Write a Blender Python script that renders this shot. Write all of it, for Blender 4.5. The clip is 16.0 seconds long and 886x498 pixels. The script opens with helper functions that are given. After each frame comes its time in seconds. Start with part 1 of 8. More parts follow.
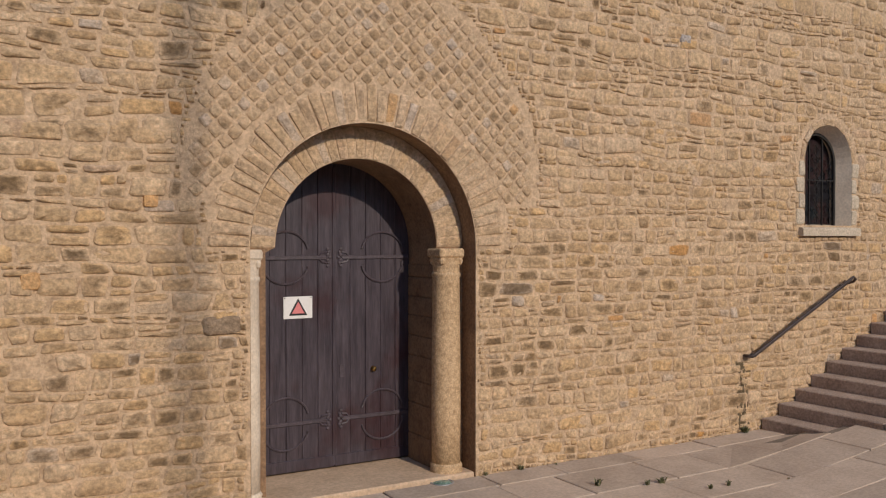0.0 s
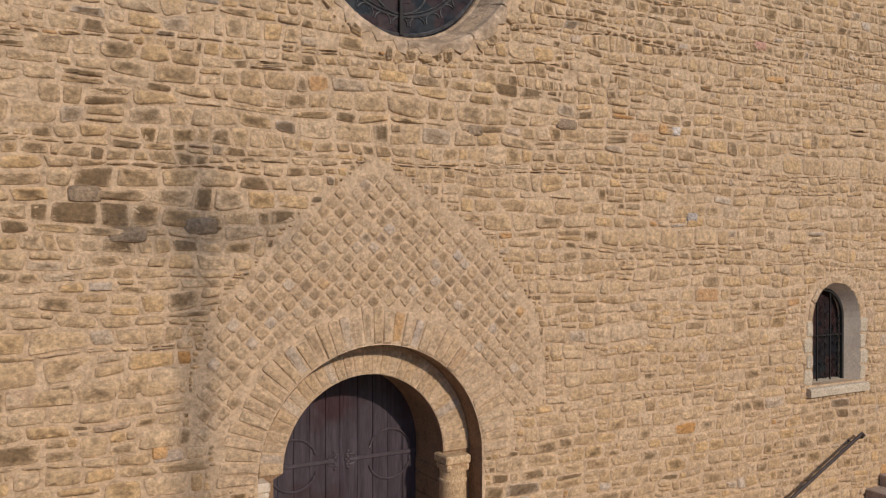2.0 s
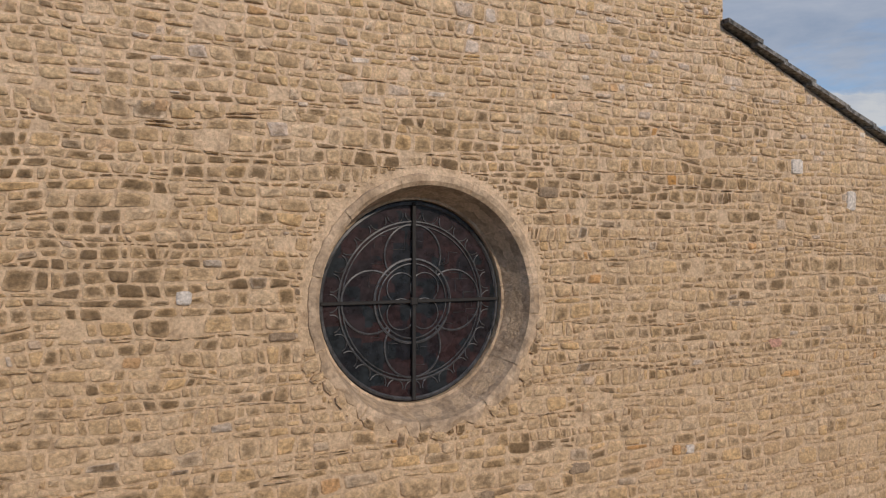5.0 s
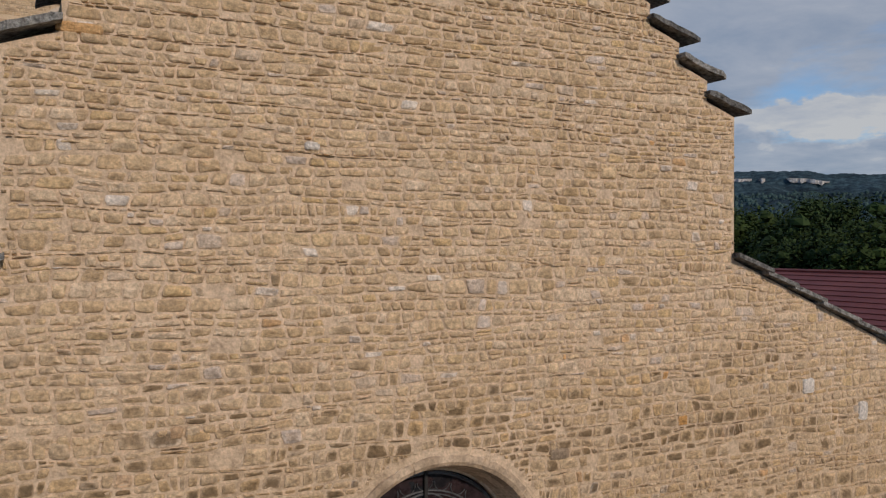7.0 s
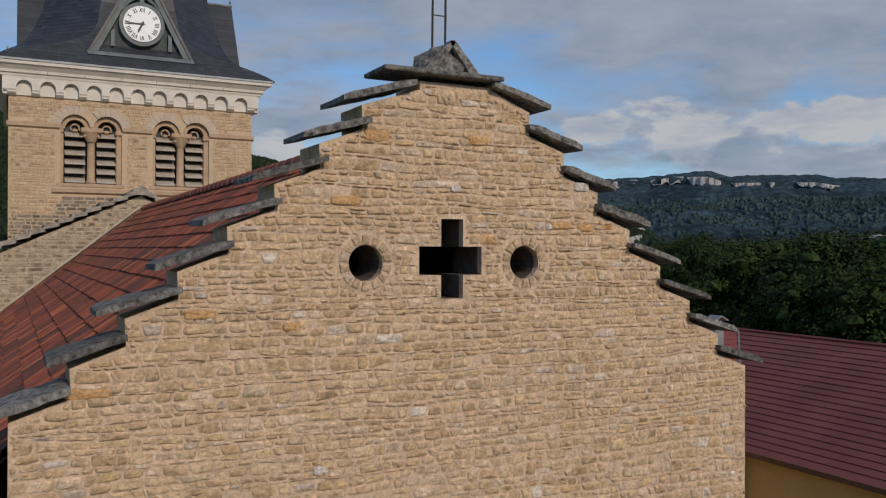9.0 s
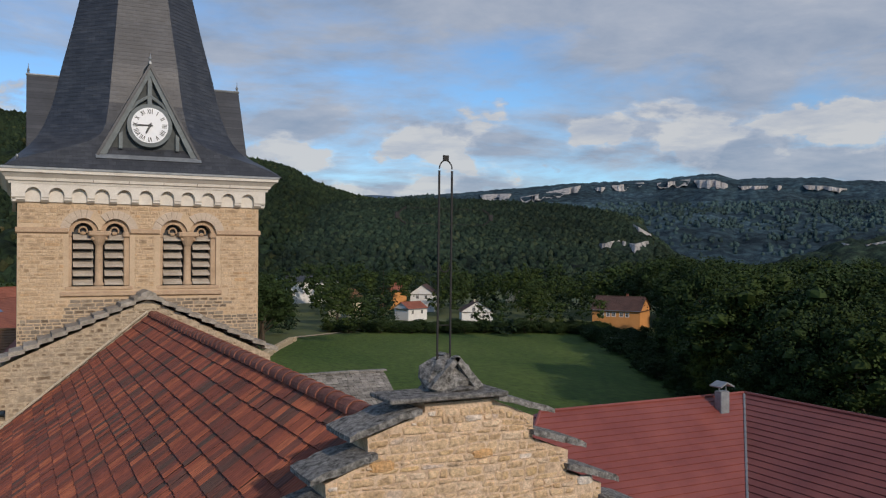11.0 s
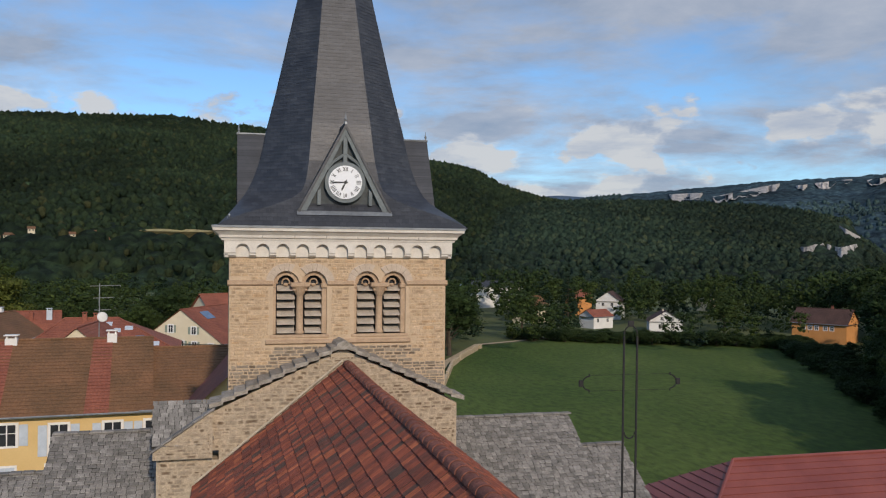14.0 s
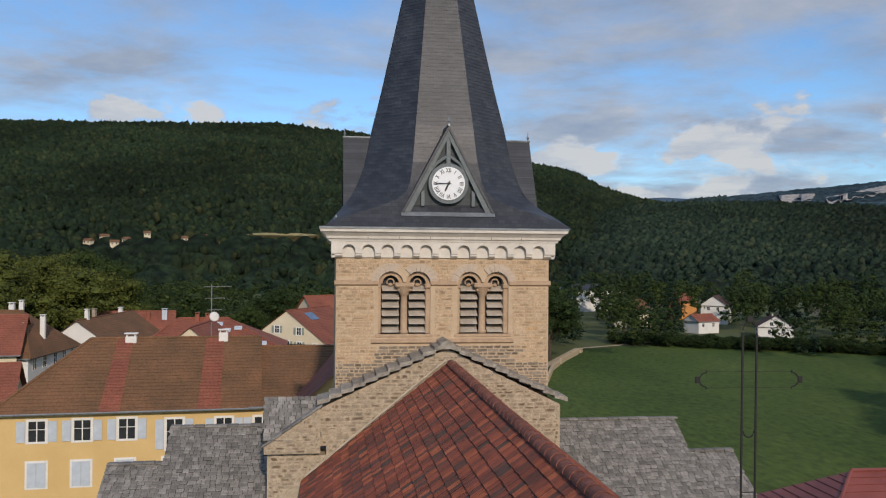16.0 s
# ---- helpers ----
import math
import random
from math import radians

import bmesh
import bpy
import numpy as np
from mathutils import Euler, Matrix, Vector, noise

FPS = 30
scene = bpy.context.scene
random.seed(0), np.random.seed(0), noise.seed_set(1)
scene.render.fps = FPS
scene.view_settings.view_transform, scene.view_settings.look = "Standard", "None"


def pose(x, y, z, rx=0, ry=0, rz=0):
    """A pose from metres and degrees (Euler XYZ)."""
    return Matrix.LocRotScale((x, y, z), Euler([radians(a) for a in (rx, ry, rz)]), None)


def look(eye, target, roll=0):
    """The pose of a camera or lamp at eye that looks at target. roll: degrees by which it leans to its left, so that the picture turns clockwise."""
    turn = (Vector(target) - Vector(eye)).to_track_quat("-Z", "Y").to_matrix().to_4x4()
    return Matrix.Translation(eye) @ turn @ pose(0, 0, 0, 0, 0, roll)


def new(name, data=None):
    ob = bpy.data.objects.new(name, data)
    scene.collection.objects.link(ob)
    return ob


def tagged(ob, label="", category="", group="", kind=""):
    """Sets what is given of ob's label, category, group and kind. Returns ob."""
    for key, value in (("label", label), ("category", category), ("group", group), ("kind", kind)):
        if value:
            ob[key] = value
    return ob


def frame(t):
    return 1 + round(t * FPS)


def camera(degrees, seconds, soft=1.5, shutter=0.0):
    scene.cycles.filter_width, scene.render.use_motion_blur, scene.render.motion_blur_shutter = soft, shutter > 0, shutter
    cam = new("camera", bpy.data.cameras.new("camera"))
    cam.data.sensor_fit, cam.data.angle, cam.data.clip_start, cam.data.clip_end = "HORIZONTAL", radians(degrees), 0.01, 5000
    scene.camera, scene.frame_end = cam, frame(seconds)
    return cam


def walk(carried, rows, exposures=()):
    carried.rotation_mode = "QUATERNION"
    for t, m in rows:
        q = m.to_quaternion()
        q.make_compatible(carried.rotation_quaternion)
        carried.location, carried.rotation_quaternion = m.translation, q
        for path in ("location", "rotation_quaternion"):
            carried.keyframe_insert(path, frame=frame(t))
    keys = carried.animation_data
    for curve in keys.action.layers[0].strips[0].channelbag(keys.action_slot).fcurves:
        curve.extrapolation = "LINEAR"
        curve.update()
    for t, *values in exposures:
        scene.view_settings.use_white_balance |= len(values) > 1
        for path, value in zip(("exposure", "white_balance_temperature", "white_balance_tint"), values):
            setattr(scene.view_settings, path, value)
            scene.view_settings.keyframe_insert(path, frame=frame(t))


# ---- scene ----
cam = camera(54.9, 16.0, 1.2)
METRES, EYE, TILT, LEAN, TURN = 18.0, 2.6, -0.65, 0.0, -30.2
ROWS = [
    (0.0, 0.0, 0.0, 0.0, 0.0, 0.0, 0.0),
    (0.5, -0.0002, -0.0002, 0.0199, 0.14, 0.04, 0.01),
    (1.0, 0.0007, -0.0013, 0.0543, 0.35, 0.07, 0.01),
    (1.5, 0.0014, -0.0026, 0.0893, 0.54, 0.13, 0.01),
    (2.0, 0.003, -0.0038, 0.1238, 0.77, 0.22, 0.02),
    (2.5, 0.0041, -0.0045, 0.1595, 0.99, 0.25, -0.0),
    (3.0, 0.0045, -0.0049, 0.195, 1.19, 0.29, -0.01),
    (3.5, 0.0053, -0.0055, 0.2315, 1.39, 0.32, -0.03),
    (4.0, 0.0059, -0.0054, 0.2683, 1.56, 0.35, -0.04),
    (6.5, 0.0052, -0.009, 0.4637, 2.47, 0.52, -0.17),
    (7.0, 0.0047, -0.0115, 0.5068, 2.62, 0.58, -0.18),
    (7.5, 0.0041, -0.0136, 0.5509, 2.77, 0.61, -0.21),
    (8.0, 0.0029, -0.0142, 0.595, 2.91, 0.66, -0.23),
    (8.5, 0.0028, -0.0126, 0.6384, 3.04, 0.7, -0.24),
    (9.0, 0.0037, -0.0109, 0.6814, 3.17, 0.76, -0.26),
    (9.5, 0.0044, -0.0117, 0.7242, 3.28, 0.79, -0.26),
    (10.0, 0.0048, -0.0131, 0.7665, 3.4, 0.83, -0.25),
    (12.3, 0.0022, -0.0253, 0.967, 3.8, 0.9, -0.47),
    (12.5, 0.0022, -0.0253, 0.972, 3.85, 0.9, -0.47),
    (12.6, 0.0024, -0.0252, 0.9724, 3.92, 0.892, -0.492),
    (12.7, 0.0026, -0.0252, 0.9729, 4.45, 0.884, -0.514),
    (12.8, 0.0028, -0.0251, 0.9733, 5.79, 0.876, -0.536),
    (12.9, 0.003, -0.0251, 0.9738, 7.14, 0.868, -0.558),
    (13.0, 0.0032, -0.025, 0.9742, 8.55, 0.86, -0.58),
    (13.1, 0.0035, -0.0253, 0.9733, 9.91, 0.854, -0.596),
    (13.2, 0.0038, -0.0256, 0.9724, 11.19, 0.848, -0.612),
    (13.3, 0.0042, -0.026, 0.9715, 12.0, 0.842, -0.628),
    (13.4, 0.0045, -0.0263, 0.9706, 12.18, 0.836, -0.644),
    (13.5, 0.0048, -0.0266, 0.9697, 12.18, 0.83, -0.66),
    (13.6, 0.0048, -0.0272, 0.9691, 12.18, 0.824, -0.664),
    (13.7, 0.0049, -0.0277, 0.9685, 12.22, 0.818, -0.668),
    (13.8, 0.0049, -0.0283, 0.9678, 12.69, 0.812, -0.672),
    (13.9, 0.005, -0.0288, 0.9672, 14.15, 0.806, -0.676),
    (14.0, 0.005, -0.0294, 0.9666, 15.93, 0.8, -0.68),
    (14.1, 0.0049, -0.03, 0.9662, 16.59, 0.808, -0.68),
    (14.2, 0.0049, -0.0307, 0.9658, 16.8, 0.816, -0.68),
    (14.3, 0.0048, -0.0313, 0.9655, 16.88, 0.824, -0.68),
    (14.4, 0.0048, -0.032, 0.9651, 16.91, 0.832, -0.68),
    (14.5, 0.0047, -0.0326, 0.9647, 16.95, 0.84, -0.68),
    (14.6, 0.0046, -0.0332, 0.9639, 17.21, 0.838, -0.682),
    (14.7, 0.0045, -0.0338, 0.9631, 18.91, 0.836, -0.684),
    (14.8, 0.0045, -0.0344, 0.9624, 20.42, 0.834, -0.686),
    (14.9, 0.0044, -0.035, 0.9616, 20.91, 0.832, -0.688),
    (15.0, 0.0043, -0.0356, 0.9608, 21.21, 0.83, -0.69),
    (15.1, 0.0038, -0.0357, 0.9605, 21.49, 0.84, -0.692),
    (15.2, 0.0033, -0.0357, 0.9602, 21.69, 0.85, -0.694),
    (15.3, 0.0029, -0.0358, 0.9598, 21.9, 0.86, -0.696),
    (15.4, 0.0024, -0.0358, 0.9595, 22.07, 0.87, -0.698),
    (15.5, 0.0019, -0.0359, 0.9592, 22.21, 0.88, -0.7),
    (16.0, -0.0014, -0.0356, 0.961, 22.56, 0.94, -0.72),
]
walk(cam, [(t, pose(-3.95, -7.86, EYE, TILT, LEAN, TURN) @ pose(METRES * x, METRES * y, METRES * z, 90 + pitch, roll, yaw)) for t, x, y, z, yaw, pitch, roll in ROWS], [(0, -0.06), (1.5, 0.03), (3.5, -0.08), (6.5, -0.27), (8, -0.40), (9, -0.4), (10, -0.28), (12.5, 0.0), (14, -0.06), (16, -0.08)])

# ---- world, sun, exposure ----
SUN_DIR = Vector((0.10, -1.0, 0.50)).normalized()
sun = new("sun", bpy.data.lights.new("sun", "SUN"))
sun.data.energy, sun.data.angle, sun.data.color = 2.75, radians(1.2), (1.0, 0.85, 0.70)
sun.matrix_world = look(SUN_DIR * 60, (0, 0, 0))
scene.view_settings.exposure = 0.0

world = bpy.data.worlds.new("world")
scene.world = world
world.use_nodes = True
wn, wl = world.node_tree.nodes, world.node_tree.links
sky = wn.new("ShaderNodeTexSky")
sky.sky_type, sky.sun_disc = "NISHITA", False
sky.sun_elevation, sky.sun_rotation = radians(26), math.atan2(SUN_DIR.x, SUN_DIR.y)
sky.altitude, sky.air_density, sky.dust_density, sky.ozone_density = 500, 1.0, 0.6, 1.5
tc = wn.new("ShaderNodeTexCoord")
sep = wn.new("ShaderNodeSeparateXYZ")
wl.new(tc.outputs["Generated"], sep.inputs[0])


def wmath(op, a, b, clamp=False):
    n = wn.new("ShaderNodeMath")
    n.operation, n.use_clamp = op, clamp
    for i, s in enumerate((a, b)):
        if isinstance(s, (int, float)):
            n.inputs[i].default_value = s
        else:
            wl.new(s, n.inputs[i])
    return n.outputs[0]


def wnoise(vec, scale, detail, rough, off, bend=0.0, squash=1.0):
    mp = wn.new("ShaderNodeMapping")
    mp.inputs["Location"].default_value, mp.inputs["Scale"].default_value = off, (1, 1, squash)
    wl.new(vec, mp.inputs["Vector"])
    n = wn.new("ShaderNodeTexNoise")
    n.inputs["Scale"].default_value, n.inputs["Detail"].default_value, n.inputs["Roughness"].default_value = scale, detail, rough
    n.inputs["Distortion"].default_value = bend
    wl.new(mp.outputs[0], n.inputs["Vector"])
    return n.outputs["Fac"]


# a cloud layer seen in perspective: the view is projected on a flat sheet high above
lift = wmath("ADD", wmath("MAXIMUM", sep.outputs[2], 0.0), 0.13)
comb = wn.new("ShaderNodeCombineXYZ")
wl.new(wmath("DIVIDE", sep.outputs[0], lift), comb.inputs[0])
wl.new(wmath("DIVIDE", sep.outputs[1], lift), comb.inputs[1])
n_big = wnoise(comb.outputs[0], 0.95, 14, 0.60, (1.7, 3.1, 0), 0.25)
n_shade = wnoise(comb.outputs[0], 2.6, 10, 0.62, (7.7, 0.6, 2), 0.2)
n_puff = wnoise(tc.outputs["Generated"], 10.0, 10, 0.52, (2.2, 0.4, 1.3), 0.15, 1.9)
cover = wn.new("ShaderNodeMapRange")
cover.inputs["From Min"].default_value, cover.inputs["From Max"].default_value = 0.42, 0.60
# thicker towards the east side, thin and blue in the north
wl.new(wmath("ADD", n_big, wmath("MULTIPLY", sep.outputs[0], 0.11)), cover.inputs["Value"])
tone = wn.new("ShaderNodeValToRGB")
tone.color_ramp.elements[0].position, tone.color_ramp.elements[0].color = 0.30, (0.42, 0.52, 0.70, 1)
tone.color_ramp.elements[1].position, tone.color_ramp.elements[1].color = 0.62, (0.66, 0.72, 0.85, 1)
whitest = tone.color_ramp.elements.new(0.84)
whitest.color = (0.97, 0.97, 0.98, 1)

bg_sky, bg_cloud = wn.new("ShaderNodeBackground"), wn.new("ShaderNodeBackground")
bg_sky.inputs["Strength"].default_value, bg_cloud.inputs["Strength"].default_value = 0.118, 0.66
tint = wn.new("ShaderNodeMix")
tint.data_type, tint.blend_type = "RGBA", "MULTIPLY"
tint.inputs[0].default_value, tint.inputs[7].default_value = 1.0, (0.75, 1.0, 1.25, 1)
wl.new(sky.outputs[0], tint.inputs[6])
wl.new(tint.outputs[2], bg_sky.inputs[0])
wl.new(tone.outputs[0], bg_cloud.inputs[0])
mixw = wn.new("ShaderNodeMixShader")
low_sky = wn.new("ShaderNodeMapRange")
for k, v in (("From Min", 0.27), ("From Max", 0.15), ("To Min", -0.30), ("To Max", 0.03)):
    low_sky.inputs[k].default_value = v
wl.new(sep.outputs[2], low_sky.inputs["Value"])
puff = wn.new("ShaderNodeMapRange")
puff.inputs["From Min"].default_value, puff.inputs["From Max"].default_value = 0.535, 0.60
wl.new(wmath("ADD", n_puff, low_sky.outputs[0]), puff.inputs["Value"])
wl.new(wmath("ADD", n_shade, wmath("MULTIPLY", puff.outputs[0], 0.30)), tone.inputs[0])
wl.new(wmath("MULTIPLY", wmath("MAXIMUM", cover.outputs[0], puff.outputs[0]), 0.92), mixw.inputs[0])
wl.new(bg_sky.outputs[0], mixw.inputs[1])
wl.new(bg_cloud.outputs[0], mixw.inputs[2])
for n in list(wn):
    if n.bl_idname == "ShaderNodeOutputWorld":
        wl.new(mixw.outputs[0], n.inputs[0])


# ---- materials ----
def nodes_of(name, rough=0.85, metal=0.0):
    m = bpy.data.materials.new(name)
    m.use_nodes = True
    nt = m.node_tree
    b = nt.nodes["Principled BSDF"]
    b.inputs["Roughness"].default_value, b.inputs["Metallic"].default_value = rough, metal
    if "foliage" in name or "forest" in name or "grass" in name:
        b.inputs["Specular IOR Level"].default_value = 0.12
    return m, nt, b


def ramp_node(nt, fac, stops, interp="LINEAR"):
    r = nt.nodes.new("ShaderNodeValToRGB")
    r.color_ramp.interpolation = interp
    el = r.color_ramp.elements
    while len(el) < len(stops):
        el.new(0.5)
    for e, (p, c) in zip(el, stops):
        e.position, e.color = p, (*c, 1)
    nt.links.new(fac, r.inputs[0])
    return r.outputs[0]


def noise_node(nt, scale, detail=5, rough=0.55, stretch=None, kind="Object"):
    t = nt.nodes.new("ShaderNodeTexCoord")
    n = nt.nodes.new("ShaderNodeTexNoise")
    n.inputs["Scale"].default_value, n.inputs["Detail"].default_value, n.inputs["Roughness"].default_value = scale, detail, rough
    src = t.outputs[kind]
    if stretch:
        mp = nt.nodes.new("ShaderNodeMapping")
        mp.inputs["Scale"].default_value = stretch
        nt.links.new(src, mp.inputs[0])
        src = mp.outputs[0]
    nt.links.new(src, n.inputs["Vector"])
    return n.outputs["Fac"]


def mix_node(nt, kind, fac, a, b):
    n = nt.nodes.new("ShaderNodeMix")
    n.data_type, n.blend_type = "RGBA", kind
    for i, s in ((0, fac), (6, a), (7, b)):
        if isinstance(s, (int, float)):
            n.inputs[i].default_value = s
        elif isinstance(s, tuple):
            n.inputs[i].default_value = (*s, 1)
        else:
            nt.links.new(s, n.inputs[i])
    return n.outputs[2]


def range_node(nt, fac, a, b, c=0.0, d=1.0):
    n = nt.nodes.new("ShaderNodeMapRange")
    for k, v in (("From Min", a), ("From Max", b), ("To Min", c), ("To Max", d)):
        n.inputs[k].default_value = v
    nt.links.new(fac, n.inputs["Value"])
    return n.outputs[0]


def grey_node(nt, fac, lo, hi):
    return ramp_node(nt, fac, [(0.36, (lo, lo, lo)), (0.64, (hi, hi, hi))])


def bump_node(nt, bsdf, height, strength, dist):
    n = nt.nodes.new("ShaderNodeBump")
    n.inputs["Strength"].default_value, n.inputs["Distance"].default_value = strength, dist
    nt.links.new(height, n.inputs["Height"])
    nt.links.new(n.outputs[0], bsdf.inputs["Normal"])


def random_out(nt, rnd):
    if rnd == "object":
        return nt.nodes.new("ShaderNodeObjectInfo").outputs["Random"]
    return nt.nodes.new("ShaderNodeNewGeometry").outputs["Random Per Island"]


def mottled(name, dark, light, scale=3.0, fine=30.0, rough=0.85, bump=0.4, dist=0.01, metal=0.0, stretch=None, rnd=None, lo=0.8, hi=1.2, g=1.0):
    """Colour from broad noise between two tones, fine grain over it, relief from the grain; rnd varies it piece by piece."""
    m, nt, b = nodes_of(name, rough, metal)
    broad = noise_node(nt, scale, 4, 0.6, stretch)
    grain = noise_node(nt, fine, 6, 0.65, stretch)
    col = ramp_node(nt, broad, [(0.3, dark), (0.7, light)])
    col = mix_node(nt, "MULTIPLY", 1.0, col, grey_node(nt, grain, 1 - 0.28 * g, 1 + 0.25 * g))
    if rnd:
        r = ramp_node(nt, random_out(nt, rnd), [(0, (lo, lo, lo)), (1, (hi, hi, hi))])
        col = mix_node(nt, "MULTIPLY", 1.0, col, r)
    nt.links.new(col, b.inputs["Base Color"])
    nt.links.new(range_node(nt, grain, 0.2, 0.8, max(0.0, rough - 0.12), min(1.0, rough + 0.1)), b.inputs["Roughness"])
    if bump:
        bump_node(nt, b, grain, bump, dist)
    return m


def rubble(name, stops, rnd, stain=(1.22, 1.62), stain_col=(0.13, 0.083, 0.047), stain_mix=0.88, scale=0.8, grain_scale=22, core=True, rough_d=0.035, gc=0.32, bed=(0.53, 0.385, 0.262)):
    """Weathered stone: a tint for each stone, brown lichen blotches thickest on the middle of some stones, pitted rock face."""
    m, nt, b = nodes_of(name, 0.95)

    def op(kind, a, c):
        n = nt.nodes.new("ShaderNodeMath")
        n.operation = kind
        for i, s in enumerate((a, c)):
            if isinstance(s, (int, float)):
                n.inputs[i].default_value = s
            else:
                nt.links.new(s, n.inputs[i])
        return n.outputs[0]

    r = random_out(nt, rnd)
    base = ramp_node(nt, r, stops)
    own = op("FRACT", op("MULTIPLY", r, 17.31), 0.0)
    belt = noise_node(nt, scale, 4, 0.6, (0.45, 1, 1.7))
    blot = noise_node(nt, 15, 9, 0.74, (0.7, 1, 1.3))
    total = op("ADD", op("MULTIPLY", op("POWER", own, 2.5), 0.55), op("ADD", op("MULTIPLY", belt, 1.0), op("MULTIPLY", blot, 0.95)))
    if core:
        a = nt.nodes.new("ShaderNodeAttribute")
        a.attribute_name = "core"
        total = op("ADD", total, op("MULTIPLY", op("SUBTRACT", a.outputs["Fac"], 0.6), 0.7))
    so = nt.nodes.new("ShaderNodeAttribute")
    so.attribute_name = "soot"
    total = op("ADD", total, so.outputs["Fac"])
    fac = range_node(nt, total, stain[0], stain[1], 0.0, stain_mix)
    col = mix_node(nt, "MIX", fac, base, stain_col)
    if core:
        edge = range_node(nt, op("ADD", a.outputs["Fac"], op("MULTIPLY", op("SUBTRACT", blot, 0.5), 0.9)), 0.0, 0.5, 0.9, 0.0)
        col = mix_node(nt, "MIX", edge, col, bed)
    grain = noise_node(nt, grain_scale, 9, 0.72)
    med = noise_node(nt, 6, 5, 0.6)
    crack = noise_node(nt, 7, 9, 0.72, (0.7, 1, 1.7))
    slit = range_node(nt, op("ABSOLUTE", op("SUBTRACT", crack, 0.5), 0.0), 0.0, 0.025, 0.8, 0.0)
    col = mix_node(nt, "MULTIPLY", 1.0, col, grey_node(nt, grain, 1 - gc, 1 + gc))
    col = mix_node(nt, "MULTIPLY", 1.0, col, grey_node(nt, med, 0.86, 1.14))
    col = mix_node(nt, "MIX", op("MULTIPLY", slit, gc * 0.6), col, stain_col)
    nt.links.new(col, b.inputs["Base Color"])
    bump_node(nt, b, op("ADD", op("ADD", grain, op("MULTIPLY", crack, 1.3)), op("SUBTRACT", op("MULTIPLY", med, 0.8), op("MULTIPLY", slit, 0.25))), 0.55, rough_d)
    return m


STONES = [(0.0, (0.5084, 0.3553, 0.2073)), (0.16, (0.5873, 0.4224, 0.2586)), (0.32, (0.4836, 0.3307, 0.1856)), (0.48, (0.5773, 0.4066, 0.2369)), (0.62, (0.6071, 0.4441, 0.2862)), (0.76, (0.5330, 0.3731, 0.2123)),
          (0.90, (0.5873, 0.3899, 0.1974)), (0.965, (0.5330, 0.3998, 0.2715)), (0.985, (0.5231, 0.4244, 0.3307)), (1.0, (0.5527, 0.2862, 0.0888))]
UPPER = [(0.0, (0.5761, 0.4052, 0.2392)), (0.16, (0.6738, 0.4931, 0.3174)), (0.32, (0.5078, 0.3515, 0.2001)), (0.48, (0.6445, 0.4687, 0.2880)), (0.62, (0.5664, 0.3955, 0.2294)), (0.76, (0.6835, 0.5225, 0.3662)), (0.88, (0.5957, 0.4101, 0.2100)),
         (0.965, (0.5859, 0.4687, 0.3808)), (0.992, (0.7421, 0.6445, 0.5468)), (1.0, (0.5859, 0.3222, 0.1172))]
PALE = [(0.0, (0.5088, 0.3600, 0.2160)), (0.3, (0.5664, 0.4128, 0.2688)), (0.6, (0.4896, 0.3408, 0.2016)), (0.88, (0.5568, 0.4080, 0.2592)), (0.97, (0.5088, 0.4080, 0.3168)), (1.0, (0.5376, 0.3168, 0.1344))]
m_stone = rubble("facade_stone", STONES, "island", stain=(1.37, 1.76), stain_col=(0.155, 0.098, 0.048), stain_mix=0.85, bed=(0.565, 0.412, 0.275))
m_stone_up = rubble("gable_stone", UPPER, "island", stain=(1.46, 1.95), stain_col=(0.20, 0.13, 0.07), stain_mix=0.75, bed=(0.66, 0.49, 0.335))
m_stone_piece = rubble("facade_stone_piece", STONES, "object", stain=(1.37, 1.76), stain_col=(0.155, 0.098, 0.048), stain_mix=0.85, bed=(0.565, 0.412, 0.275))
m_diamond = rubble("diamond_stone", PALE, "object", stain=(1.27, 1.78), stain_col=(0.19, 0.125, 0.065), stain_mix=0.75, bed=(0.57, 0.42, 0.28))
m_vous = rubble("arch_stone", PALE, "object", stain=(1.5, 2.0), stain_col=(0.2, 0.13, 0.07), stain_mix=0.6, bed=(0.57, 0.42, 0.28))


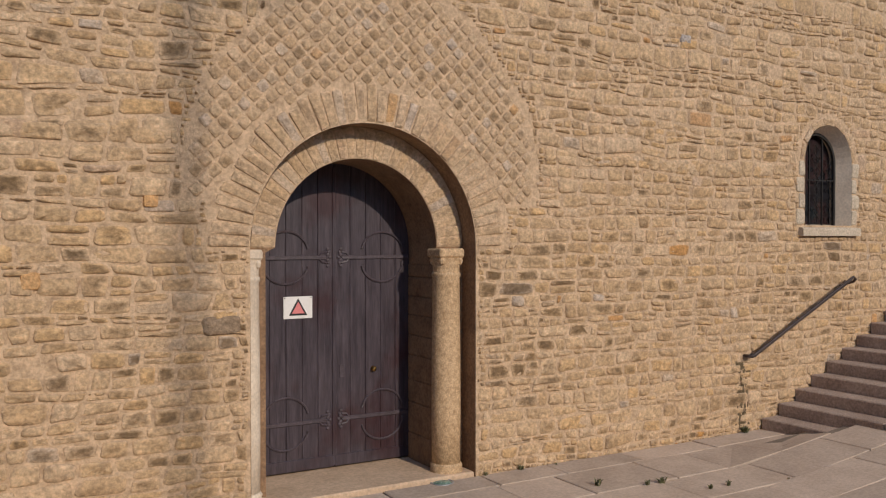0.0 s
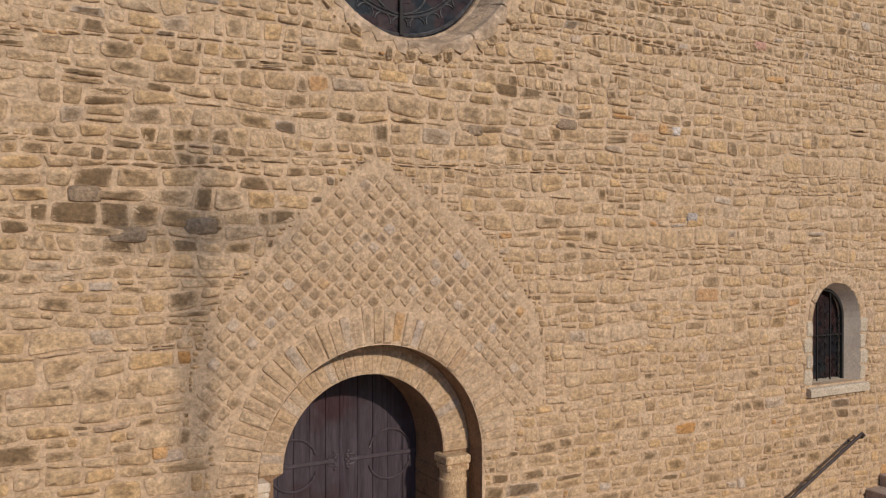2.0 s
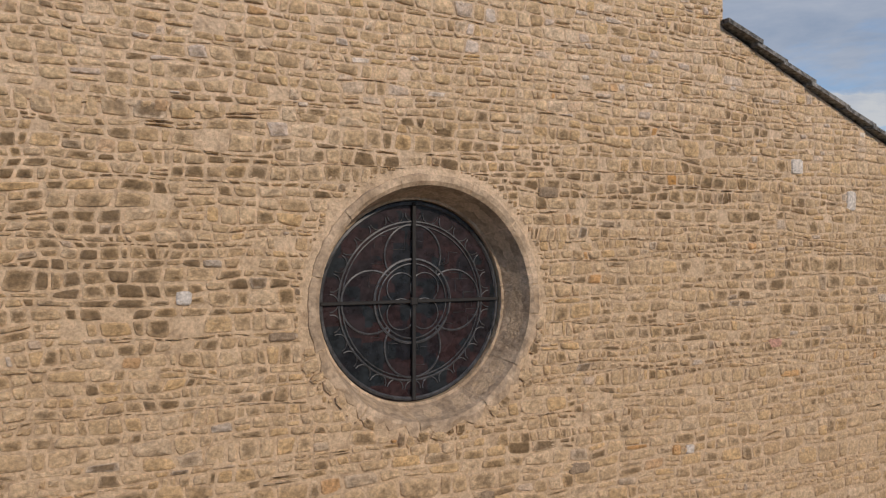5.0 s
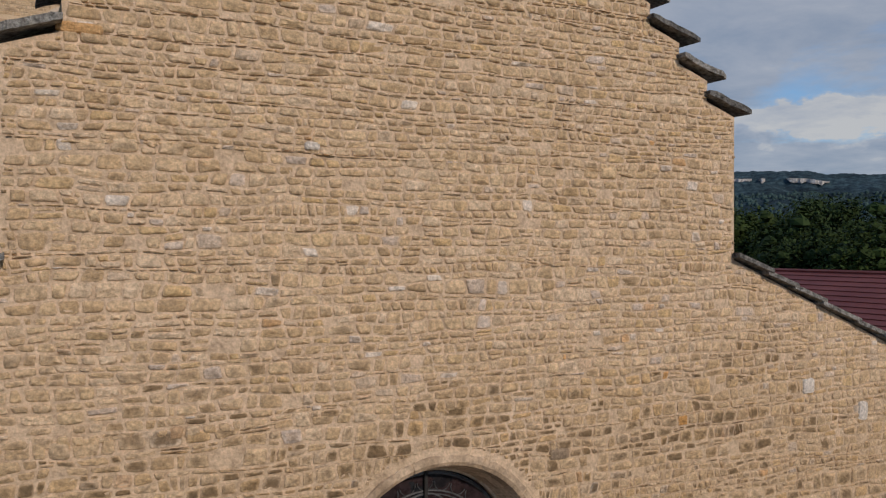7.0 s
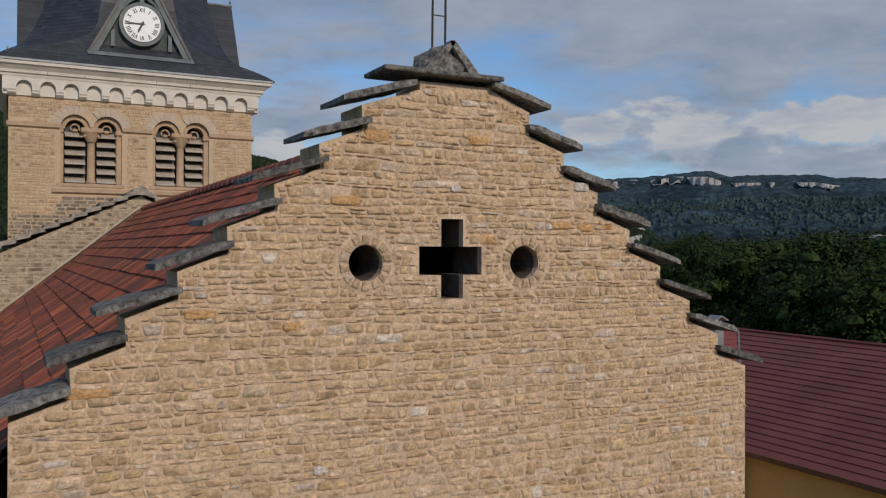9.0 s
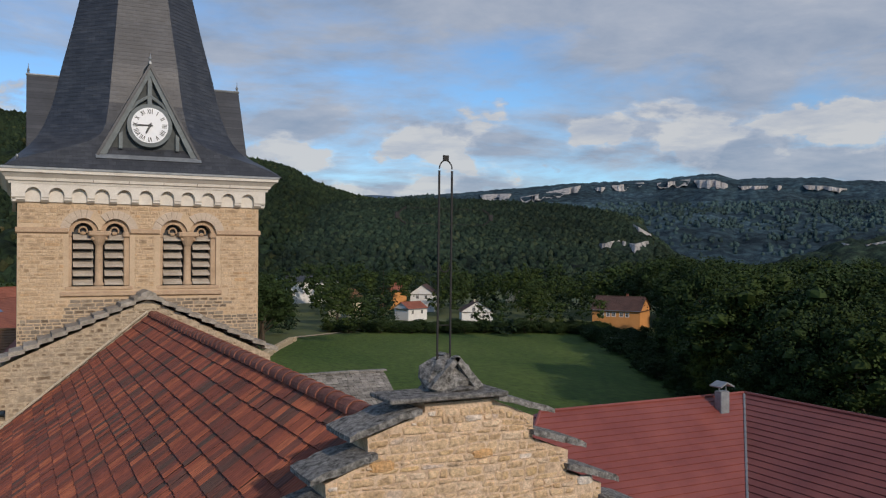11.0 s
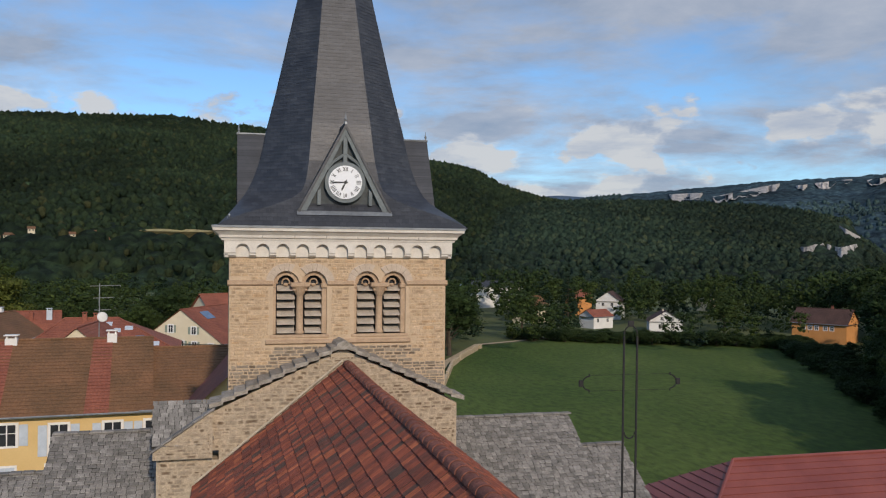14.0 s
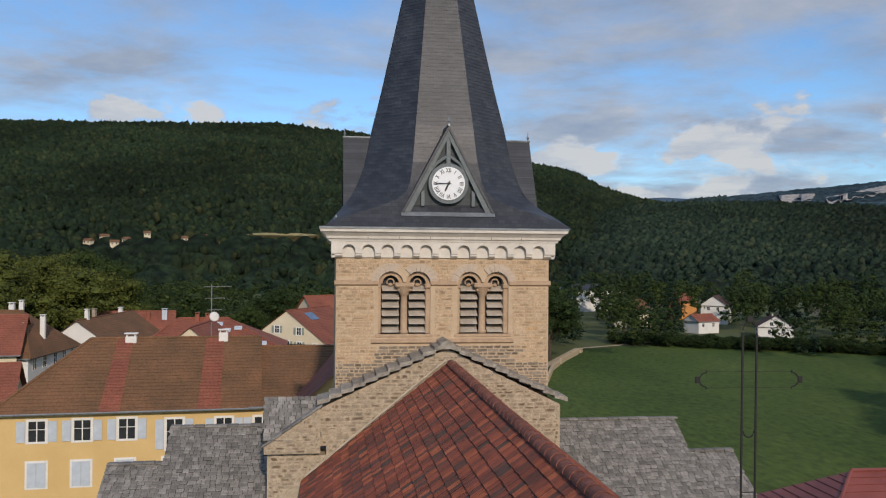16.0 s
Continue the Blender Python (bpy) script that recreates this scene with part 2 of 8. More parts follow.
def lime_mortar():
    """Sandy lime mortar, warmer on the old lower wall and paler on the rebuilt gable, smeared and pitted."""
    m, nt, b = nodes_of("lime_mortar", 0.95)
    broad, grain = noise_node(nt, 1.3, 5, 0.6), noise_node(nt, 30, 7, 0.65)
    low = ramp_node(nt, broad, [(0.3, (0.53, 0.382, 0.245)), (0.7, (0.60, 0.44, 0.288))])
    high = ramp_node(nt, broad, [(0.3, (0.56, 0.412, 0.28)), (0.7, (0.655, 0.49, 0.345))])
    med = noise_node(nt, 7, 6, 0.65)
    t = nt.nodes.new("ShaderNodeTexCoord")
    sp = nt.nodes.new("ShaderNodeSeparateXYZ")
    nt.links.new(t.outputs["Object"], sp.inputs[0])
    add = nt.nodes.new("ShaderNodeMath")
    add.operation, add.inputs[1].default_value = "MULTIPLY_ADD", 3.0
    nt.links.new(broad, add.inputs[0])
    nt.links.new(sp.outputs[2], add.inputs[2])
    col = mix_node(nt, "MIX", range_node(nt, add.outputs[0], 10.0, 12.2), low, high)
    col = mix_node(nt, "MULTIPLY", 1.0, col, ramp_node(nt, med, [(0.34, (0.70, 0.68, 0.66)), (0.5, (0.98, 0.98, 0.98)), (0.66, (1.12, 1.12, 1.13))]))
    col = mix_node(nt, "MULTIPLY", 1.0, col, grey_node(nt, grain, 0.82, 1.18))
    nt.links.new(col, b.inputs["Base Color"])
    both = nt.nodes.new("ShaderNodeMath")
    both.operation, both.inputs[1].default_value = "MULTIPLY_ADD", 1.6
    nt.links.new(med, both.inputs[0])
    nt.links.new(grain, both.inputs[2])
    bump_node(nt, b, both.outputs[0], 0.7, 0.025)
    return m


m_mortar = lime_mortar()
m_dress = mottled("dressed_limestone", (0.42, 0.35, 0.26), (0.58, 0.49, 0.37), 3, 40, 0.88, 0.4, 0.008)
m_coping = mottled("grey_coping_stone", (0.20, 0.175, 0.14), (0.42, 0.375, 0.315), 5, 30, 0.95, 0.7, 0.02, rnd="object", lo=0.85, hi=1.15)
m_granite = mottled("column_granite", (0.36, 0.235, 0.125), (0.66, 0.475, 0.285), 22, 70, 0.8, 0.4, 0.006)
# brown reveal stone with the recess's shade darkened into its colour
m_portal = mottled("shaded_reveal_stone", (0.19, 0.112, 0.062), (0.31, 0.195, 0.112), 4, 34, 0.92, 0.6, 0.014)
m_jambpale = mottled("pale_jamb_limestone", (0.58, 0.48, 0.37), (0.74, 0.64, 0.51), 4, 34, 0.9, 0.3, 0.006, g=0.5)
m_slab = mottled("lichen_slab", (0.045, 0.042, 0.037), (0.40, 0.38, 0.35), 15, 45, 0.95, 1.0, 0.04, rnd="object", lo=0.7, hi=1.3)
m_lauze = mottled("stone_slate", (0.165, 0.155, 0.14), (0.29, 0.27, 0.245), 3.0, 22, 0.95, 0.6, 0.012, rnd="object", lo=0.7, hi=1.3)
m_lauze_s = mottled("stone_slate_joined", (0.165, 0.155, 0.14), (0.29, 0.27, 0.245), 3.0, 22, 0.95, 0.6, 0.012, rnd="island", lo=0.7, hi=1.3)
m_ashlar = rubble("tower_ashlar", [(0, (0.48, 0.335, 0.20)), (0.3, (0.57, 0.415, 0.26)), (0.6, (0.52, 0.375, 0.235)), (0.85, (0.59, 0.44, 0.29)), (1, (0.53, 0.345, 0.185))], "island", stain=(1.2, 1.8), stain_mix=0.6, gc=0.2, rough_d=0.02, bed=(0.50, 0.37, 0.245))
m_towermortar = mottled("tower_mortar", (0.49, 0.36, 0.235), (0.57, 0.43, 0.29), 1.5, 30, 0.95, 0.4, 0.01, g=0.4)
m_greystone = rubble("old_grey_stone", [(0, (0.18, 0.15, 0.115)), (0.5, (0.27, 0.22, 0.165)), (1, (0.35, 0.285, 0.21))], "island", stain=(1.2, 1.7), gc=0.18, rough_d=0.02, bed=(0.36, 0.29, 0.215))
m_gablestone = rubble("crossing_stone", [(0, (0.33, 0.265, 0.19)), (0.5, (0.43, 0.345, 0.245)), (1, (0.52, 0.42, 0.30))], "island", stain=(1.15, 1.7), gc=0.18, rough_d=0.02, bed=(0.47, 0.38, 0.275))
m_white = mottled("white_limestone", (0.60, 0.55, 0.48), (0.74, 0.69, 0.61), 2, 35, 0.85, 0.25, 0.006, g=0.35)
m_band = mottled("ochre_stone", (0.40, 0.275, 0.175), (0.51, 0.365, 0.24), 3, 40, 0.9, 0.3, 0.006)
m_louvre = mottled("louvre_slate", (0.38, 0.32, 0.255), (0.52, 0.45, 0.365), 3, 30, 0.8, 0.3, 0.006)
m_slate = mottled("dark_slate", (0.029, 0.031, 0.037), (0.050, 0.053, 0.061), 1.2, 14, 0.50, 0.15, 0.006, g=0.45)
m_zinc = mottled("zinc", (0.22, 0.235, 0.245), (0.36, 0.375, 0.385), 3, 25, 0.5, 0.2, 0.004, metal=0.55, g=0.4)
m_greywood = mottled("grey_painted_wood", (0.12, 0.138, 0.14), (0.19, 0.212, 0.215), 4, 30, 0.75, 0.3, 0.005, g=0.4)
m_board = mottled("dark_weathered_board", (0.045, 0.052, 0.053), (0.085, 0.095, 0.096), 4, 30, 0.8, 0.3, 0.005, g=0.5)
m_clockface = mottled("clock_enamel", (0.76, 0.77, 0.79), (0.84, 0.85, 0.86), 4, 20, 0.35, 0.05, 0.002, g=0.08)
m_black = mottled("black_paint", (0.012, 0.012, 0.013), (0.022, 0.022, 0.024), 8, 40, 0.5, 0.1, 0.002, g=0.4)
m_iron = mottled("wrought_iron", (0.010, 0.009, 0.009), (0.024, 0.021, 0.019), 12, 70, 0.75, 0.4, 0.003)
m_dooriron = mottled("painted_strap_iron", (0.045, 0.035, 0.042), (0.085, 0.065, 0.078), 12, 60, 0.5, 0.4, 0.003)
m_rail = mottled("dark_handrail", (0.03, 0.022, 0.02), (0.07, 0.05, 0.045), 8, 60, 0.5, 0.2, 0.003)
m_brass = mottled("brass_knob", (0.36, 0.22, 0.07), (0.5, 0.33, 0.11), 20, 80, 0.35, 0.1, 0.001, metal=1.0)


def clay(name, rnd):
    """Old clay tiles: some burnt dark, some orange, streaked down the slope."""
    m, nt, b = nodes_of(name, 0.85)
    col = ramp_node(nt, random_out(nt, rnd), [(0.0, (0.075, 0.045, 0.036)), (0.10, (0.12, 0.045, 0.033)), (0.34, (0.175, 0.047, 0.032)), (0.62, (0.225, 0.056, 0.033)), (0.86, (0.29, 0.072, 0.037)), (1.0, (0.38, 0.105, 0.05))])
    streak = noise_node(nt, 6, 7, 0.7, (1.0, 2.6, 1.0))
    broad = noise_node(nt, 0.9, 4, 0.6)
    col = mix_node(nt, "MULTIPLY", 1.0, col, ramp_node(nt, streak, [(0.32, (0.66, 0.66, 0.68)), (0.5, (1, 1, 1)), (0.7, (1.2, 1.18, 1.15))]))
    col = mix_node(nt, "MULTIPLY", 1.0, col, grey_node(nt, broad, 0.82, 1.12))
    col = mix_node(nt, "MIX", range_node(nt, noise_node(nt, 26, 6, 0.7), 0.62, 0.72, 0, 0.35), col, (0.07, 0.06, 0.05))
    col = mix_node(nt, "MULTIPLY", 1.0, col, (0.98, 1.08, 1.05))
    nt.links.new(col, b.inputs["Base Color"])
    bump_node(nt, b, streak, 0.4, 0.008)
    return m


m_tile, m_tile_s = clay("clay_tile_piece", "object"), clay("clay_tile_joined", "island")
m_ridge = mottled("ridge_tile_lichen", (0.19, 0.055, 0.034), (0.32, 0.12, 0.08), 9, 55, 0.9, 0.6, 0.01, rnd="object", lo=0.75, hi=1.15, g=1.3)
m_metalroof = mottled("red_sheet_roof", (0.18, 0.047, 0.038), (0.25, 0.072, 0.055), 0.5, 9, 0.42, 0.1, 0.004, g=0.25)
m_oldtile = mottled("brown_tile_roof", (0.13, 0.072, 0.034), (0.22, 0.108, 0.052), 0.35, 7, 0.9, 0.6, 0.03, rnd="island", lo=0.8, hi=1.2)
m_darktile = mottled("dark_brown_roof", (0.060, 0.032, 0.026), (0.105, 0.055, 0.042), 0.4, 7, 0.9, 0.5, 0.03)
m_redtile = mottled("red_tile_roof", (0.20, 0.066, 0.042), (0.31, 0.105, 0.063), 0.4, 7, 0.88, 0.6, 0.03)
m_yellow = mottled("yellow_render", (0.62, 0.42, 0.17), (0.70, 0.49, 0.215), 0.4, 12, 0.92, 0.1, 0.006, g=0.15)
m_cream = mottled("cream_render", (0.62, 0.53, 0.37), (0.72, 0.63, 0.46), 0.4, 12, 0.92, 0.1, 0.006, g=0.2)
m_whiterender = mottled("white_render", (0.68, 0.66, 0.62), (0.78, 0.76, 0.72), 0.5, 12, 0.92, 0.1, 0.006, g=0.2)
m_orange = mottled("orange_render", (0.55, 0.24, 0.07), (0.64, 0.30, 0.10), 0.5, 12, 0.92, 0.1, 0.006, g=0.2)
m_shutter = mottled("pale_blue_shutter", (0.44, 0.49, 0.55), (0.54, 0.59, 0.65), 2, 20, 0.7, 0.15, 0.004, g=0.2)
m_winglass = mottled("dark_window_glass", (0.02, 0.022, 0.025), (0.04, 0.043, 0.048), 1, 5, 0.12, 0.0, g=0.2)
m_trim = mottled("white_trim", (0.70, 0.68, 0.64), (0.80, 0.78, 0.74), 2, 20, 0.85, 0.1, 0.004, g=0.15)
m_step = mottled("step_stone", (0.29, 0.215, 0.17), (0.42, 0.33, 0.27), 2, 30, 0.9, 0.35, 0.008)
m_pave = mottled("paving_slab", (0.42, 0.33, 0.255), (0.55, 0.445, 0.355), 1.6, 28, 0.9, 0.3, 0.006, rnd="object", lo=0.85, hi=1.12, g=0.5)
m_thresh = mottled("threshold_stone", (0.50, 0.36, 0.24), (0.62, 0.46, 0.32), 2.5, 26, 0.88, 0.3, 0.006, g=0.6)
m_joint = mottled("paving_joint", (0.14, 0.11, 0.085), (0.22, 0.18, 0.14), 3, 40, 0.95, 0.5, 0.01)
m_earth = mottled("ground_earth", (0.055, 0.080, 0.018), (0.105, 0.12, 0.036), 0.05, 2, 0.95, 0.4, 0.05)
m_grass = mottled("meadow_grass", (0.056, 0.094, 0.021), (0.098, 0.136, 0.034), 0.05, 1.2, 0.95, 1.0, 0.25, stretch=(1, 0.45, 1))
m_fieldwall = mottled("field_wall_stone", (0.38, 0.295, 0.185), (0.54, 0.43, 0.29), 1, 8, 0.95, 0.5, 0.03)
m_asphalt = mottled("road_asphalt", (0.16, 0.15, 0.135), (0.24, 0.225, 0.2), 0.5, 20, 0.95, 0.2, 0.01)
m_bark = mottled("bark", (0.045, 0.033, 0.022), (0.10, 0.075, 0.05), 3, 25, 0.95, 0.6, 0.03)
m_leaf = [mottled("foliage_%s" % k, a, b, 0.12, 1.3, 0.7, 0.0, 0.01, rnd="island", lo=0.75, hi=1.25) for k, a, b in (
    ("deep", (0.019, 0.036, 0.011), (0.040, 0.060, 0.017)), ("mid", (0.025, 0.043, 0.011), (0.050, 0.070, 0.017)),
    ("olive", (0.062, 0.080, 0.016), (0.115, 0.122, 0.028)), ("conifer", (0.012, 0.026, 0.014), (0.024, 0.042, 0.02)), ("rust", (0.05, 0.04, 0.016), (0.085, 0.065, 0.026)))]
m_weed = mottled("weed_leaf", (0.10, 0.105, 0.045), (0.16, 0.16, 0.075), 5, 30, 0.8, 0.0)
m_sign = mottled("sign_plate_white", (0.72, 0.71, 0.69), (0.78, 0.77, 0.75), 5, 40, 0.5, 0.05, 0.001, g=0.12)
m_pink = mottled("sign_faded_red", (0.62, 0.17, 0.17), (0.70, 0.24, 0.24), 5, 40, 0.5, 0.05, 0.001, g=0.15)
m_bulb = mottled("frosted_green_glass", (0.10, 0.20, 0.17), (0.16, 0.28, 0.24), 9, 40, 0.25, 0.05, 0.002)
m_antenna = mottled("aerial_metal", (0.25, 0.25, 0.25), (0.4, 0.4, 0.4), 5, 30, 0.5, 0.1, 0.002, metal=0.6, g=0.3)



def lay_slates(m, w, h):
    """Small slates in bond, each of its own grey."""
    nt = m.node_tree
    b = nt.nodes["Principled BSDF"]
    t = nt.nodes.new("ShaderNodeTexCoord")
    sp, cb = nt.nodes.new("ShaderNodeSeparateXYZ"), nt.nodes.new("ShaderNodeCombineXYZ")
    nt.links.new(t.outputs["Object"], sp.inputs[0])
    nt.links.new(sp.outputs[0], cb.inputs[0])
    nt.links.new(sp.outputs[2], cb.inputs[1])
    br = nt.nodes.new("ShaderNodeTexBrick")
    for k, v in (("Scale", 1.0), ("Brick Width", w), ("Row Height", h), ("Mortar Size", 0.006), ("Bias", 0.0)):
        br.inputs[k].default_value = v
    br.inputs["Color1"].default_value, br.inputs["Color2"].default_value, br.inputs["Mortar"].default_value = (0.74, 0.75, 0.78, 1), (1.30, 1.30, 1.28, 1), (0.42, 0.42, 0.42, 1)
    nt.links.new(cb.outputs[0], br.inputs["Vector"])
    old = b.inputs["Base Color"].links[0].from_socket
    nt.links.new(mix_node(nt, "MULTIPLY", 1.0, old, br.outputs["Color"]), b.inputs["Base Color"])


lay_slates(m_slate, 0.24, 0.145)
m_slate.node_tree.nodes["Principled BSDF"].inputs["Specular IOR Level"].default_value = 0.6


def door_paint():
    """Dark plum paint, greyed by weather above, redder where it was touched up."""
    m, nt, b = nodes_of("plum_door_paint", 0.42)
    streak = noise_node(nt, 3.0, 6, 0.6, (6, 1, 0.5))
    patch = noise_node(nt, 1.1, 4, 0.6)
    grain = noise_node(nt, 24, 6, 0.7, (3, 1, 0.25))
    col = ramp_node(nt, streak, [(0.3, (0.030, 0.022, 0.030)), (0.7, (0.075, 0.060, 0.072))])
    col = mix_node(nt, "MIX", range_node(nt, patch, 0.52, 0.66, 0, 0.75), col, (0.036, 0.010, 0.012))
    col = mix_node(nt, "MULTIPLY", 1.0, col, grey_node(nt, grain, 0.7, 1.3))
    nt.links.new(col, b.inputs["Base Color"])
    nt.links.new(range_node(nt, grain, 0.2, 0.8, 0.26, 0.5), b.inputs["Roughness"])
    bump_node(nt, b, grain, 0.35, 0.004)
    return m


m_door = door_paint()


def stained_glass():
    """Old leaded glass seen from outside: nearly black, violet, plum and green-blue fields, glossy."""
    m, nt, b = nodes_of("stained_glass", 0.14)
    b.inputs["Specular IOR Level"].default_value = 0.22
    t = nt.nodes.new("ShaderNodeTexCoord")
    v = nt.nodes.new("ShaderNodeTexVoronoi")
    v.inputs["Scale"].default_value = 5
    v.distance = "CHEBYCHEV"
    nt.links.new(t.outputs["Object"], v.inputs["Vector"])
    sepc = nt.nodes.new("ShaderNodeSeparateColor")
    nt.links.new(v.outputs["Color"], sepc.inputs[0])
    col = ramp_node(nt, sepc.outputs[0], [(0.0, (0.026, 0.018, 0.020)), (0.4, (0.036, 0.020, 0.020)), (0.7, (0.014, 0.014, 0.017)), (1.0, (0.018, 0.022, 0.025))])
    col = mix_node(nt, "MULTIPLY", 1.0, col, grey_node(nt, noise_node(nt, 14, 5, 0.6), 0.6, 1.4))
    nt.links.new(col, b.inputs["Base Color"])
    nt.links.new(range_node(nt, noise_node(nt, 6, 4, 0.6), 0.3, 0.7, 0.16, 0.42), b.inputs["Roughness"])
    bump_node(nt, b, noise_node(nt, 18, 3, 0.5), 0.15, 0.004)
    return m


m_stained = stained_glass()


def forest(name, dark, light, patch=None, grain=0.12):
    m, nt, b = nodes_of(name, 0.95)
    crown = noise_node(nt, 0.11, 6, 0.66)
    broad = noise_node(nt, 0.004, 4, 0.55)
    col = ramp_node(nt, crown, [(0.38, dark), (0.62, light)])
    col = mix_node(nt, "MULTIPLY", 1.0, col, grey_node(nt, broad, 0.6, 1.4))
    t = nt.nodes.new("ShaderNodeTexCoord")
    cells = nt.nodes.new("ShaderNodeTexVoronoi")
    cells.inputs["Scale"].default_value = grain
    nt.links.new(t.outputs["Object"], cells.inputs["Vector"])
    # crown middles lightened and gaps between crowns darkened, shading put into the colour
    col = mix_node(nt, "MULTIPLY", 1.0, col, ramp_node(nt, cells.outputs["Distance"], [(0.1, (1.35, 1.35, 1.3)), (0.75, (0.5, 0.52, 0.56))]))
    if patch:
        col = mix_node(nt, "MIX", range_node(nt, noise_node(nt, 0.02, 4, 0.55), 0.60, 0.68, 0, 0.7), col, patch)
    nt.links.new(col, b.inputs["Base Color"])
    bump_node(nt, b, noise_node(nt, 0.22, 6, 0.65), 1.0, 4.0)
    return m


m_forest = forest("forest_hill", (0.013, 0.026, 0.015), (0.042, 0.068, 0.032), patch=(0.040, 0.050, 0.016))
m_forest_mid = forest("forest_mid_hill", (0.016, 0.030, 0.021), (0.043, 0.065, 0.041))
# the ridge's blue-green base colour has distance haze mixed in
m_forest_far = forest("forest_ridge_hazy", (0.0293, 0.0552, 0.0707), (0.0587, 0.0949, 0.1104), grain=0.05)
m_cliff = mottled("pale_cliff_rock", (0.20, 0.19, 0.175), (0.66, 0.61, 0.56), 0.07, 0.4, 0.95, 1.0, 3.0, stretch=(1, 1, 0.45))
# haze painted as the base colour of the horizon hill
m_haze_hill = mottled("hazy_far_hill", (0.06, 0.11, 0.17), (0.08, 0.13, 0.19), 0.003, 0.02, 1.0, 0.0, g=0.3)
m_straw = mottled("stubble_field", (0.26, 0.22, 0.09), (0.34, 0.28, 0.13), 0.02, 0.3, 0.95, 0.2, 0.2)


# ---- mesh helpers ----
class Geo:
    """Vertices and faces gathered for one mesh."""

    def __init__(self):
        self.v, self.f, self.w, self.soot = [], [], {}, {}

    def add(self, verts, faces):
        n = len(self.v)
        self.v.extend(verts)
        self.f.extend([tuple(i + n for i in f) for f in faces])
        return self

    def box(self, x0, x1, y0, y1, z0, z1, c=0.0):
        if c <= 0:
            return self.add([(x, y, z) for x in (x0, x1) for y in (y0, y1) for z in (z0, z1)],
                            [(0, 1, 3, 2), (4, 6, 7, 5), (0, 4, 5, 1), (2, 3, 7, 6), (0, 2, 6, 4), (1, 5, 7, 3)])
        lo, hi = (x0, y0, z0), (x1, y1, z1)
        verts, idx = [], {}
        for s in ((a, b, d) for a in (0, 1) for b in (0, 1) for d in (0, 1)):
            for ax in range(3):
                idx[s, ax] = len(verts)
                verts.append(tuple((hi[k] if s[k] else lo[k]) if k == ax else (hi[k] - c if s[k] else lo[k] + c) for k in range(3)))
        faces = []
        for ax in range(3):
            p, q = [k for k in range(3) if k != ax]
            for s in (0, 1):
                ring = []
                for u, w in ((0, 0), (0, 1), (1, 1), (1, 0)):
                    t = [0, 0, 0]
                    t[ax], t[p], t[q] = s, u, w
                    ring.append(idx[tuple(t), ax])
                faces.append(tuple(ring))
        for ax in range(3):
            p, q = [k for k in range(3) if k != ax]
            for u in (0, 1):
                for w in (0, 1):
                    t0, t1 = [0, 0, 0], [0, 0, 0]
                    t0[p], t0[q], t0[ax] = u, w, 0
                    t1[p], t1[q], t1[ax] = u, w, 1
                    t0, t1 = tuple(t0), tuple(t1)
                    faces.append((idx[t0, p], idx[t1, p], idx[t1, q], idx[t0, q]))
        for s in ((a, b, d) for a in (0, 1) for b in (0, 1) for d in (0, 1)):
            faces.append((idx[s, 0], idx[s, 1], idx[s, 2]))
        return self.add(verts, faces)

    def prism(self, pts, a, b, at=lambda p, q, d: (p, d, q)):
        """A flat outline pushed from depth a to depth b; at maps (p, q, depth) to space."""
        n = len(pts)
        return self.add([at(p, q, a) for p, q in pts] + [at(p, q, b) for p, q in pts],
                        [tuple(range(n))[::-1], tuple(range(n, 2 * n))] + [(i, (i + 1) % n, n + (i + 1) % n, n + i) for i in range(n)])

    def lathe(self, prof, cx, cy, seg=20, closed=True):
        n = len(self.v)
        for r, z in prof:
            self.v.extend([(cx + r * math.cos(math.tau * i / seg), cy + r * math.sin(math.tau * i / seg), z) for i in range(seg)])
        for k in range(len(prof) - 1):
            for i in range(seg):
                j = (i + 1) % seg
                self.f.append((n + k * seg + i, n + k * seg + j, n + (k + 1) * seg + j, n + (k + 1) * seg + i))
        if closed:
            self.f.append(tuple(n + i for i in range(seg))[::-1])
            self.f.append(tuple(n + (len(prof) - 1) * seg + i for i in range(seg)))
        return self

    def tube(self, path, r, seg=6, taper=None):
        pts = [Vector(p) for p in path]
        n, rings = len(self.v), len(pts)
        up = Vector((0.13, 0.2, 0.97))
        for k, p in enumerate(pts):
            d = (pts[min(k + 1, rings - 1)] - pts[max(k - 1, 0)]).normalized()
            s = d.cross(up) if abs(d.dot(up)) < 0.95 else d.cross(Vector((1, 0.1, 0)))
            s.normalize()
            w = d.cross(s)
            rr = r if taper is None else r + (taper - r) * k / (rings - 1)
            self.v.extend([tuple(p + rr * (math.cos(math.tau * i / seg) * s + math.sin(math.tau * i / seg) * w)) for i in range(seg)])
        for k in range(rings - 1):
            for i in range(seg):
                j = (i + 1) % seg
                self.f.append((n + k * seg + i, n + k * seg + j, n + (k + 1) * seg + j, n + (k + 1) * seg + i))
        self.f.append(tuple(n + i for i in range(seg))[::-1])
        self.f.append(tuple(n + (rings - 1) * seg + i for i in range(seg)))
        return self

    def mesh(self, name, mat, smooth=False):
        me = bpy.data.meshes.new(name)
        me.from_pydata(self.v, [], self.f)
        if self.w:
            core = me.attributes.new("core", "FLOAT", "POINT")
            core.data.foreach_set("value", [self.w.get(i, 1.0) for i in range(len(self.v))])
            dirt = me.attributes.new("soot", "FLOAT", "POINT")
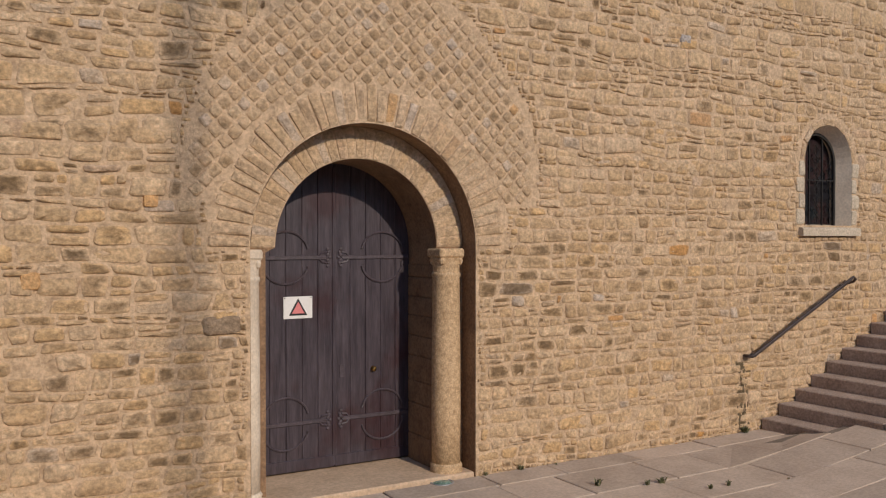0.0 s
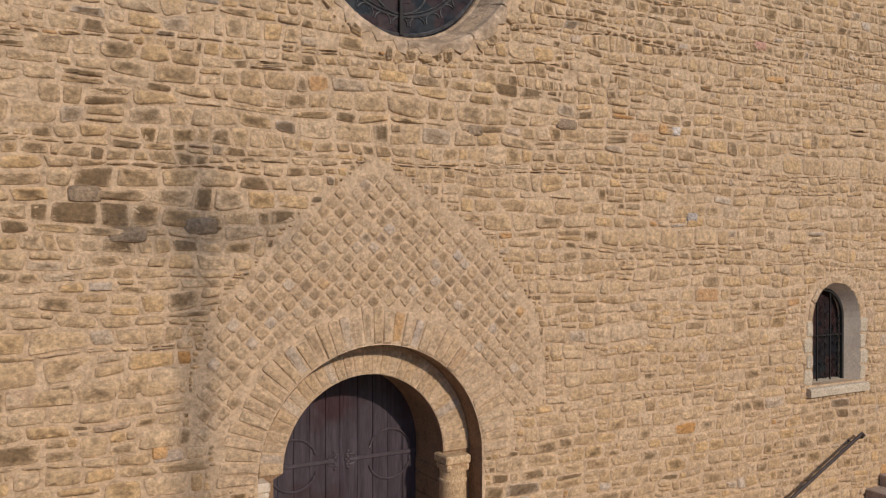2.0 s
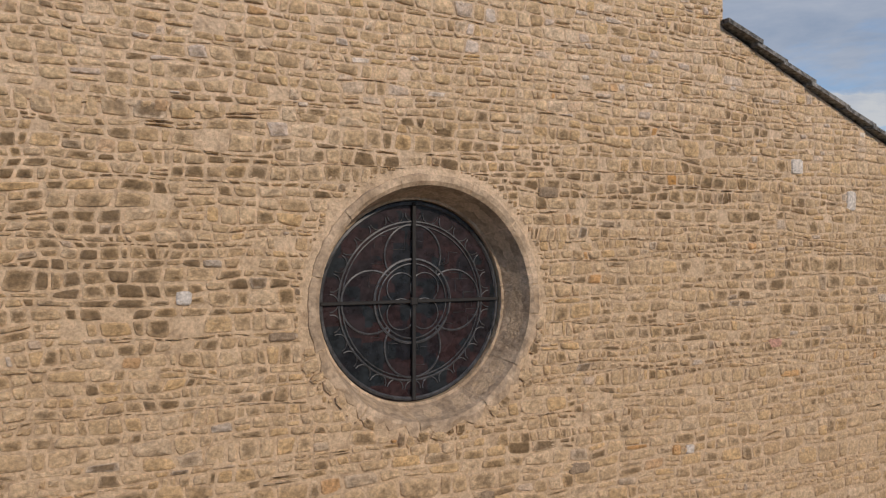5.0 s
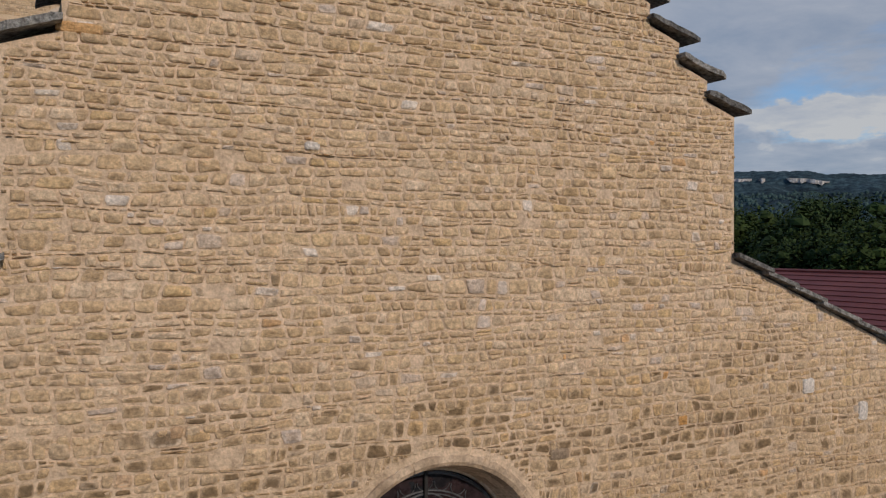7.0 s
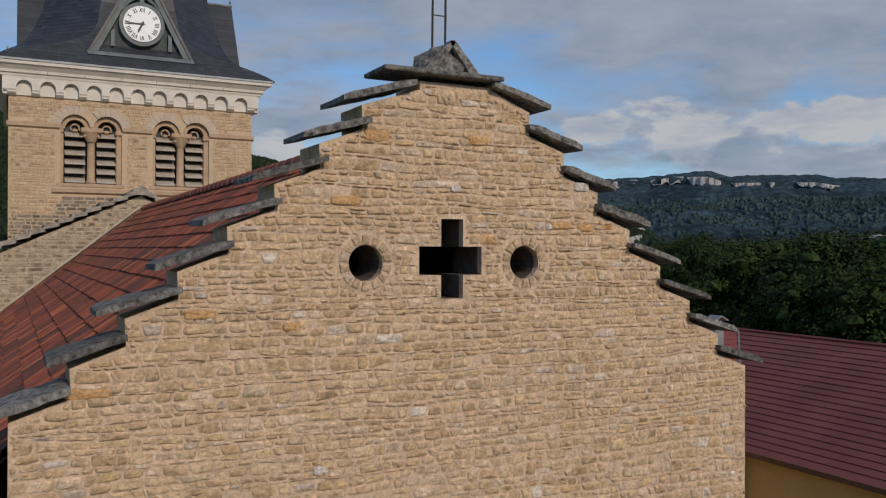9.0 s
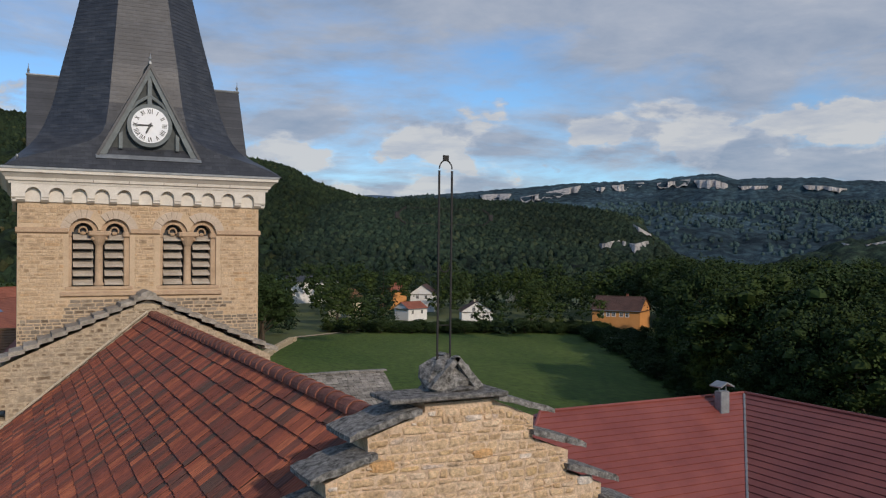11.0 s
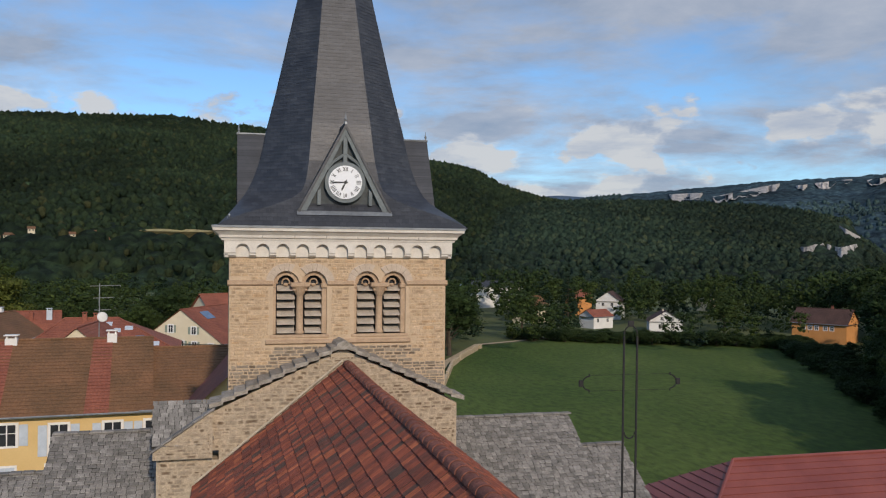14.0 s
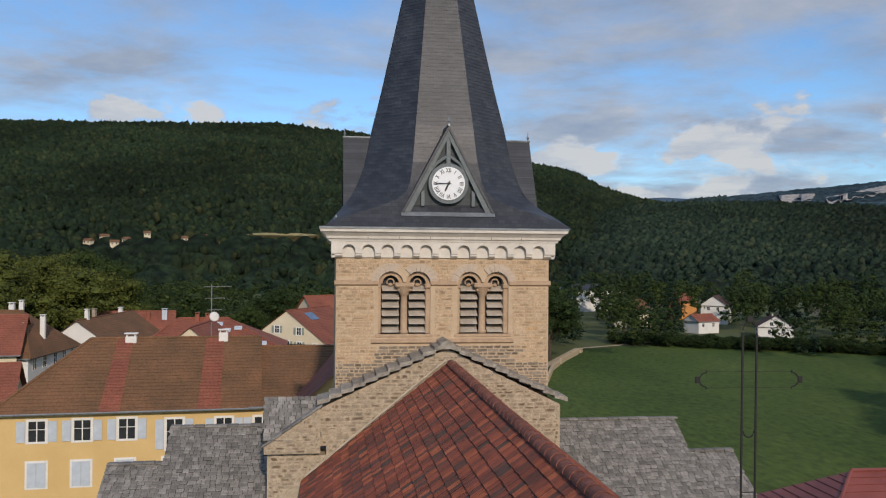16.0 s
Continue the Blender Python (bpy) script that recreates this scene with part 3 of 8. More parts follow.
            dirt.data.foreach_set("value", [self.soot.get(i, 0.0) for i in range(len(self.v))])
        if len(self.f) < 6000:
            bm = bmesh.new()
            bm.from_mesh(me)
            bmesh.ops.recalc_face_normals(bm, faces=bm.faces)
            bm.to_mesh(me)
            bm.free()
        me.materials.append(mat)
        if smooth:
            me.polygons.foreach_set("use_smooth", [True] * len(me.polygons))
        me.update()
        return me


def part(name, geo, mat, parent=None, label="", smooth=False, kind=""):
    ob = new(name, geo if isinstance(geo, bpy.types.Mesh) else geo.mesh(name, mat, smooth))
    ob.parent = parent
    return tagged(ob, label=label, kind=kind)


def thing(name, label, category, group="", kind="", at=(0, 0, 0)):
    ob = new(name)
    ob.empty_display_size = 0.2
    ob.location = at
    return tagged(ob, label, category, group, kind)


def setting(name, geo, mat, label, category, smooth=False):
    return tagged(new(name, geo.mesh(name, mat, smooth)), label, category, kind="structure")


def plate(outer, holes, a, b, at=lambda p, q, d: (p, d, q)):
    """A slab between depths a and b with an outline and holes that go through it."""
    g = Geo()
    for d in (a, b):
        bm = bmesh.new()
        for ring in [outer] + holes:
            vs = [bm.verts.new((p, q, 0)) for p, q in ring]
            for i in range(len(vs)):
                bm.edges.new((vs[i], vs[(i + 1) % len(vs)]))
        bmesh.ops.triangle_fill(bm, edges=bm.edges[:], use_beauty=True)
        bm.verts.index_update()
        g.add([at(v.co.x, v.co.y, d) for v in bm.verts], [tuple(v.index for v in f.verts) for f in bm.faces])
        bm.free()
    for ring in [outer] + holes:
        n = len(ring)
        g.add([at(p, q, a) for p, q in ring] + [at(p, q, b) for p, q in ring], [(i, (i + 1) % n, n + (i + 1) % n, n + i) for i in range(n)])
    return g


def arc(cx, cz, r, a0, a1, n):
    return [(cx + r * math.cos(radians(a0 + (a1 - a0) * i / n)), cz + r * math.sin(radians(a0 + (a1 - a0) * i / n))) for i in range(n + 1)]


def stone(g, ring, front, back, inset=0.012, at=lambda p, q, d: (p, d, q), tilt=0.0, soot=0.0):
    """A worn stone: its outline bedded in mortar, a rough face that bulges to one side. Stores how far from its edge a point lies."""
    n, k0 = len(ring), len(g.v)
    cx, cz = sum(p for p, q in ring) / n, sum(q for p, q in ring) / n
    span = max(p for p, q in ring) - min(p for p, q in ring)
    inner, core = [], []
    for p, q in ring:
        l = math.hypot(p - cx, q - cz) or 1
        k = max(0.3, 1 - inset / l)
        inner.append((cx + (p - cx) * k, cz + (q - cz) * k))
        core.append((cx + (p - cx) * k * 0.62, cz + (q - cz) * k * 0.62))
    mx = cx + tilt * 6 * span
    out = abs(tilt) * 0.25 + 0.002
    g.add([at(p, q, back) for p, q in ring] + [at(p, q, front + tilt * (p - cx)) for p, q in inner] + [at(p, q, front - out + tilt * (p - cx)) for p, q in core] + [at(mx, cz, front - out * 1.5)],
          [(i, (i + 1) % n, n + (i + 1) % n, n + i) for i in range(n)] + [(n + i, n + (i + 1) % n, 2 * n + (i + 1) % n, 2 * n + i) for i in range(n)]
          + [(2 * n + i, 2 * n + (i + 1) % n, 3 * n) for i in range(n)])
    for i in range(n):
        g.w[k0 + i], g.w[k0 + n + i], g.w[k0 + 2 * n + i] = 0.0, 0.22, 0.75
    if soot:
        for i in range(3 * n + 1):
            g.soot[k0 + i] = soot


def worn_rect(rng, x0, x1, z0, z1, j):
    """A rectangle with cut corners and a wavering edge."""
    m = min(x1 - x0, z1 - z0)
    w = lambda: rng.uniform(-j, j)
    k = rng.uniform(-1.5, 1.5) * j
    z0, z1 = z0 + rng.uniform(-0.3, 0.9) * j, z1 - rng.uniform(-0.3, 0.9) * j
    a, b, c, d = (m * rng.uniform(0.04, 0.26) for _ in range(4))
    xm = x0 + (x1 - x0) * rng.uniform(0.35, 0.65)
    return [(x0 + a + w(), z0 + w()), (xm, z0 + 1.5 * w()), (x1 - b + w(), z0 + w()), (x1 + w(), z0 + b + w()), (x1 + w(), z1 - c + w()),
            (x1 - c + w() + k, z1 + w()), (xm + k, z1 + 1.5 * w()), (x0 + d + w() + k, z1 + w()), (x0 + w(), z1 - d + w()), (x0 + w(), z0 + a + w())]


def courses(rng, u0, u1, v0, v1, keep, hmin, hmax, wmin, wmax, gap, wave=0.0, wild=0.0):
    """Coursed rubble: outlines of stones in rows of uneven height."""
    v = v0
    while v < v1:
        h = rng.uniform(hmin, hmax)
        u = u0 + rng.uniform(-wmax, 0)
        ph = rng.uniform(0, 6)
        while u < u1:
            w = rng.uniform(wmin, wmax) * (0.75 + 0.5 * (h - hmin) / (hmax - hmin + 1e-6))
            if wild and rng.random() < 0.22:
                w *= rng.choice((0.45, 0.55, 1.35, 1.6))
            dz = wave * math.sin(0.8 * u + ph) + wave * 0.6 * math.sin(2.3 * u + 2 * ph) + rng.uniform(-0.006, 0.006)
            if wild and rng.random() < wild * 0.3:
                u += w
                continue
            split = rng.random() < (0.14 if wild else 0.12) and h > (hmin * 0.3 + hmax * 0.7)
            cells = [(v, v + h)] if not split else [(v, v + h * 0.5), (v + h * 0.5, v + h)]
            for a, b in cells:
                g = gap * rng.uniform(0.7, 1.5)
                top, low = (b - a) * wild * rng.random() ** 2, (b - a) * wild * 0.6 * rng.random() ** 2
                todo = [(u, u + w, a + low, b - top, 0)]
                while todo:
                    ua, ub, za, zb, depth = todo.pop()
                    ring = worn_rect(rng, ua + g / 2, ub - g / 2, za + dz + g / 2, zb + dz - g / 2, gap * 0.6)
                    if all(keep(p, q) for p, q in ring):
                        yield ring
                    elif depth < 3 and ub - ua > 0.09:
                        um = (ua + ub) / 2
                        todo += [(ua, um, za, zb, depth + 1), (um, ub, za, zb, depth + 1)]
            u += w
        v += h


def rock(g, ring, rng, rim, face, rough, soot=0.0, at=lambda p, q, d: (p, d, q)):
    """A rubble stone bedded in mortar: the rim dips under the joint here and there, the face is uneven."""
    n, k0 = len(ring), len(g.v)
    cx, cz = sum(p for p, q in ring) / n, sum(q for p, q in ring) / n
    tx, tz = rng.uniform(-0.05, 0.05), rng.uniform(-0.07, 0.07)
    ox, oz = rng.uniform(-0.12, 0.12), rng.uniform(-0.12, 0.12)
    for sc, d, j, w in ((1.0, 0.03, 0.0, 0.0), (0.955, rim, 0.005, 0.12), (0.86, rim * 0.35 + face * 0.65, rough * 0.7, 0.4), (0.50, face, rough, 0.85)):
        for i, (p, q) in enumerate(ring):
            x, z = cx + (p - cx) * sc, cz + (q - cz) * sc
            if sc < 0.6:
                x, z = x + ox * (ring[0][0] - cx) * 0.5, z + oz * (ring[0][0] - cx) * 0.5
            g.w[len(g.v)] = w
            g.v.append(at(x, z, d + rng.uniform(-j, j) + (tx * (p - cx) + tz * (q - cz)) * (1 if d < 0.02 else 0)))
    g.v.append(at(cx, cz, face - rough * 0.4))
    for r in range(3):
        a = k0 + r * n
        g.f += [(a + i, a + (i + 1) % n, a + n + (i + 1) % n, a + n + i) for i in range(n)]
    a = k0 + 3 * n
    g.f += [(a + i, a + (i + 1) % n, a + n) for i in range(n)]
    if soot:
        for i in range(k0, len(g.v)):
            g.soot[i] = soot


def round_cell(rng, corners, gap, n, sharp):
    """A rounded, wavering outline inside a four-sided cell."""
    (ax, az), (bx, bz), (cx, cz), (dx, dz) = corners
    w, h = max(0.02, abs(bx - ax)), max(0.02, abs(dz - az))
    ku, kv = max(0.5, 1 - gap / w), max(0.5, 1 - gap / h)
    ring = []
    for i in range(n):
        t = math.tau * (i + 0.5) / n
        c, s_ = math.cos(t), math.sin(t)
        u = math.copysign(abs(c) ** sharp, c) * ku * rng.uniform(0.94, 1.02)
        v = math.copysign(abs(s_) ** sharp, s_) * kv * rng.uniform(0.90, 1.03)
        u, v = 0.5 + 0.5 * u, 0.5 + 0.5 * v
        ring.append((ax * (1 - u) * (1 - v) + bx * u * (1 - v) + cx * u * v + dx * (1 - u) * v, az * (1 - u) * (1 - v) + bz * u * (1 - v) + cz * u * v + dz * (1 - u) * v))
    return ring


def rubble_rows(rng, u0, u1, v0, v1, keep, hmin, hmax, amin, amax, gap, wave, bare=0.03):
    """Outlines of rubble stones in wandering rows: rows of uneven height, stones stacked in twos, small fillers, bare patches."""
    def line(u, k):
        return wave * noise.noise(Vector((u * 0.55, k * 3.7, v0))) + wave * 0.7 * noise.noise(Vector((u * 1.9, k * 5.3, 4.0)))

    v, k = v0, 0
    while v < v1:
        h = rng.uniform(hmin, hmax)
        u, lean0 = u0 + rng.uniform(-0.3, 0), 0.0
        while u < u1:
            w = h * rng.uniform(amin, amax) * (1.0 if rng.random() < 0.8 else rng.uniform(0.5, 1.5))
            w = max(0.05, w)
            lean = rng.uniform(-0.025, 0.025)
            a, b = u, u + w
            lo_a, lo_b, hi_a, hi_b = v + line(a, k), v + line(b, k), v + h + line(a, k + 1), v + h + line(b, k + 1)
            cells = []
            r = rng.random()
            if r < bare:
                pass
            elif r < bare + 0.13 and h > 0.095 and w > 0.12:
                f = rng.uniform(0.38, 0.62)
                ma, mb = lo_a + (hi_a - lo_a) * f, lo_b + (hi_b - lo_b) * (f + rng.uniform(-0.1, 0.1))
                m2 = rng.uniform(0.3, 0.7)
                cells.append([(a + lean0, lo_a), (b, lo_b), (b, mb), (a, ma)])
                if rng.random() < 0.5:
                    am, zl, zh = a + w * m2, ma + (mb - ma) * m2, hi_a + (hi_b - hi_a) * m2
                    cells += [[(a, ma), (am, zl), (am, zh), (a - lean0, hi_a)], [(am, zl), (b, mb), (b, hi_b), (am, zh)]]
                else:
                    cells.append([(a, ma), (b, mb), (b, hi_b), (a - lean0, hi_a)])
            else:
                cells.append([(a + lean0, lo_a), (b + lean, lo_b), (b - lean, hi_b), (a - lean0, hi_a)])
            for c in cells:
                todo = [(c, 0)]
                while todo:
                    c, depth = todo.pop()
                    ring = round_cell(rng, c, gap * rng.choice((0.5, 0.8, 1.2, 1.8, 2.6)), 14 if c[1][0] - c[0][0] > 0.2 else 11, rng.uniform(0.22, 0.46))
                    if all(keep(p, q) for p, q in ring):
                        yield ring
                    elif depth < 5 and depth % 2 and c[3][1] - c[0][1] > 0.06:
                        (p0, p1, p2, p3) = c
                        am, bm_ = ((p0[0] + p3[0]) / 2, (p0[1] + p3[1]) / 2), ((p1[0] + p2[0]) / 2, (p1[1] + p2[1]) / 2)
                        todo += [([p0, p1, bm_, am], depth + 1), ([am, bm_, p2, p3], depth + 1)]
                    elif depth < 5 and c[1][0] - c[0][0] > 0.08:
                        (p0, p1, p2, p3) = c
                        lm, hm = ((p0[0] + p1[0]) / 2, (p0[1] + p1[1]) / 2), ((p3[0] + p2[0]) / 2, (p3[1] + p2[1]) / 2)
                        todo += [([p0, lm, hm, p3], depth + 1), ([lm, p1, p2, hm], depth + 1)]
            u, lean0 = b, lean
        v += h
        k += 1


def blob(rng, g, cx, cy, cz, rx, ry, rz, seg=8, rows=5, rough=0.15):
    """A lumpy rounded stone or clump."""
    n = len(g.v)
    for k in range(rows + 1):
        a = math.pi * k / rows
        for i in range(seg):
            b = math.tau * i / seg
            s = 1 + rng.uniform(-rough, rough)
            g.v.append((cx + rx * s * math.sin(a) * math.cos(b), cy + ry * s * math.sin(a) * math.sin(b), cz + rz * s * math.cos(a)))
    for k in range(rows):
        for i in range(seg):
            j = (i + 1) % seg
            g.f.append((n + k * seg + i, n + k * seg + j, n + (k + 1) * seg + j, n + (k + 1) * seg + i))


# ---- the west front ----
PX, PZ, R_OUT, R_IN = -0.215, 2.52, 1.26, 0.92          # portal: axis, springing, outer and inner arch
RX, RZ, R_ROSE, R_GLASS = 0.26, 8.17, 1.30, 1.08        # round window
WX0, WX1, WSILL, WSPR = 6.55, 7.60, 2.80, 3.72          # small arched window
GX, STEP_X, STEP_Z, STEPS = 0.28, 0.468, 0.425, 8       # stepped gable


def settle(sign, k):
    """How far the upper steps of the north side have slipped: 1 at the top, 0 from the seventh down."""
    return max(0.0, 1 - max(k, 0) / 6) if sign < 0 else 0.0


def gable_side(sign):
    """The stepped edge from the top outwards: points of the wall under the coping slabs."""
    pts = []
    for k in range(STEPS):
        z = 16.56 - STEP_Z * k - 0.07 * settle(sign, k)
        r0 = 0.44 + STEP_X * k + 0.14 * settle(sign, k - 1)
        r1 = 0.92 + STEP_X * k + 0.14 * settle(sign, k)
        if k == 0:
            pts.append((GX + sign * 0.42, z + 0.04))
        else:
            pts.append((GX + sign * r0, z))
        pts.append((GX + sign * r1, z - 0.17))
    pts.append((GX + sign * (0.92 + STEP_X * (STEPS - 1)), 11.58))
    pts.append((GX + sign * 10.5, 11.58 - 0.397 * (10.5 - 4.196)))
    pts.append((GX + sign * 10.5, -0.6))
    return pts


right, left = gable_side(1), gable_side(-1)
portal = [(PX + R_OUT, -0.6), (PX + R_OUT, PZ)] + arc(PX, PZ, R_OUT, 0, 180, 36)[1:] + [(PX - R_OUT, -0.6)]
outline = left[::-1] + [(GX - 0.42, 16.62), (GX + 0.42, 16.62)] + right + portal
rose_hole = arc(RX, RZ, R_ROSE, 0, 360, 64)[:-1]
win_hole = [(WX0, WSILL), (WX1, WSILL), (WX1, WSPR)] + arc((WX0 + WX1) / 2, WSPR, (WX1 - WX0) / 2, 0, 180, 20)[1:-1] + [(WX0, WSPR)]
cross_hole = [(0.115, 14.36), (0.375, 14.36), (0.375, 14.61), (0.60, 14.61), (0.60, 14.91), (0.375, 14.91), (0.375, 15.20), (0.115, 15.20),
              (0.115, 14.91), (-0.14, 14.91), (-0.14, 14.61), (0.115, 14.61)]
oculi = [(-0.73, 14.74), (1.14, 14.74)]
oculus_holes = [arc(x, z, 0.185, 0, 360, 20)[:-1] for x, z in oculi]
wall_west = setting("wall_west", plate(outline, [rose_hole, win_hole, cross_hole] + oculus_holes, 0.010, 0.62), m_mortar,
                    "tall tan rubble-stone church front with a stepped gable", "wall")


def gable_top(x):
    """Height of the wall's edge at x."""
    r = abs(x - GX)
    if r < 0.42:
        return 16.6
    if r > 0.92 + STEP_X * (STEPS - 1):
        return 11.58 - 0.397 * (r - 4.196)
    sign = 1 if x > GX else -1
    k = 0
    while k < STEPS - 1 and r > 0.92 + STEP_X * k + 0.14 * settle(sign, k):
        k += 1
    return 16.55 - STEP_Z * k - 0.07 * settle(sign, k) - 0.17 * max(0.0, (r - 0.44 - STEP_X * k - 0.14 * settle(sign, k - 1)) / 0.48)


LOZENGE = [(-2.06, 2.98), (-2.08, 3.45), (-1.92, 4.10), (-1.24, 4.88), (-0.26, 5.72), (1.02, 4.93), (1.72, 4.13), (1.88, 3.5), (1.84, 2.98)]


def inside(x, y, poly):
    c = False
    for (xa, ya), (xb, yb) in zip(poly, poly[1:] + poly[:1]):
        if (ya > y) != (yb > y) and x < (xb - xa) * (y - ya) / (yb - ya) + xa:
            c = not c
    return c


def in_lozenge(x, z):
    """The field of small diamond-set stones over the portal."""
    return inside(x, z, LOZENGE) and math.hypot(x - PX, z - PZ) > 1.61


def facade_free(x, z):
    if z > gable_top(x) - 0.015 or z < -0.02:
        return False
    if abs(x - PX) < R_OUT + 0.012 and z < PZ:
        return False
    d = math.hypot(x - PX, z - PZ)
    if z >= PZ - 0.02 and d < 1.675:
        return False
    if in_lozenge(x, z):
        return False
    if math.hypot(x - RX, z - RZ) < R_ROSE + 0.13:
        return False
    if WX0 - 0.15 < x < WX1 + 0.15 and WSILL - 0.12 < z < WSPR:
        return False
    if z >= WSPR and math.hypot(x - (WX0 + WX1) / 2, z - WSPR) < (WX1 - WX0) / 2 + 0.15:
        return False
    if (0.095 < x < 0.395 and 14.34 < z < 15.22) or (-0.16 < x < 0.62 and 14.59 < z < 14.93):
        return False
    return all(math.hypot(x - a, z - b) > 0.30 for a, b in oculi)


# soot and lichen belts on the old wall, and cleaner repaired parts: x, z, half-width, half-height, amount
BELTS = [(-2.5, 5.15, 1.3, 0.34, 0.55), (2.0, 2.28, 1.0, 0.22, 0.36), (1.9, 1.25, 1.2, 0.22, 0.28), (-2.9, 1.0, 1.0, 0.5, 0.15), (-2.9, 3.35, 0.9, 0.3, 0.12), (1.6, 9.45, 2.7, 0.36, 0.22),
         (-2.6, 6.2, 1.6, 0.45, 0.32), (-2.6, 8.4, 1.3, 0.5, 0.42), (-2.4, 7.3, 1.4, 0.5, 0.12), (3.3, 7.7, 1.2, 0.6, 0.26), (-3.0, 9.2, 1.0, 0.5, 0.2), (7.0, 2.45, 0.7, 0.25, 0.4), (1.0, 6.0, 2.4, 0.5, 0.2),
         (7.6, 5.2, 2.2, 2.0, -0.25), (3.6, 3.7, 1.6, 1.0, -0.12), (3.4, 0.7, 1.8, 0.5, -0.15), (0.2, 13.4, 4.0, 1.6, -0.05), (1.0, 9.9, 4.0, 0.7, 0.20), (5.6, 8.4, 1.5, 0.9, 0.18), (-2.6, 10.3, 1.6, 0.7, 0.2), (0.4, 13.2, 1.2, 0.7, 0.2), (3.0, 12.6, 0.9, 0.9, 0.15)]


def soot_at(x, z):
    return sum(a * math.exp(-((x - p) / w) ** 2 - ((z - q) / h) ** 2) for p, q, w, h, a in BELTS)


rng = random.Random(5)
near, rest, upper = [], Geo(), Geo()
# height from and to, course heights, length to height, joint, wander of the beds, bare mortar
zones = [(-0.05, 3.5, 0.105, 0.185, 1.0, 2.8, 0.010, 0.07, 0.005), (3.5, 6.6, 0.085, 0.170, 1.0, 2.9, 0.012, 0.10, 0.008), (6.6, 10.0, 0.07, 0.145, 0.8, 2.6, 0.011, 0.09, 0.025),
         (10.0, 12.6, 0.06, 0.118, 0.9, 2.7, 0.010, 0.08, 0.025), (12.6, 16.7, 0.048, 0.098, 1.2, 3.5, 0.009, 0.06, 0.008)]
for v0, v1, hmin, hmax, amin, amax, gap, wave, bare in zones:
    for ring in rubble_rows(rng, -4.6, 9.6, v0, v1, facade_free, hmin, hmax, amin, amax, gap, wave, bare):
        cx, cz = ring[0]
        face = rng.uniform(-0.013, 0.003) - (0.010 if rng.random() < 0.2 else 0)
        if len(near) < 300 and -3.5 < cx < -1.5 and 0.6 < cz < 5.4:
            near.append((ring, face))
        else:
            rock(upper if cz + 1.2 * noise.noise(Vector((cx * 0.5, 0, 2))) > 10.2 else rest, ring, rng, rng.uniform(0.002, 0.010), face, 0.009, soot_at(cx, cz))
part("stones", rest, m_stone, wall_west, "tan and brown rubble stones", kind="stuff", smooth=True)
part("upper_stones", upper, m_stone_up, wall_west, "paler flat rubble stones of the gable", kind="stuff", smooth=True)

# diamond-set stones over the portal
diamonds = []
pitch = 0.128
for i in range(-34, 35):
    for k in range(-34, 35):
        a, b = i * pitch + 0.02, k * pitch + 0.03
        x, z = PX - 0.04 + (a - b) * 0.7071, 4.2 + (a + b) * 0.7071
        h = pitch * 0.5 - 0.008
        ring = [(x + (p - q) * 0.7071 * h + rng.uniform(-0.007, 0.007), z + (p + q) * 0.7071 * h + rng.uniform(-0.007, 0.007)) for p, q in
                ((-1, -0.7), (-0.7, -1), (0.7, -1), (1, -0.7), (1, 0.7), (0.7, 1), (-0.7, 1), (-1, 0.7))]
        if all(in_lozenge(p, q) for p, q in ring):
            diamonds.append(ring)

# arch rings
vouss = []


def voussoirs(cx, cz, r0, r1, n, y_front, y_back, ragged=0.05):
    for i in range(n):
        a0, a1 = 180 * i / n, 180 * (i + 1) / n
        g0, g1 = 0.5 * 0.016 / r0 * 57.3, 0.5 * 0.02 / r1 * 57.3
        rr = r1 + rng.uniform(-ragged, ragged * 0.15)
        ring = [(cx + r * math.cos(radians(a)), cz + r * math.sin(radians(a))) for r, a in
                ((r0 + 0.004, a0 + g0), (rr - 0.02, a0 + g1), (rr, a0 + g1 * 2.2), (rr, a1 - g1 * 2.2), (rr - 0.02, a1 - g1), (r0 + 0.004, a1 - g0))]
        vouss.append((ring, y_front + rng.uniform(-0.004, 0.004), y_back))


voussoirs(PX, PZ, R_OUT, 1.66, 39, -0.004, 0.02, 0.10)
voussoirs(PX, PZ, R_IN, 1.245, 31, 0.27, 0.30, 0.0)
voussoirs((WX0 + WX1) / 2, WSPR, (WX1 - WX0) / 2 + 0.005, (WX1 - WX0) / 2 + 0.11, 7, -0.006, 0.02, 0.01)
for x, z in oculi:
    for i in range(14):
        a0, a1 = 360 * i / 14 + 2.5, 360 * (i + 1) / 14 - 2.5
        vouss.append(([(x + r * math.cos(radians(a)), z + r * math.sin(radians(a))) for r, a in ((0.19, a0), (0.285, a0 + 1), (0.285, a1 - 1), (0.19, a1))], -0.004, 0.02))

# inner order of the portal, behind the outer arch
inner_out = [(-1.9, -0.5), (-1.9, 4.2), (1.5, 4.2), (1.5, -0.5), (PX + R_IN, -0.5), (PX + R_IN, PZ)] + arc(PX, PZ, R_IN, 0, 180, 30)[1:] + [(PX - R_IN - 0.1, PZ - 0.05), (PX - R_IN - 0.1, -0.5)]
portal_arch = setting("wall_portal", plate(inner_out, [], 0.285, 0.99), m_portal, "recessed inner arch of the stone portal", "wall")

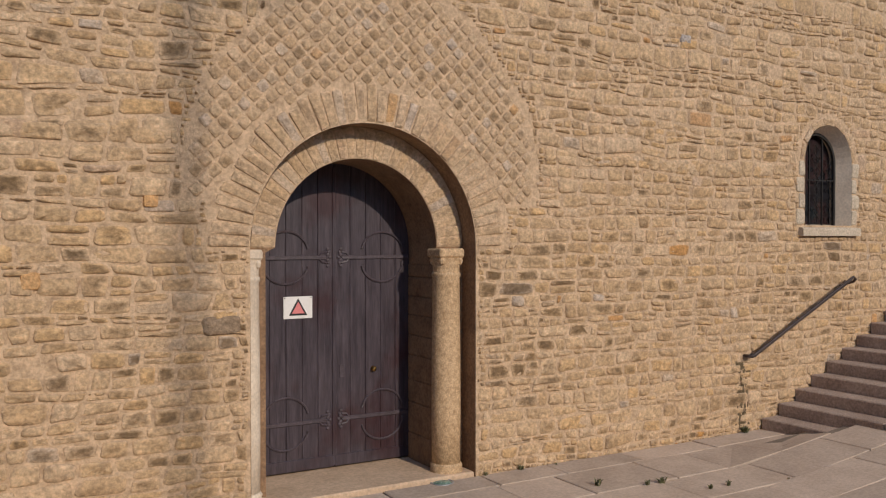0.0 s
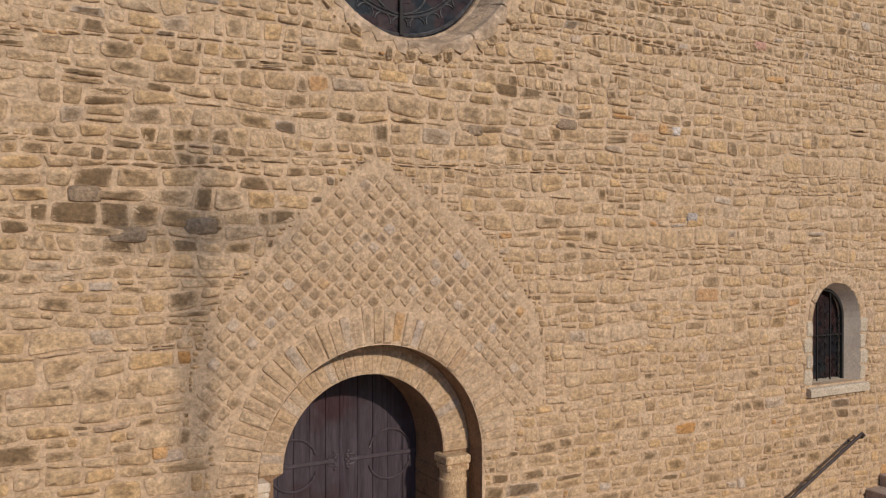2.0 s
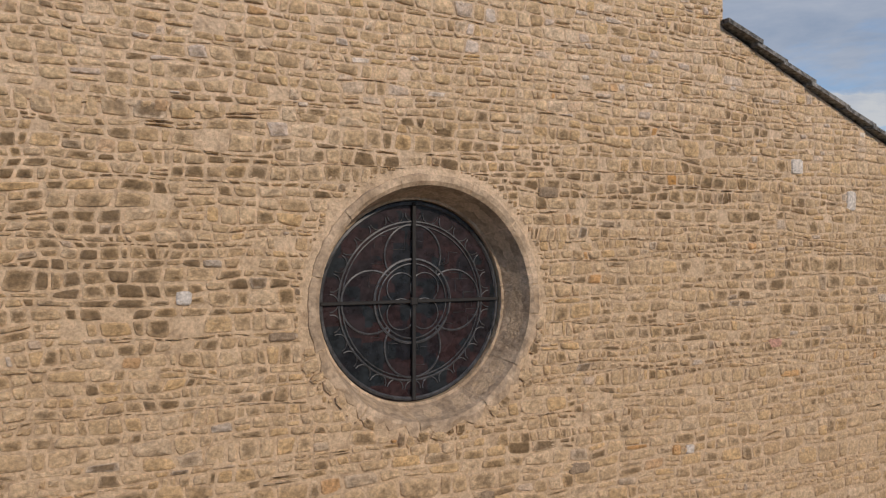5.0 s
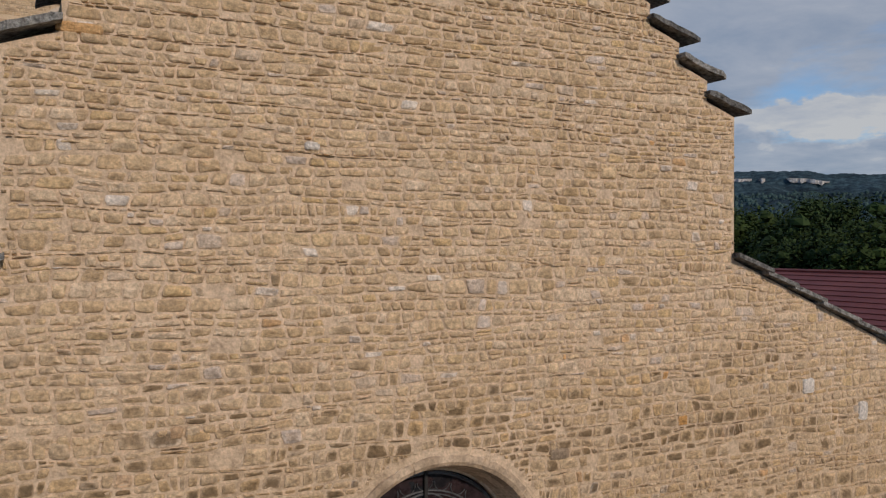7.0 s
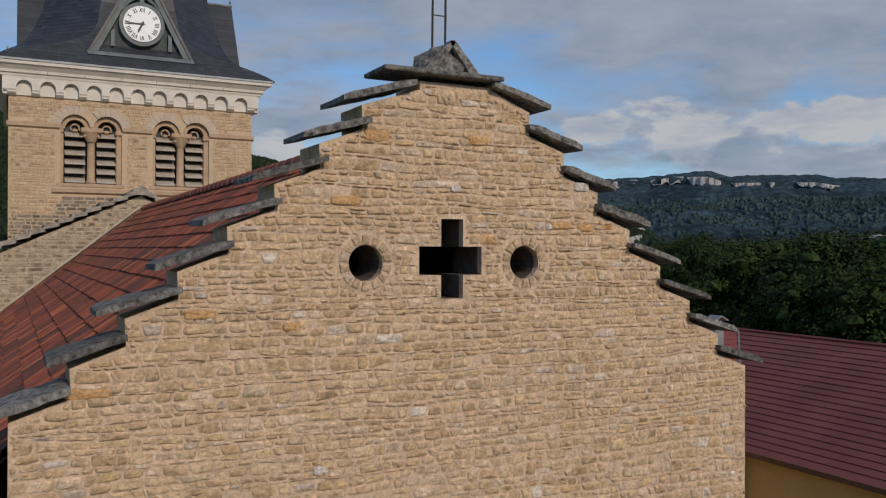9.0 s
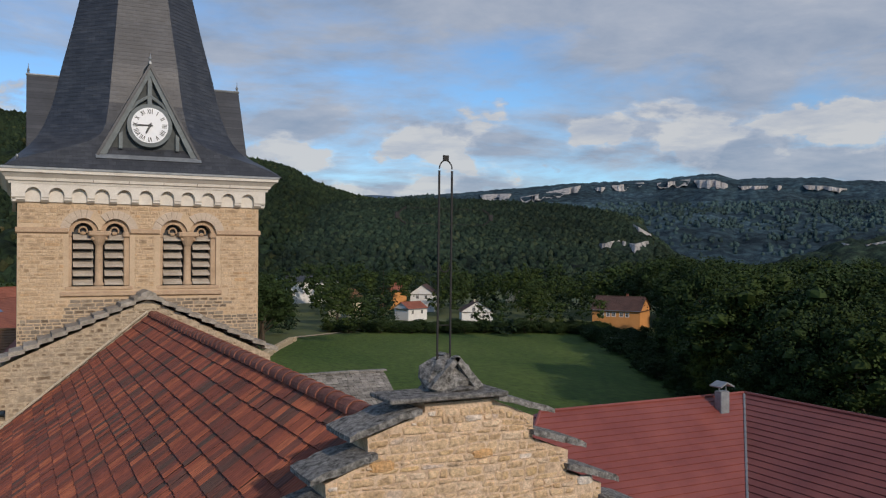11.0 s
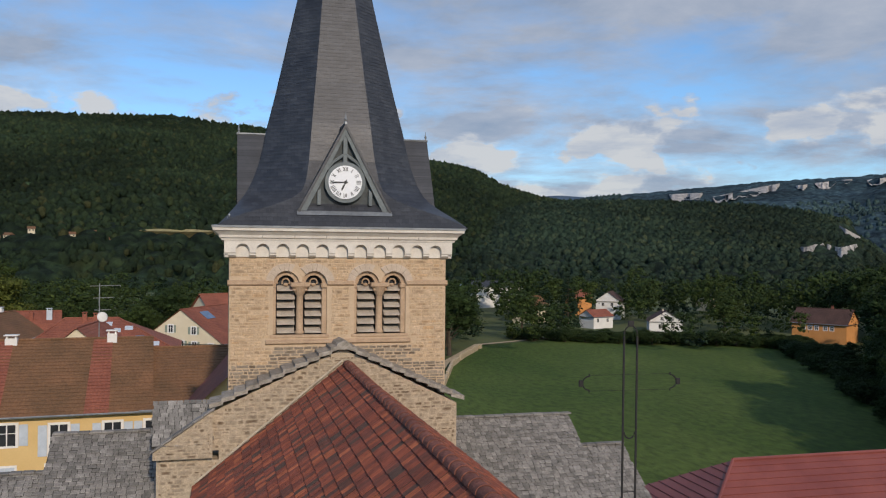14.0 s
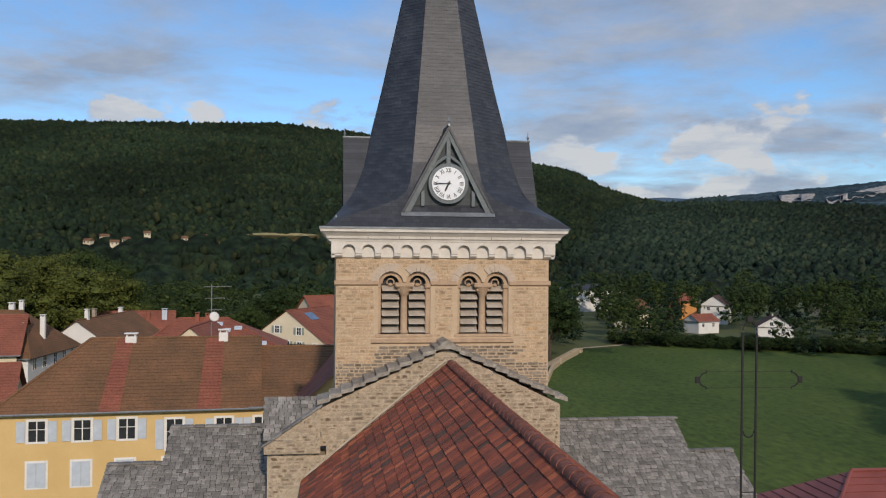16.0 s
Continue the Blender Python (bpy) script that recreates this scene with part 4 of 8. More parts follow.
# lining of the outer reveal, brown stone darkened further for its shade
lining = [(PX + R_OUT, -0.1), (PX + R_OUT, PZ)] + arc(PX, PZ, R_OUT, 0, 180, 36)[1:] + [(PX - R_OUT, -0.1)]
g = Geo()
for p, q in lining:
    l = math.hypot(p - PX, max(0.0, q - PZ)) / (R_OUT - 0.006)
    x, z = PX + (p - PX) / l, (PZ + (q - PZ) / l if q > PZ else q)
    g.v += [(x + rng.uniform(-0.004, 0.004), 0.016 + rng.uniform(-0.004, 0.004), z), (x, 0.15, z + rng.uniform(-0.004, 0.004)), (x, 0.30, z)]
for i in range(len(lining) - 1):
    for k in (0, 1):
        g.f.append((i * 3 + k, i * 3 + k + 1, i * 3 + k + 4, i * 3 + k + 3))
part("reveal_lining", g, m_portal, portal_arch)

ring = arc(PX, PZ, 1.25, 0, 180, 30) + arc(PX, PZ, R_IN + 0.004, 180, 0, 30)
part("arch_bedding", Geo().prism(ring, 0.277, 0.29), m_mortar, portal_arch, "pale mortar between the arch stones")
# dressed jamb stones either side of the recess
jamb = []
z = 0.02
while z < PZ - 0.3:
    h = rng.uniform(0.2, 0.36)
    jamb.append((PX + R_IN, z, min(z + h, PZ - 0.2)))
    z += h

# splayed stone ring of the round window
g = Geo()
seg, prof = 64, [(R_ROSE + 0.05, 0.004), (R_ROSE - 0.005, -0.012), (R_ROSE - 0.05, 0.01), (R_GLASS + 0.06, 0.38), (R_GLASS + 0.03, 0.40), (R_GLASS + 0.03, 0.50), (R_ROSE + 0.05, 0.5)]
for r, y in prof:
    g.v.extend([(RX + r * math.cos(math.tau * i / seg), y, RZ + r * math.sin(math.tau * i / seg)) for i in range(seg)])
for k in range(len(prof) - 1):
    for i in range(seg):
        j = (i + 1) % seg
        g.f.append((k * seg + i, k * seg + j, (k + 1) * seg + j, (k + 1) * seg + i))
m_ring = mottled("rose_ring_plaster", (0.27, 0.19, 0.12), (0.60, 0.445, 0.305), 3, 18, 0.93, 0.9, 0.02, g=1.0, rnd="object", lo=0.85, hi=1.15)
rose = thing("window_1", "round stained glass window with dark leading in a splayed stone ring", "window", kind="structure")
part("stone_bed", g, m_mortar, rose)
a = 8.0
while a < 366:
    step = min(rng.uniform(24, 38), 368 - a)
    if 368 - (a + step) < 12:
        step = 368 - a
    g, m = Geo(), 8
    broken = 0.075 if 190 < (a + step / 2) % 360 < 350 else 0.012
    wob = [rng.uniform(-broken, broken * 0.6) for _ in range(m + 1)]
    for i in range(m + 1):
        t = radians(a + 0.35 + (step - 0.7) * i / m)
        for r, y in ((R_ROSE + 0.075 + wob[i], 0.02), (R_ROSE + 0.06 + wob[i], -0.02), (R_ROSE - 0.01 + wob[i] * 0.4, -0.028), (R_ROSE - 0.055, 0.0), (R_ROSE - 0.10 + wob[i] * 0.15, 0.19), (R_GLASS + 0.055, 0.375), (R_GLASS + 0.028, 0.385)):
            g.v.append((RX + r * math.cos(t), y + rng.uniform(-0.004, 0.004), RZ + r * math.sin(t)))
    for i in range(m):
        g.f += [(i * 7 + k, i * 7 + k + 1, i * 7 + k + 8, i * 7 + k + 7) for k in range(6)]
    part("ring_stone", g, m_ring, rose, "splayed worn stone of the surround")
    a += step
# rough plaster smeared round the ring
g = Geo()
n = 72
outer_r = [R_ROSE + 0.05 + 0.10 * (0.5 + noise.noise(Vector((math.cos(math.tau * i / n) * 2, math.sin(math.tau * i / n) * 2, 0)))) + rng.uniform(0, 0.03) for i in range(n)]
for i in range(n):
    a = math.tau * i / n
    for r, y in ((R_ROSE - 0.004, -0.008), (R_ROSE + 0.03, -0.016), (R_ROSE + outer_r[i] - R_ROSE, 0.010)):
        g.v.append((RX + r * math.cos(a), y, RZ + r * math.sin(a)))
for i in range(n):
    j = (i + 1) % n
    for k in (0, 1):
        g.f.append((i * 3 + k, i * 3 + k + 1, j * 3 + k + 1, j * 3 + k))
part("render_band", g, m_mortar, rose, smooth=True)
a = 196.0
while a < 352:
    step = rng.uniform(4.0, 8.0)
    r0, r1 = R_ROSE + rng.uniform(0.05, 0.07), R_ROSE + rng.uniform(0.12, 0.26)
    ring = [(RX + r * math.cos(radians(q)) + rng.uniform(-0.012, 0.012), RZ + r * math.sin(radians(q)) + rng.uniform(-0.012, 0.012)) for r, q in
            ((r0, a + 0.4), (r1 * 0.97, a + 0.5), (r1, a + step * 0.4), (r1 * 0.985, a + step - 0.7), (r0, a + step - 0.5), (r0 - 0.01, a + step * 0.5))]
    if rng.random() < 0.8:
        gs = Geo()
        rock(gs, ring, rng, rng.uniform(-0.004, 0.006), rng.uniform(-0.045, -0.012), 0.012, 0.18)
        part("edge_stone", gs, m_stone_piece, rose)
    a += step
g = Geo()
g.add([(RX + R_GLASS * 1.02 * math.cos(math.tau * i / 48), 0.455, RZ + R_GLASS * 1.02 * math.sin(math.tau * i / 48)) for i in range(48)], [tuple(range(48))])
g.add([(RX + R_GLASS * 1.02 * math.cos(math.tau * i / 48), 0.475, RZ + R_GLASS * 1.02 * math.sin(math.tau * i / 48)) for i in range(48)], [tuple(range(48))])
part("glass", g, m_stained, rose)
m_lead = mottled("lead_came", (0.05, 0.05, 0.053), (0.12, 0.12, 0.125), 12, 60, 0.55, 0.2, 0.002, metal=0.4)
Y_LEAD = 0.447


def lead_ring(cx, cz, r, w, name, n=40, a0=0, a1=360):
    pts = [(cx + r * math.cos(radians(a0 + (a1 - a0) * i / n)), Y_LEAD, cz + r * math.sin(radians(a0 + (a1 - a0) * i / n))) for i in range(n + 1)]
    part(name, Geo().tube(pts, w, 5), m_lead, rose)


lead_ring(RX, RZ, R_GLASS * 0.99, 0.022, "outer_frame", 64)
lead_ring(RX, RZ, 0.87, 0.012, "lead_ring", 56)
lead_ring(RX, RZ, 0.83, 0.008, "lead_ring", 56)
lead_ring(RX, RZ, 0.46, 0.016, "lead_ring", 40)
lead_ring(RX, RZ, 0.41, 0.009, "lead_ring", 40)
for a in (0, 90, 180, 270):
    cx, cz = RX + 0.50 * math.cos(radians(a)), RZ + 0.50 * math.sin(radians(a))
    lead_ring(cx, cz, 0.34, 0.012, "lead_lobe", 30, a - 125, a + 125)
    cx, cz = RX + 0.2 * math.cos(radians(a + 45)), RZ + 0.2 * math.sin(radians(a + 45))
    lead_ring(cx, cz, 0.17, 0.008, "lead_knot", 24)
for i in range(28):
    a = 360 * i / 28
    cx, cz = RX + 0.965 * math.cos(radians(a)), RZ + 0.965 * math.sin(radians(a))
    lead_ring(cx, cz, 0.095, 0.007, "lead_scallop", 8, a + 90, a + 270)
for i in range(26):
    a, r = rng.uniform(0, 360), rng.uniform(0.5, 0.76)
    x, z, l = RX + r * math.cos(radians(a)), RZ + r * math.sin(radians(a)), rng.uniform(0.06, 0.16)
    up = i % 2
    part("lead_line", Geo().tube([(x, Y_LEAD + 0.004, z), (x + l * (1 - up), Y_LEAD + 0.004, z + l * up), (x + l, Y_LEAD + 0.004, z + l * 0.9)], 0.004, 4), m_lead, rose)
part("iron_bar", Geo().box(RX - 0.022, RX + 0.022, 0.405, 0.44, RZ - R_GLASS, RZ + R_GLASS, 0.006), m_iron, rose)
part("iron_bar", Geo().box(RX - R_GLASS, RX + R_GLASS, 0.41, 0.436, RZ - 0.02, RZ + 0.018, 0.006), m_iron, rose)
part("iron_boss", Geo().box(RX - 0.045, RX + 0.045, 0.395, 0.44, RZ - 0.045, RZ + 0.045, 0.012), m_iron, rose)

# small arched window
win = thing("window_2", "small arched window with pale stone surround and iron lattice", "window", kind="structure")
wc, wr = (WX0 + WX1) / 2, (WX1 - WX0) / 2


def arch_ring(r0, grow):
    return [(wc - wr - grow, WSILL - 0.0), (wc - wr - grow, WSPR)] + arc(wc, WSPR, wr + grow, 180, 0, 18)[1:] + [(wc + wr + grow, WSILL - 0.0)]


def frame_band(grow0, grow1, y0, y1):
    o, i = arch_ring(0, grow1), arch_ring(0, grow0)
    return Geo().prism(o + i[::-1], y0, y1)


SPLAY, Y_WIN = 0.085, 0.20
g = Geo()
outer_, inner_ = arch_ring(0, 0.0), arch_ring(0, -SPLAY)
for (p, q), (p2, q2) in zip(outer_, inner_):
    g.v += [(p * 0.999 + wc * 0.001, -0.004, q), ((p + p2) / 2 + rng.uniform(-0.004, 0.004), Y_WIN / 2, (q + q2) / 2), (p2, Y_WIN, q2), (p2, Y_WIN + 0.16, q2)]
for i in range(len(outer_) - 1):
    g.f += [(i * 4 + k, i * 4 + k + 1, i * 4 + k + 5, i * 4 + k + 4) for k in range(3)]
part("reveal", g, m_jambpale, win, "splayed pale limestone reveal")
for k in range(4):
    for s in (-1, 1):
        z0, z1 = WSILL + k * 0.23, WSILL + (k + 1) * 0.23
        wide = 0.13 if (k + (s > 0)) % 2 else 0.19
        xa, xb = (WX0 - wide, WX0) if s < 0 else (WX1, WX1 + wide)
        ring = round_cell(rng, [(xa, z0), (xb, z0), (xb, z1), (xa, z1)], 0.006, 12, 0.3)
        g = Geo()
        rock(g, ring, rng, 0.0, -0.012, 0.003)
        part("jamb_stone", g, m_dress, win)
part("window_sill", Geo().prism([(-0.07, WSILL - 0.15), (0.30, WSILL - 0.15), (0.30, WSILL + 0.02), (-0.05, WSILL - 0.035), (-0.07, WSILL - 0.06)], WX0 - 0.12, WX1 + 0.14, lambda p, q, d: (d, p, q)), m_dress, win, "worn pale stone sill")
part("window_frame", frame_band(-SPLAY - 0.04, -SPLAY - 0.002, Y_WIN, Y_WIN + 0.04), m_iron, win)
wg = wr - SPLAY
part("glass", Geo().prism([(wc - wg, WSILL), (wc - wg, WSPR)] + arc(wc, WSPR, wg, 180, 0, 18)[1:] + [(wc + wg, WSILL)], Y_WIN + 0.10, Y_WIN + 0.12), m_stained, win)
for i in range(1, 3):
    x = wc - wg + i * 2 * wg / 3
    top = WSPR + math.sqrt(max(0.01, wg ** 2 - (x - wc) ** 2)) - 0.02
    part("mullion", Geo().box(x - 0.008, x + 0.008, Y_WIN + 0.01, Y_WIN + 0.03, WSILL, top), m_iron, win)
part("crossbar", Geo().box(wc - wg, wc + wg, Y_WIN + 0.008, Y_WIN + 0.028, WSILL + 0.66, WSILL + 0.676), m_iron, win)
for i in range(3):
    x0 = wc - wg + (i + 0.5) * 2 * wg / 3
    for s in (-1, 1):
        pts = [(x0 + s * 0.06 * math.sin(k * math.pi / 2 + 0.4), Y_WIN + 0.004, WSILL + 0.03 + k * 0.072) for k in range(17 if i == 1 else 14)]
        part("lattice_scroll", Geo().tube(pts, 0.007, 5), m_iron, win)

# linings of the pierced cross and the oculi, dark colour standing in for shade
m_void = mottled("hole_shade_masonry", (0.075, 0.06, 0.05), (0.17, 0.135, 0.11), 7, 40, 0.95, 0.6, 0.012)
for hole, (hx, hz), k in ((cross_hole, (0.24, 14.77), 0.993), (oculus_holes[0], oculi[0], 0.985), (oculus_holes[1], oculi[1], 0.985)):
    g = Geo()
    for p, q in hole:
        x, z = hx + (p - hx) * k, hz + (q - hz) * k
        g.v += [(x, 0.10, z), (x, 0.66, z)]
    n = len(hole)
    g.f = [(2 * i, 2 * i + 1, 2 * ((i + 1) % n) + 1, 2 * ((i + 1) % n)) for i in range(n)]
    part("hole_lining", g, m_void, wall_west, "masonry inside the opening, coloured dark for its shade")
# coping slabs of the gable
for sgn in (1, -1):
    for k in range(STEPS):
        z = 16.60 - STEP_Z * k - 0.07 * settle(sgn, k)
        r0, r1 = 0.40 + STEP_X * k, 1.10 + STEP_X * k + rng.uniform(-0.03, 0.05)
        if sgn < 0:
            r0 = 0.40 + 0.475 * k + 0.12 * settle(sgn, k - 1)
            r1 = 1.13 + STEP_X * k + 0.14 * settle(sgn, k) + rng.uniform(-0.03, 0.04)
        g = Geo()
        drop, t = rng.uniform(0.19, 0.23), rng.uniform(0.06, 0.085)
        m_ = 8
        ys = [-0.12, 0.25, 0.68]
        for i in range(m_ + 1):
            u = i / m_
            for y in (-0.12 + rng.uniform(-0.035, 0.03), 0.25, 0.55 + rng.uniform(-0.05, 0.04)):
                x = GX + sgn * (r0 + (r1 - r0) * u)
                zz = z - drop * u + rng.uniform(-0.005, 0.005) + 0.02
                g.v.append((x, y, zz))
                g.v.append((x, y, zz + t * (1 if 0 < i < m_ else 0.75)))
        for i in range(m_):
            a, b = i * 6, (i + 1) * 6
            g.f += [(a + 1, b + 1, b + 3, a + 3), (a + 3, b + 3, b + 5, a + 5), (a, a + 2, b + 2, b), (a + 2, a + 4, b + 4, b + 2), (a, b, b + 1, a + 1), (a + 4, a + 5, b + 5, b + 4)]
        e = m_ * 6
        g.f += [(0, 1, 3, 2), (2, 3, 5, 4), (e, e + 2, e + 3, e + 1), (e + 2, e + 4, e + 5, e + 3)]
        part("coping_slab", g, m_slab, wall_west, "dark lichen-grown coping slab")
    r = 4.18
    while r < 10.2:
        l = rng.uniform(0.45, 0.75)
        z0, z1 = 11.585 - 0.397 * (r - 4.196), 11.585 - 0.397 * (r + l + 0.06 - 4.196)
        up = rng.uniform(0.0, 0.03)
        xa, xb = GX + sgn * (r - 0.02), GX + sgn * (r + l + 0.06)
        g = Geo().prism([(xa, z0 + up), (xb, z1 + up + 0.035), (xb, z1 + up + 0.09), (xa, z0 + up + 0.06)], -0.13 + rng.uniform(-0.02, 0.02), 0.7)
        part("coping_slab", g, m_slab, wall_west, "dark lichen-grown coping slab")
        r += l
part("cap_slab", Geo().box(GX - 0.88, GX + 0.50, -0.16, 0.42, 16.67, 16.72, 0.012), m_slab, wall_west, "flat dark slab on the gable's top")
g = Geo()
blob(rng, g, 0.32, 0.3, 16.74, 0.36, 0.3, 0.06, 12, 5, 0.12)
part("mortar_bed", g, m_slab, wall_west)

# stones, one by one, and arch stones
for ring, proud in near:
    g = Geo()
    rock(g, ring, rng, rng.uniform(0.002, 0.010), proud, 0.009, soot_at(*ring[0]))
    part("stone", g, m_stone_piece, wall_west, smooth=True)
for ring in diamonds:
    g = Geo()
    rock(g, ring, rng, rng.uniform(0.003, 0.010), rng.uniform(-0.012, 0.0), 0.004)
    part("diamond_stone", g, m_diamond, wall_west, smooth=True)
tints = {"white": ((0.58, 0.51, 0.44), (0.68, 0.61, 0.54)), "orange": ((0.55, 0.31, 0.13), (0.62, 0.39, 0.19)), "pink": ((0.50, 0.27, 0.19), (0.56, 0.33, 0.24)), "blue": ((0.40, 0.35, 0.31), (0.48, 0.43, 0.39)), "brown": ((0.22, 0.155, 0.10), (0.36, 0.265, 0.175))}
tints = {k: mottled("odd_stone_" + k, a, b, 6, 30, 0.95, 0.8, 0.03) for k, (a, b) in tints.items()}
for x, z, w, h, k in ((3.92, 6.23, 0.16, 0.13, "white"), (3.70, 6.24, 0.15, 0.14, "orange"), (5.87, 9.86, 0.26, 0.24, "white"), (7.0, 9.42, 0.22, 0.30, "white"), (-2.28, 8.30, 0.16, 0.15, "white"), (5.45, 7.48, 0.26, 0.13, "pink"),
                      (-2.38, 2.94, 0.15, 0.13, "orange"), (-3.35, 2.25, 0.17, 0.17, "orange"), (5.75, 7.05, 0.38, 0.10, "orange"), (-1.20, 12.72, 0.18, 0.10, "white"), (0.28, 15.52, 0.14, 0.09, "white"), (4.2, 5.15, 0.2, 0.13, "blue"),
                      (-0.62, 16.02, 0.30, 0.13, "orange"), (-0.95, 15.36, 0.34, 0.11, "orange"), (0.55, 16.04, 0.28, 0.11, "orange"), (1.62, 15.15, 0.3, 0.10, "orange"), (1.95, 15.13, 0.22, 0.10, "orange"), (-2.35, 14.27, 0.32, 0.10, "orange"),
                      (-1.5, 14.13, 0.18, 0.10, "orange"), (-3.3, 13.62, 0.42, 0.11, "orange"), (1.9, 15.6, 0.24, 0.12, "white"), (-3.0, 5.25, 0.3, 0.17, "brown"), (-2.0, 4.98, 0.34, 0.18, "brown"), (-2.65, 4.9, 0.36, 0.16, "brown"),
                      (1.75, 9.38, 0.30, 0.15, "brown"), (2.2, 6.2, 0.32, 0.15, "brown"), (-1.35, 7.9, 0.3, 0.1, "brown"), (0.95, 6.05, 0.22, 0.13, "brown"), (-1.75, 1.8, 0.4, 0.2, "brown")):
    g = Geo()
    rock(g, round_cell(rng, [(x - w / 2, z - h / 2), (x + w / 2, z - h / 2), (x + w / 2, z + h / 2), (x - w / 2, z + h / 2)], 0.01, 14, 0.4), rng, 0.0, -0.024, 0.005)
    part("odd_stone", g, tints[k], wall_west, {"white": "white limestone block", "orange": "ochre-orange stone", "pink": "reddish stone", "blue": "greyish stone", "brown": "large dark brown stone"}[k])
for ring, y0, y1 in vouss:
    g = Geo()
    ring = [(p + rng.uniform(-0.006, 0.006), q + rng.uniform(-0.006, 0.006)) for p, q in ring]
    rock(g, ring, rng, y0 + rng.uniform(0.006, 0.012), y0 + rng.uniform(-0.012, 0.0), 0.004, 0.0) if y1 < 0.1 else stone(g, ring, y0, y1, 0.010)
    part("voussoir", g, m_vous, wall_west)
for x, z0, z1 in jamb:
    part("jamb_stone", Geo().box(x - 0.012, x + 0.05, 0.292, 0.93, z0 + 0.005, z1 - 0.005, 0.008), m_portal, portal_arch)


# ---- portal: columns, door, sign ----
def portal_column(x, y, label, m_granite=m_granite):
    t = thing("column", label, "column", "portal columns", at=(x, y, 0))
    t.scale = (0.84, 0.84, 1.0)
    part("base", Geo().lathe([(0.215, 0.0), (0.22, 0.05), (0.205, 0.09), (0.215, 0.12), (0.195, 0.15)], 0, 0, 20), m_granite, t, smooth=True)
    part("shaft", Geo().lathe([(0.188, 0.15), (0.192, 0.7), (0.188, 1.4), (0.178, 2.18), (0.19, 2.2), (0.19, 2.225), (0.178, 2.24)], 0, 0, 24), m_granite, t, smooth=True)
    g = Geo().lathe([(0.175, 2.24), (0.175, 2.28), (0.185, 2.36), (0.20, 2.40)], 0, 0, 20)
    g.box(-0.19, 0.18, -0.18, 0.18, 2.40, 2.50, 0.02)
    for a in range(4):
        blob(rng, g, 0.18 * math.cos(a * 1.571 + 0.785), 0.18 * math.sin(a * 1.571 + 0.785), 2.37, 0.05, 0.05, 0.055, 7, 4, 0.1)
    part("capital", g, m_granite, t, "weathered carved capital")
    return t


portal_column(0.80, 0.235, "round tan granite column with worn capital")
portal_column(-1.475, 0.235, "pale round column set in the portal recess", m_jambpale)

door = thing("door_1", "dark plum double plank door with iron strap hinges", "door", kind="structure")
SEAM, D_L, D_R, D_Y = -0.235, -1.16, 0.715, 0.93
for side, xa, xb in (("left", D_L, SEAM - 0.006), ("right", SEAM + 0.006, D_R)):
    leaf = part("leaf", plate([(xa, 0.07), (xb, 0.07), (xb, 3.5), (xa, 3.5)], [], D_Y + 0.03, D_Y + 0.07), m_door, door)
    n = 5
    w = (xb - xa) / n
    for i in range(n):
        part("plank", Geo().box(xa + i * w + 0.0015, xa + (i + 1) * w - 0.0015, D_Y + 0.002 + 0.002 * (i % 2), D_Y + 0.034, 0.2, 3.5, 0.004), m_door, leaf)
    part("bottom_rail", Geo().box(xa, xb, D_Y - 0.012, D_Y + 0.034, 0.075, 0.205, 0.008), m_door, leaf)
    s = 1 if side == "left" else -1
    hinge_x, tip_x = (xa + 0.03, xb - 0.09) if s > 0 else (xb - 0.03, xa + 0.09)
    for z in (2.40, 0.60):
        g = Geo().box(min(hinge_x, tip_x), max(hinge_x, tip_x), D_Y - 0.014, D_Y + 0.003, z - 0.022, z + 0.022, 0.005)
        for k in (-1, 0, 1):
            cx, cz = tip_x + s * 0.01, z + k * 0.06
            for q in range(3):
                a = radians((0 if s > 0 else 180) + (q - 1) * 70)
                blob(rng, g, cx + 0.035 * math.cos(a) * (0.6 if k else 1), D_Y - 0.006, cz + 0.035 * math.sin(a), 0.022, 0.01, 0.02, 6, 4, 0.05)
            g.tube([(tip_x - s * 0.08, D_Y - 0.006, z + k * 0.01), (tip_x - s * 0.05, D_Y - 0.006, z + k * 0.05), (cx, D_Y - 0.006, cz)], 0.011, 5)
        part("strap_hinge", g, m_dooriron, leaf, "wrought iron strap with fleur tips")
        hx = hinge_x + s * 0.33
        g = Geo()
        for v in (1, -1):
            pts = [(hx + s * 0.26 * math.cos(radians(a)), D_Y - 0.006, z + v * (0.05 + 0.235 * math.sin(radians(a)))) for a in range(12, 190, 12)]
            g.tube(pts, 0.014, 6)
        part("scroll_hinge", g, m_dooriron, leaf, "curved iron C scroll")
part("door_handle", Geo().lathe([(0.0, -0.06), (0.022, -0.055), (0.032, -0.035), (0.026, -0.012), (0.012, -0.006), (0.012, 0.0), (0.03, 0.004)], 0, 0, 14), m_brass, door, "round brass knob", True)
knob = bpy.data.objects["door_handle"]
knob.matrix_local = pose(0.24, D_Y - 0.002, 1.13, -90, 0, 0)
part("lock_plate", Geo().box(-0.17, -0.11, D_Y - 0.006, D_Y + 0.004, 1.06, 1.2, 0.003), m_dooriron, door)
part("meeting_strip", Geo().box(SEAM - 0.022, SEAM + 0.022, D_Y - 0.008, D_Y + 0.002, 0.09, 3.4, 0.004), m_door, door)

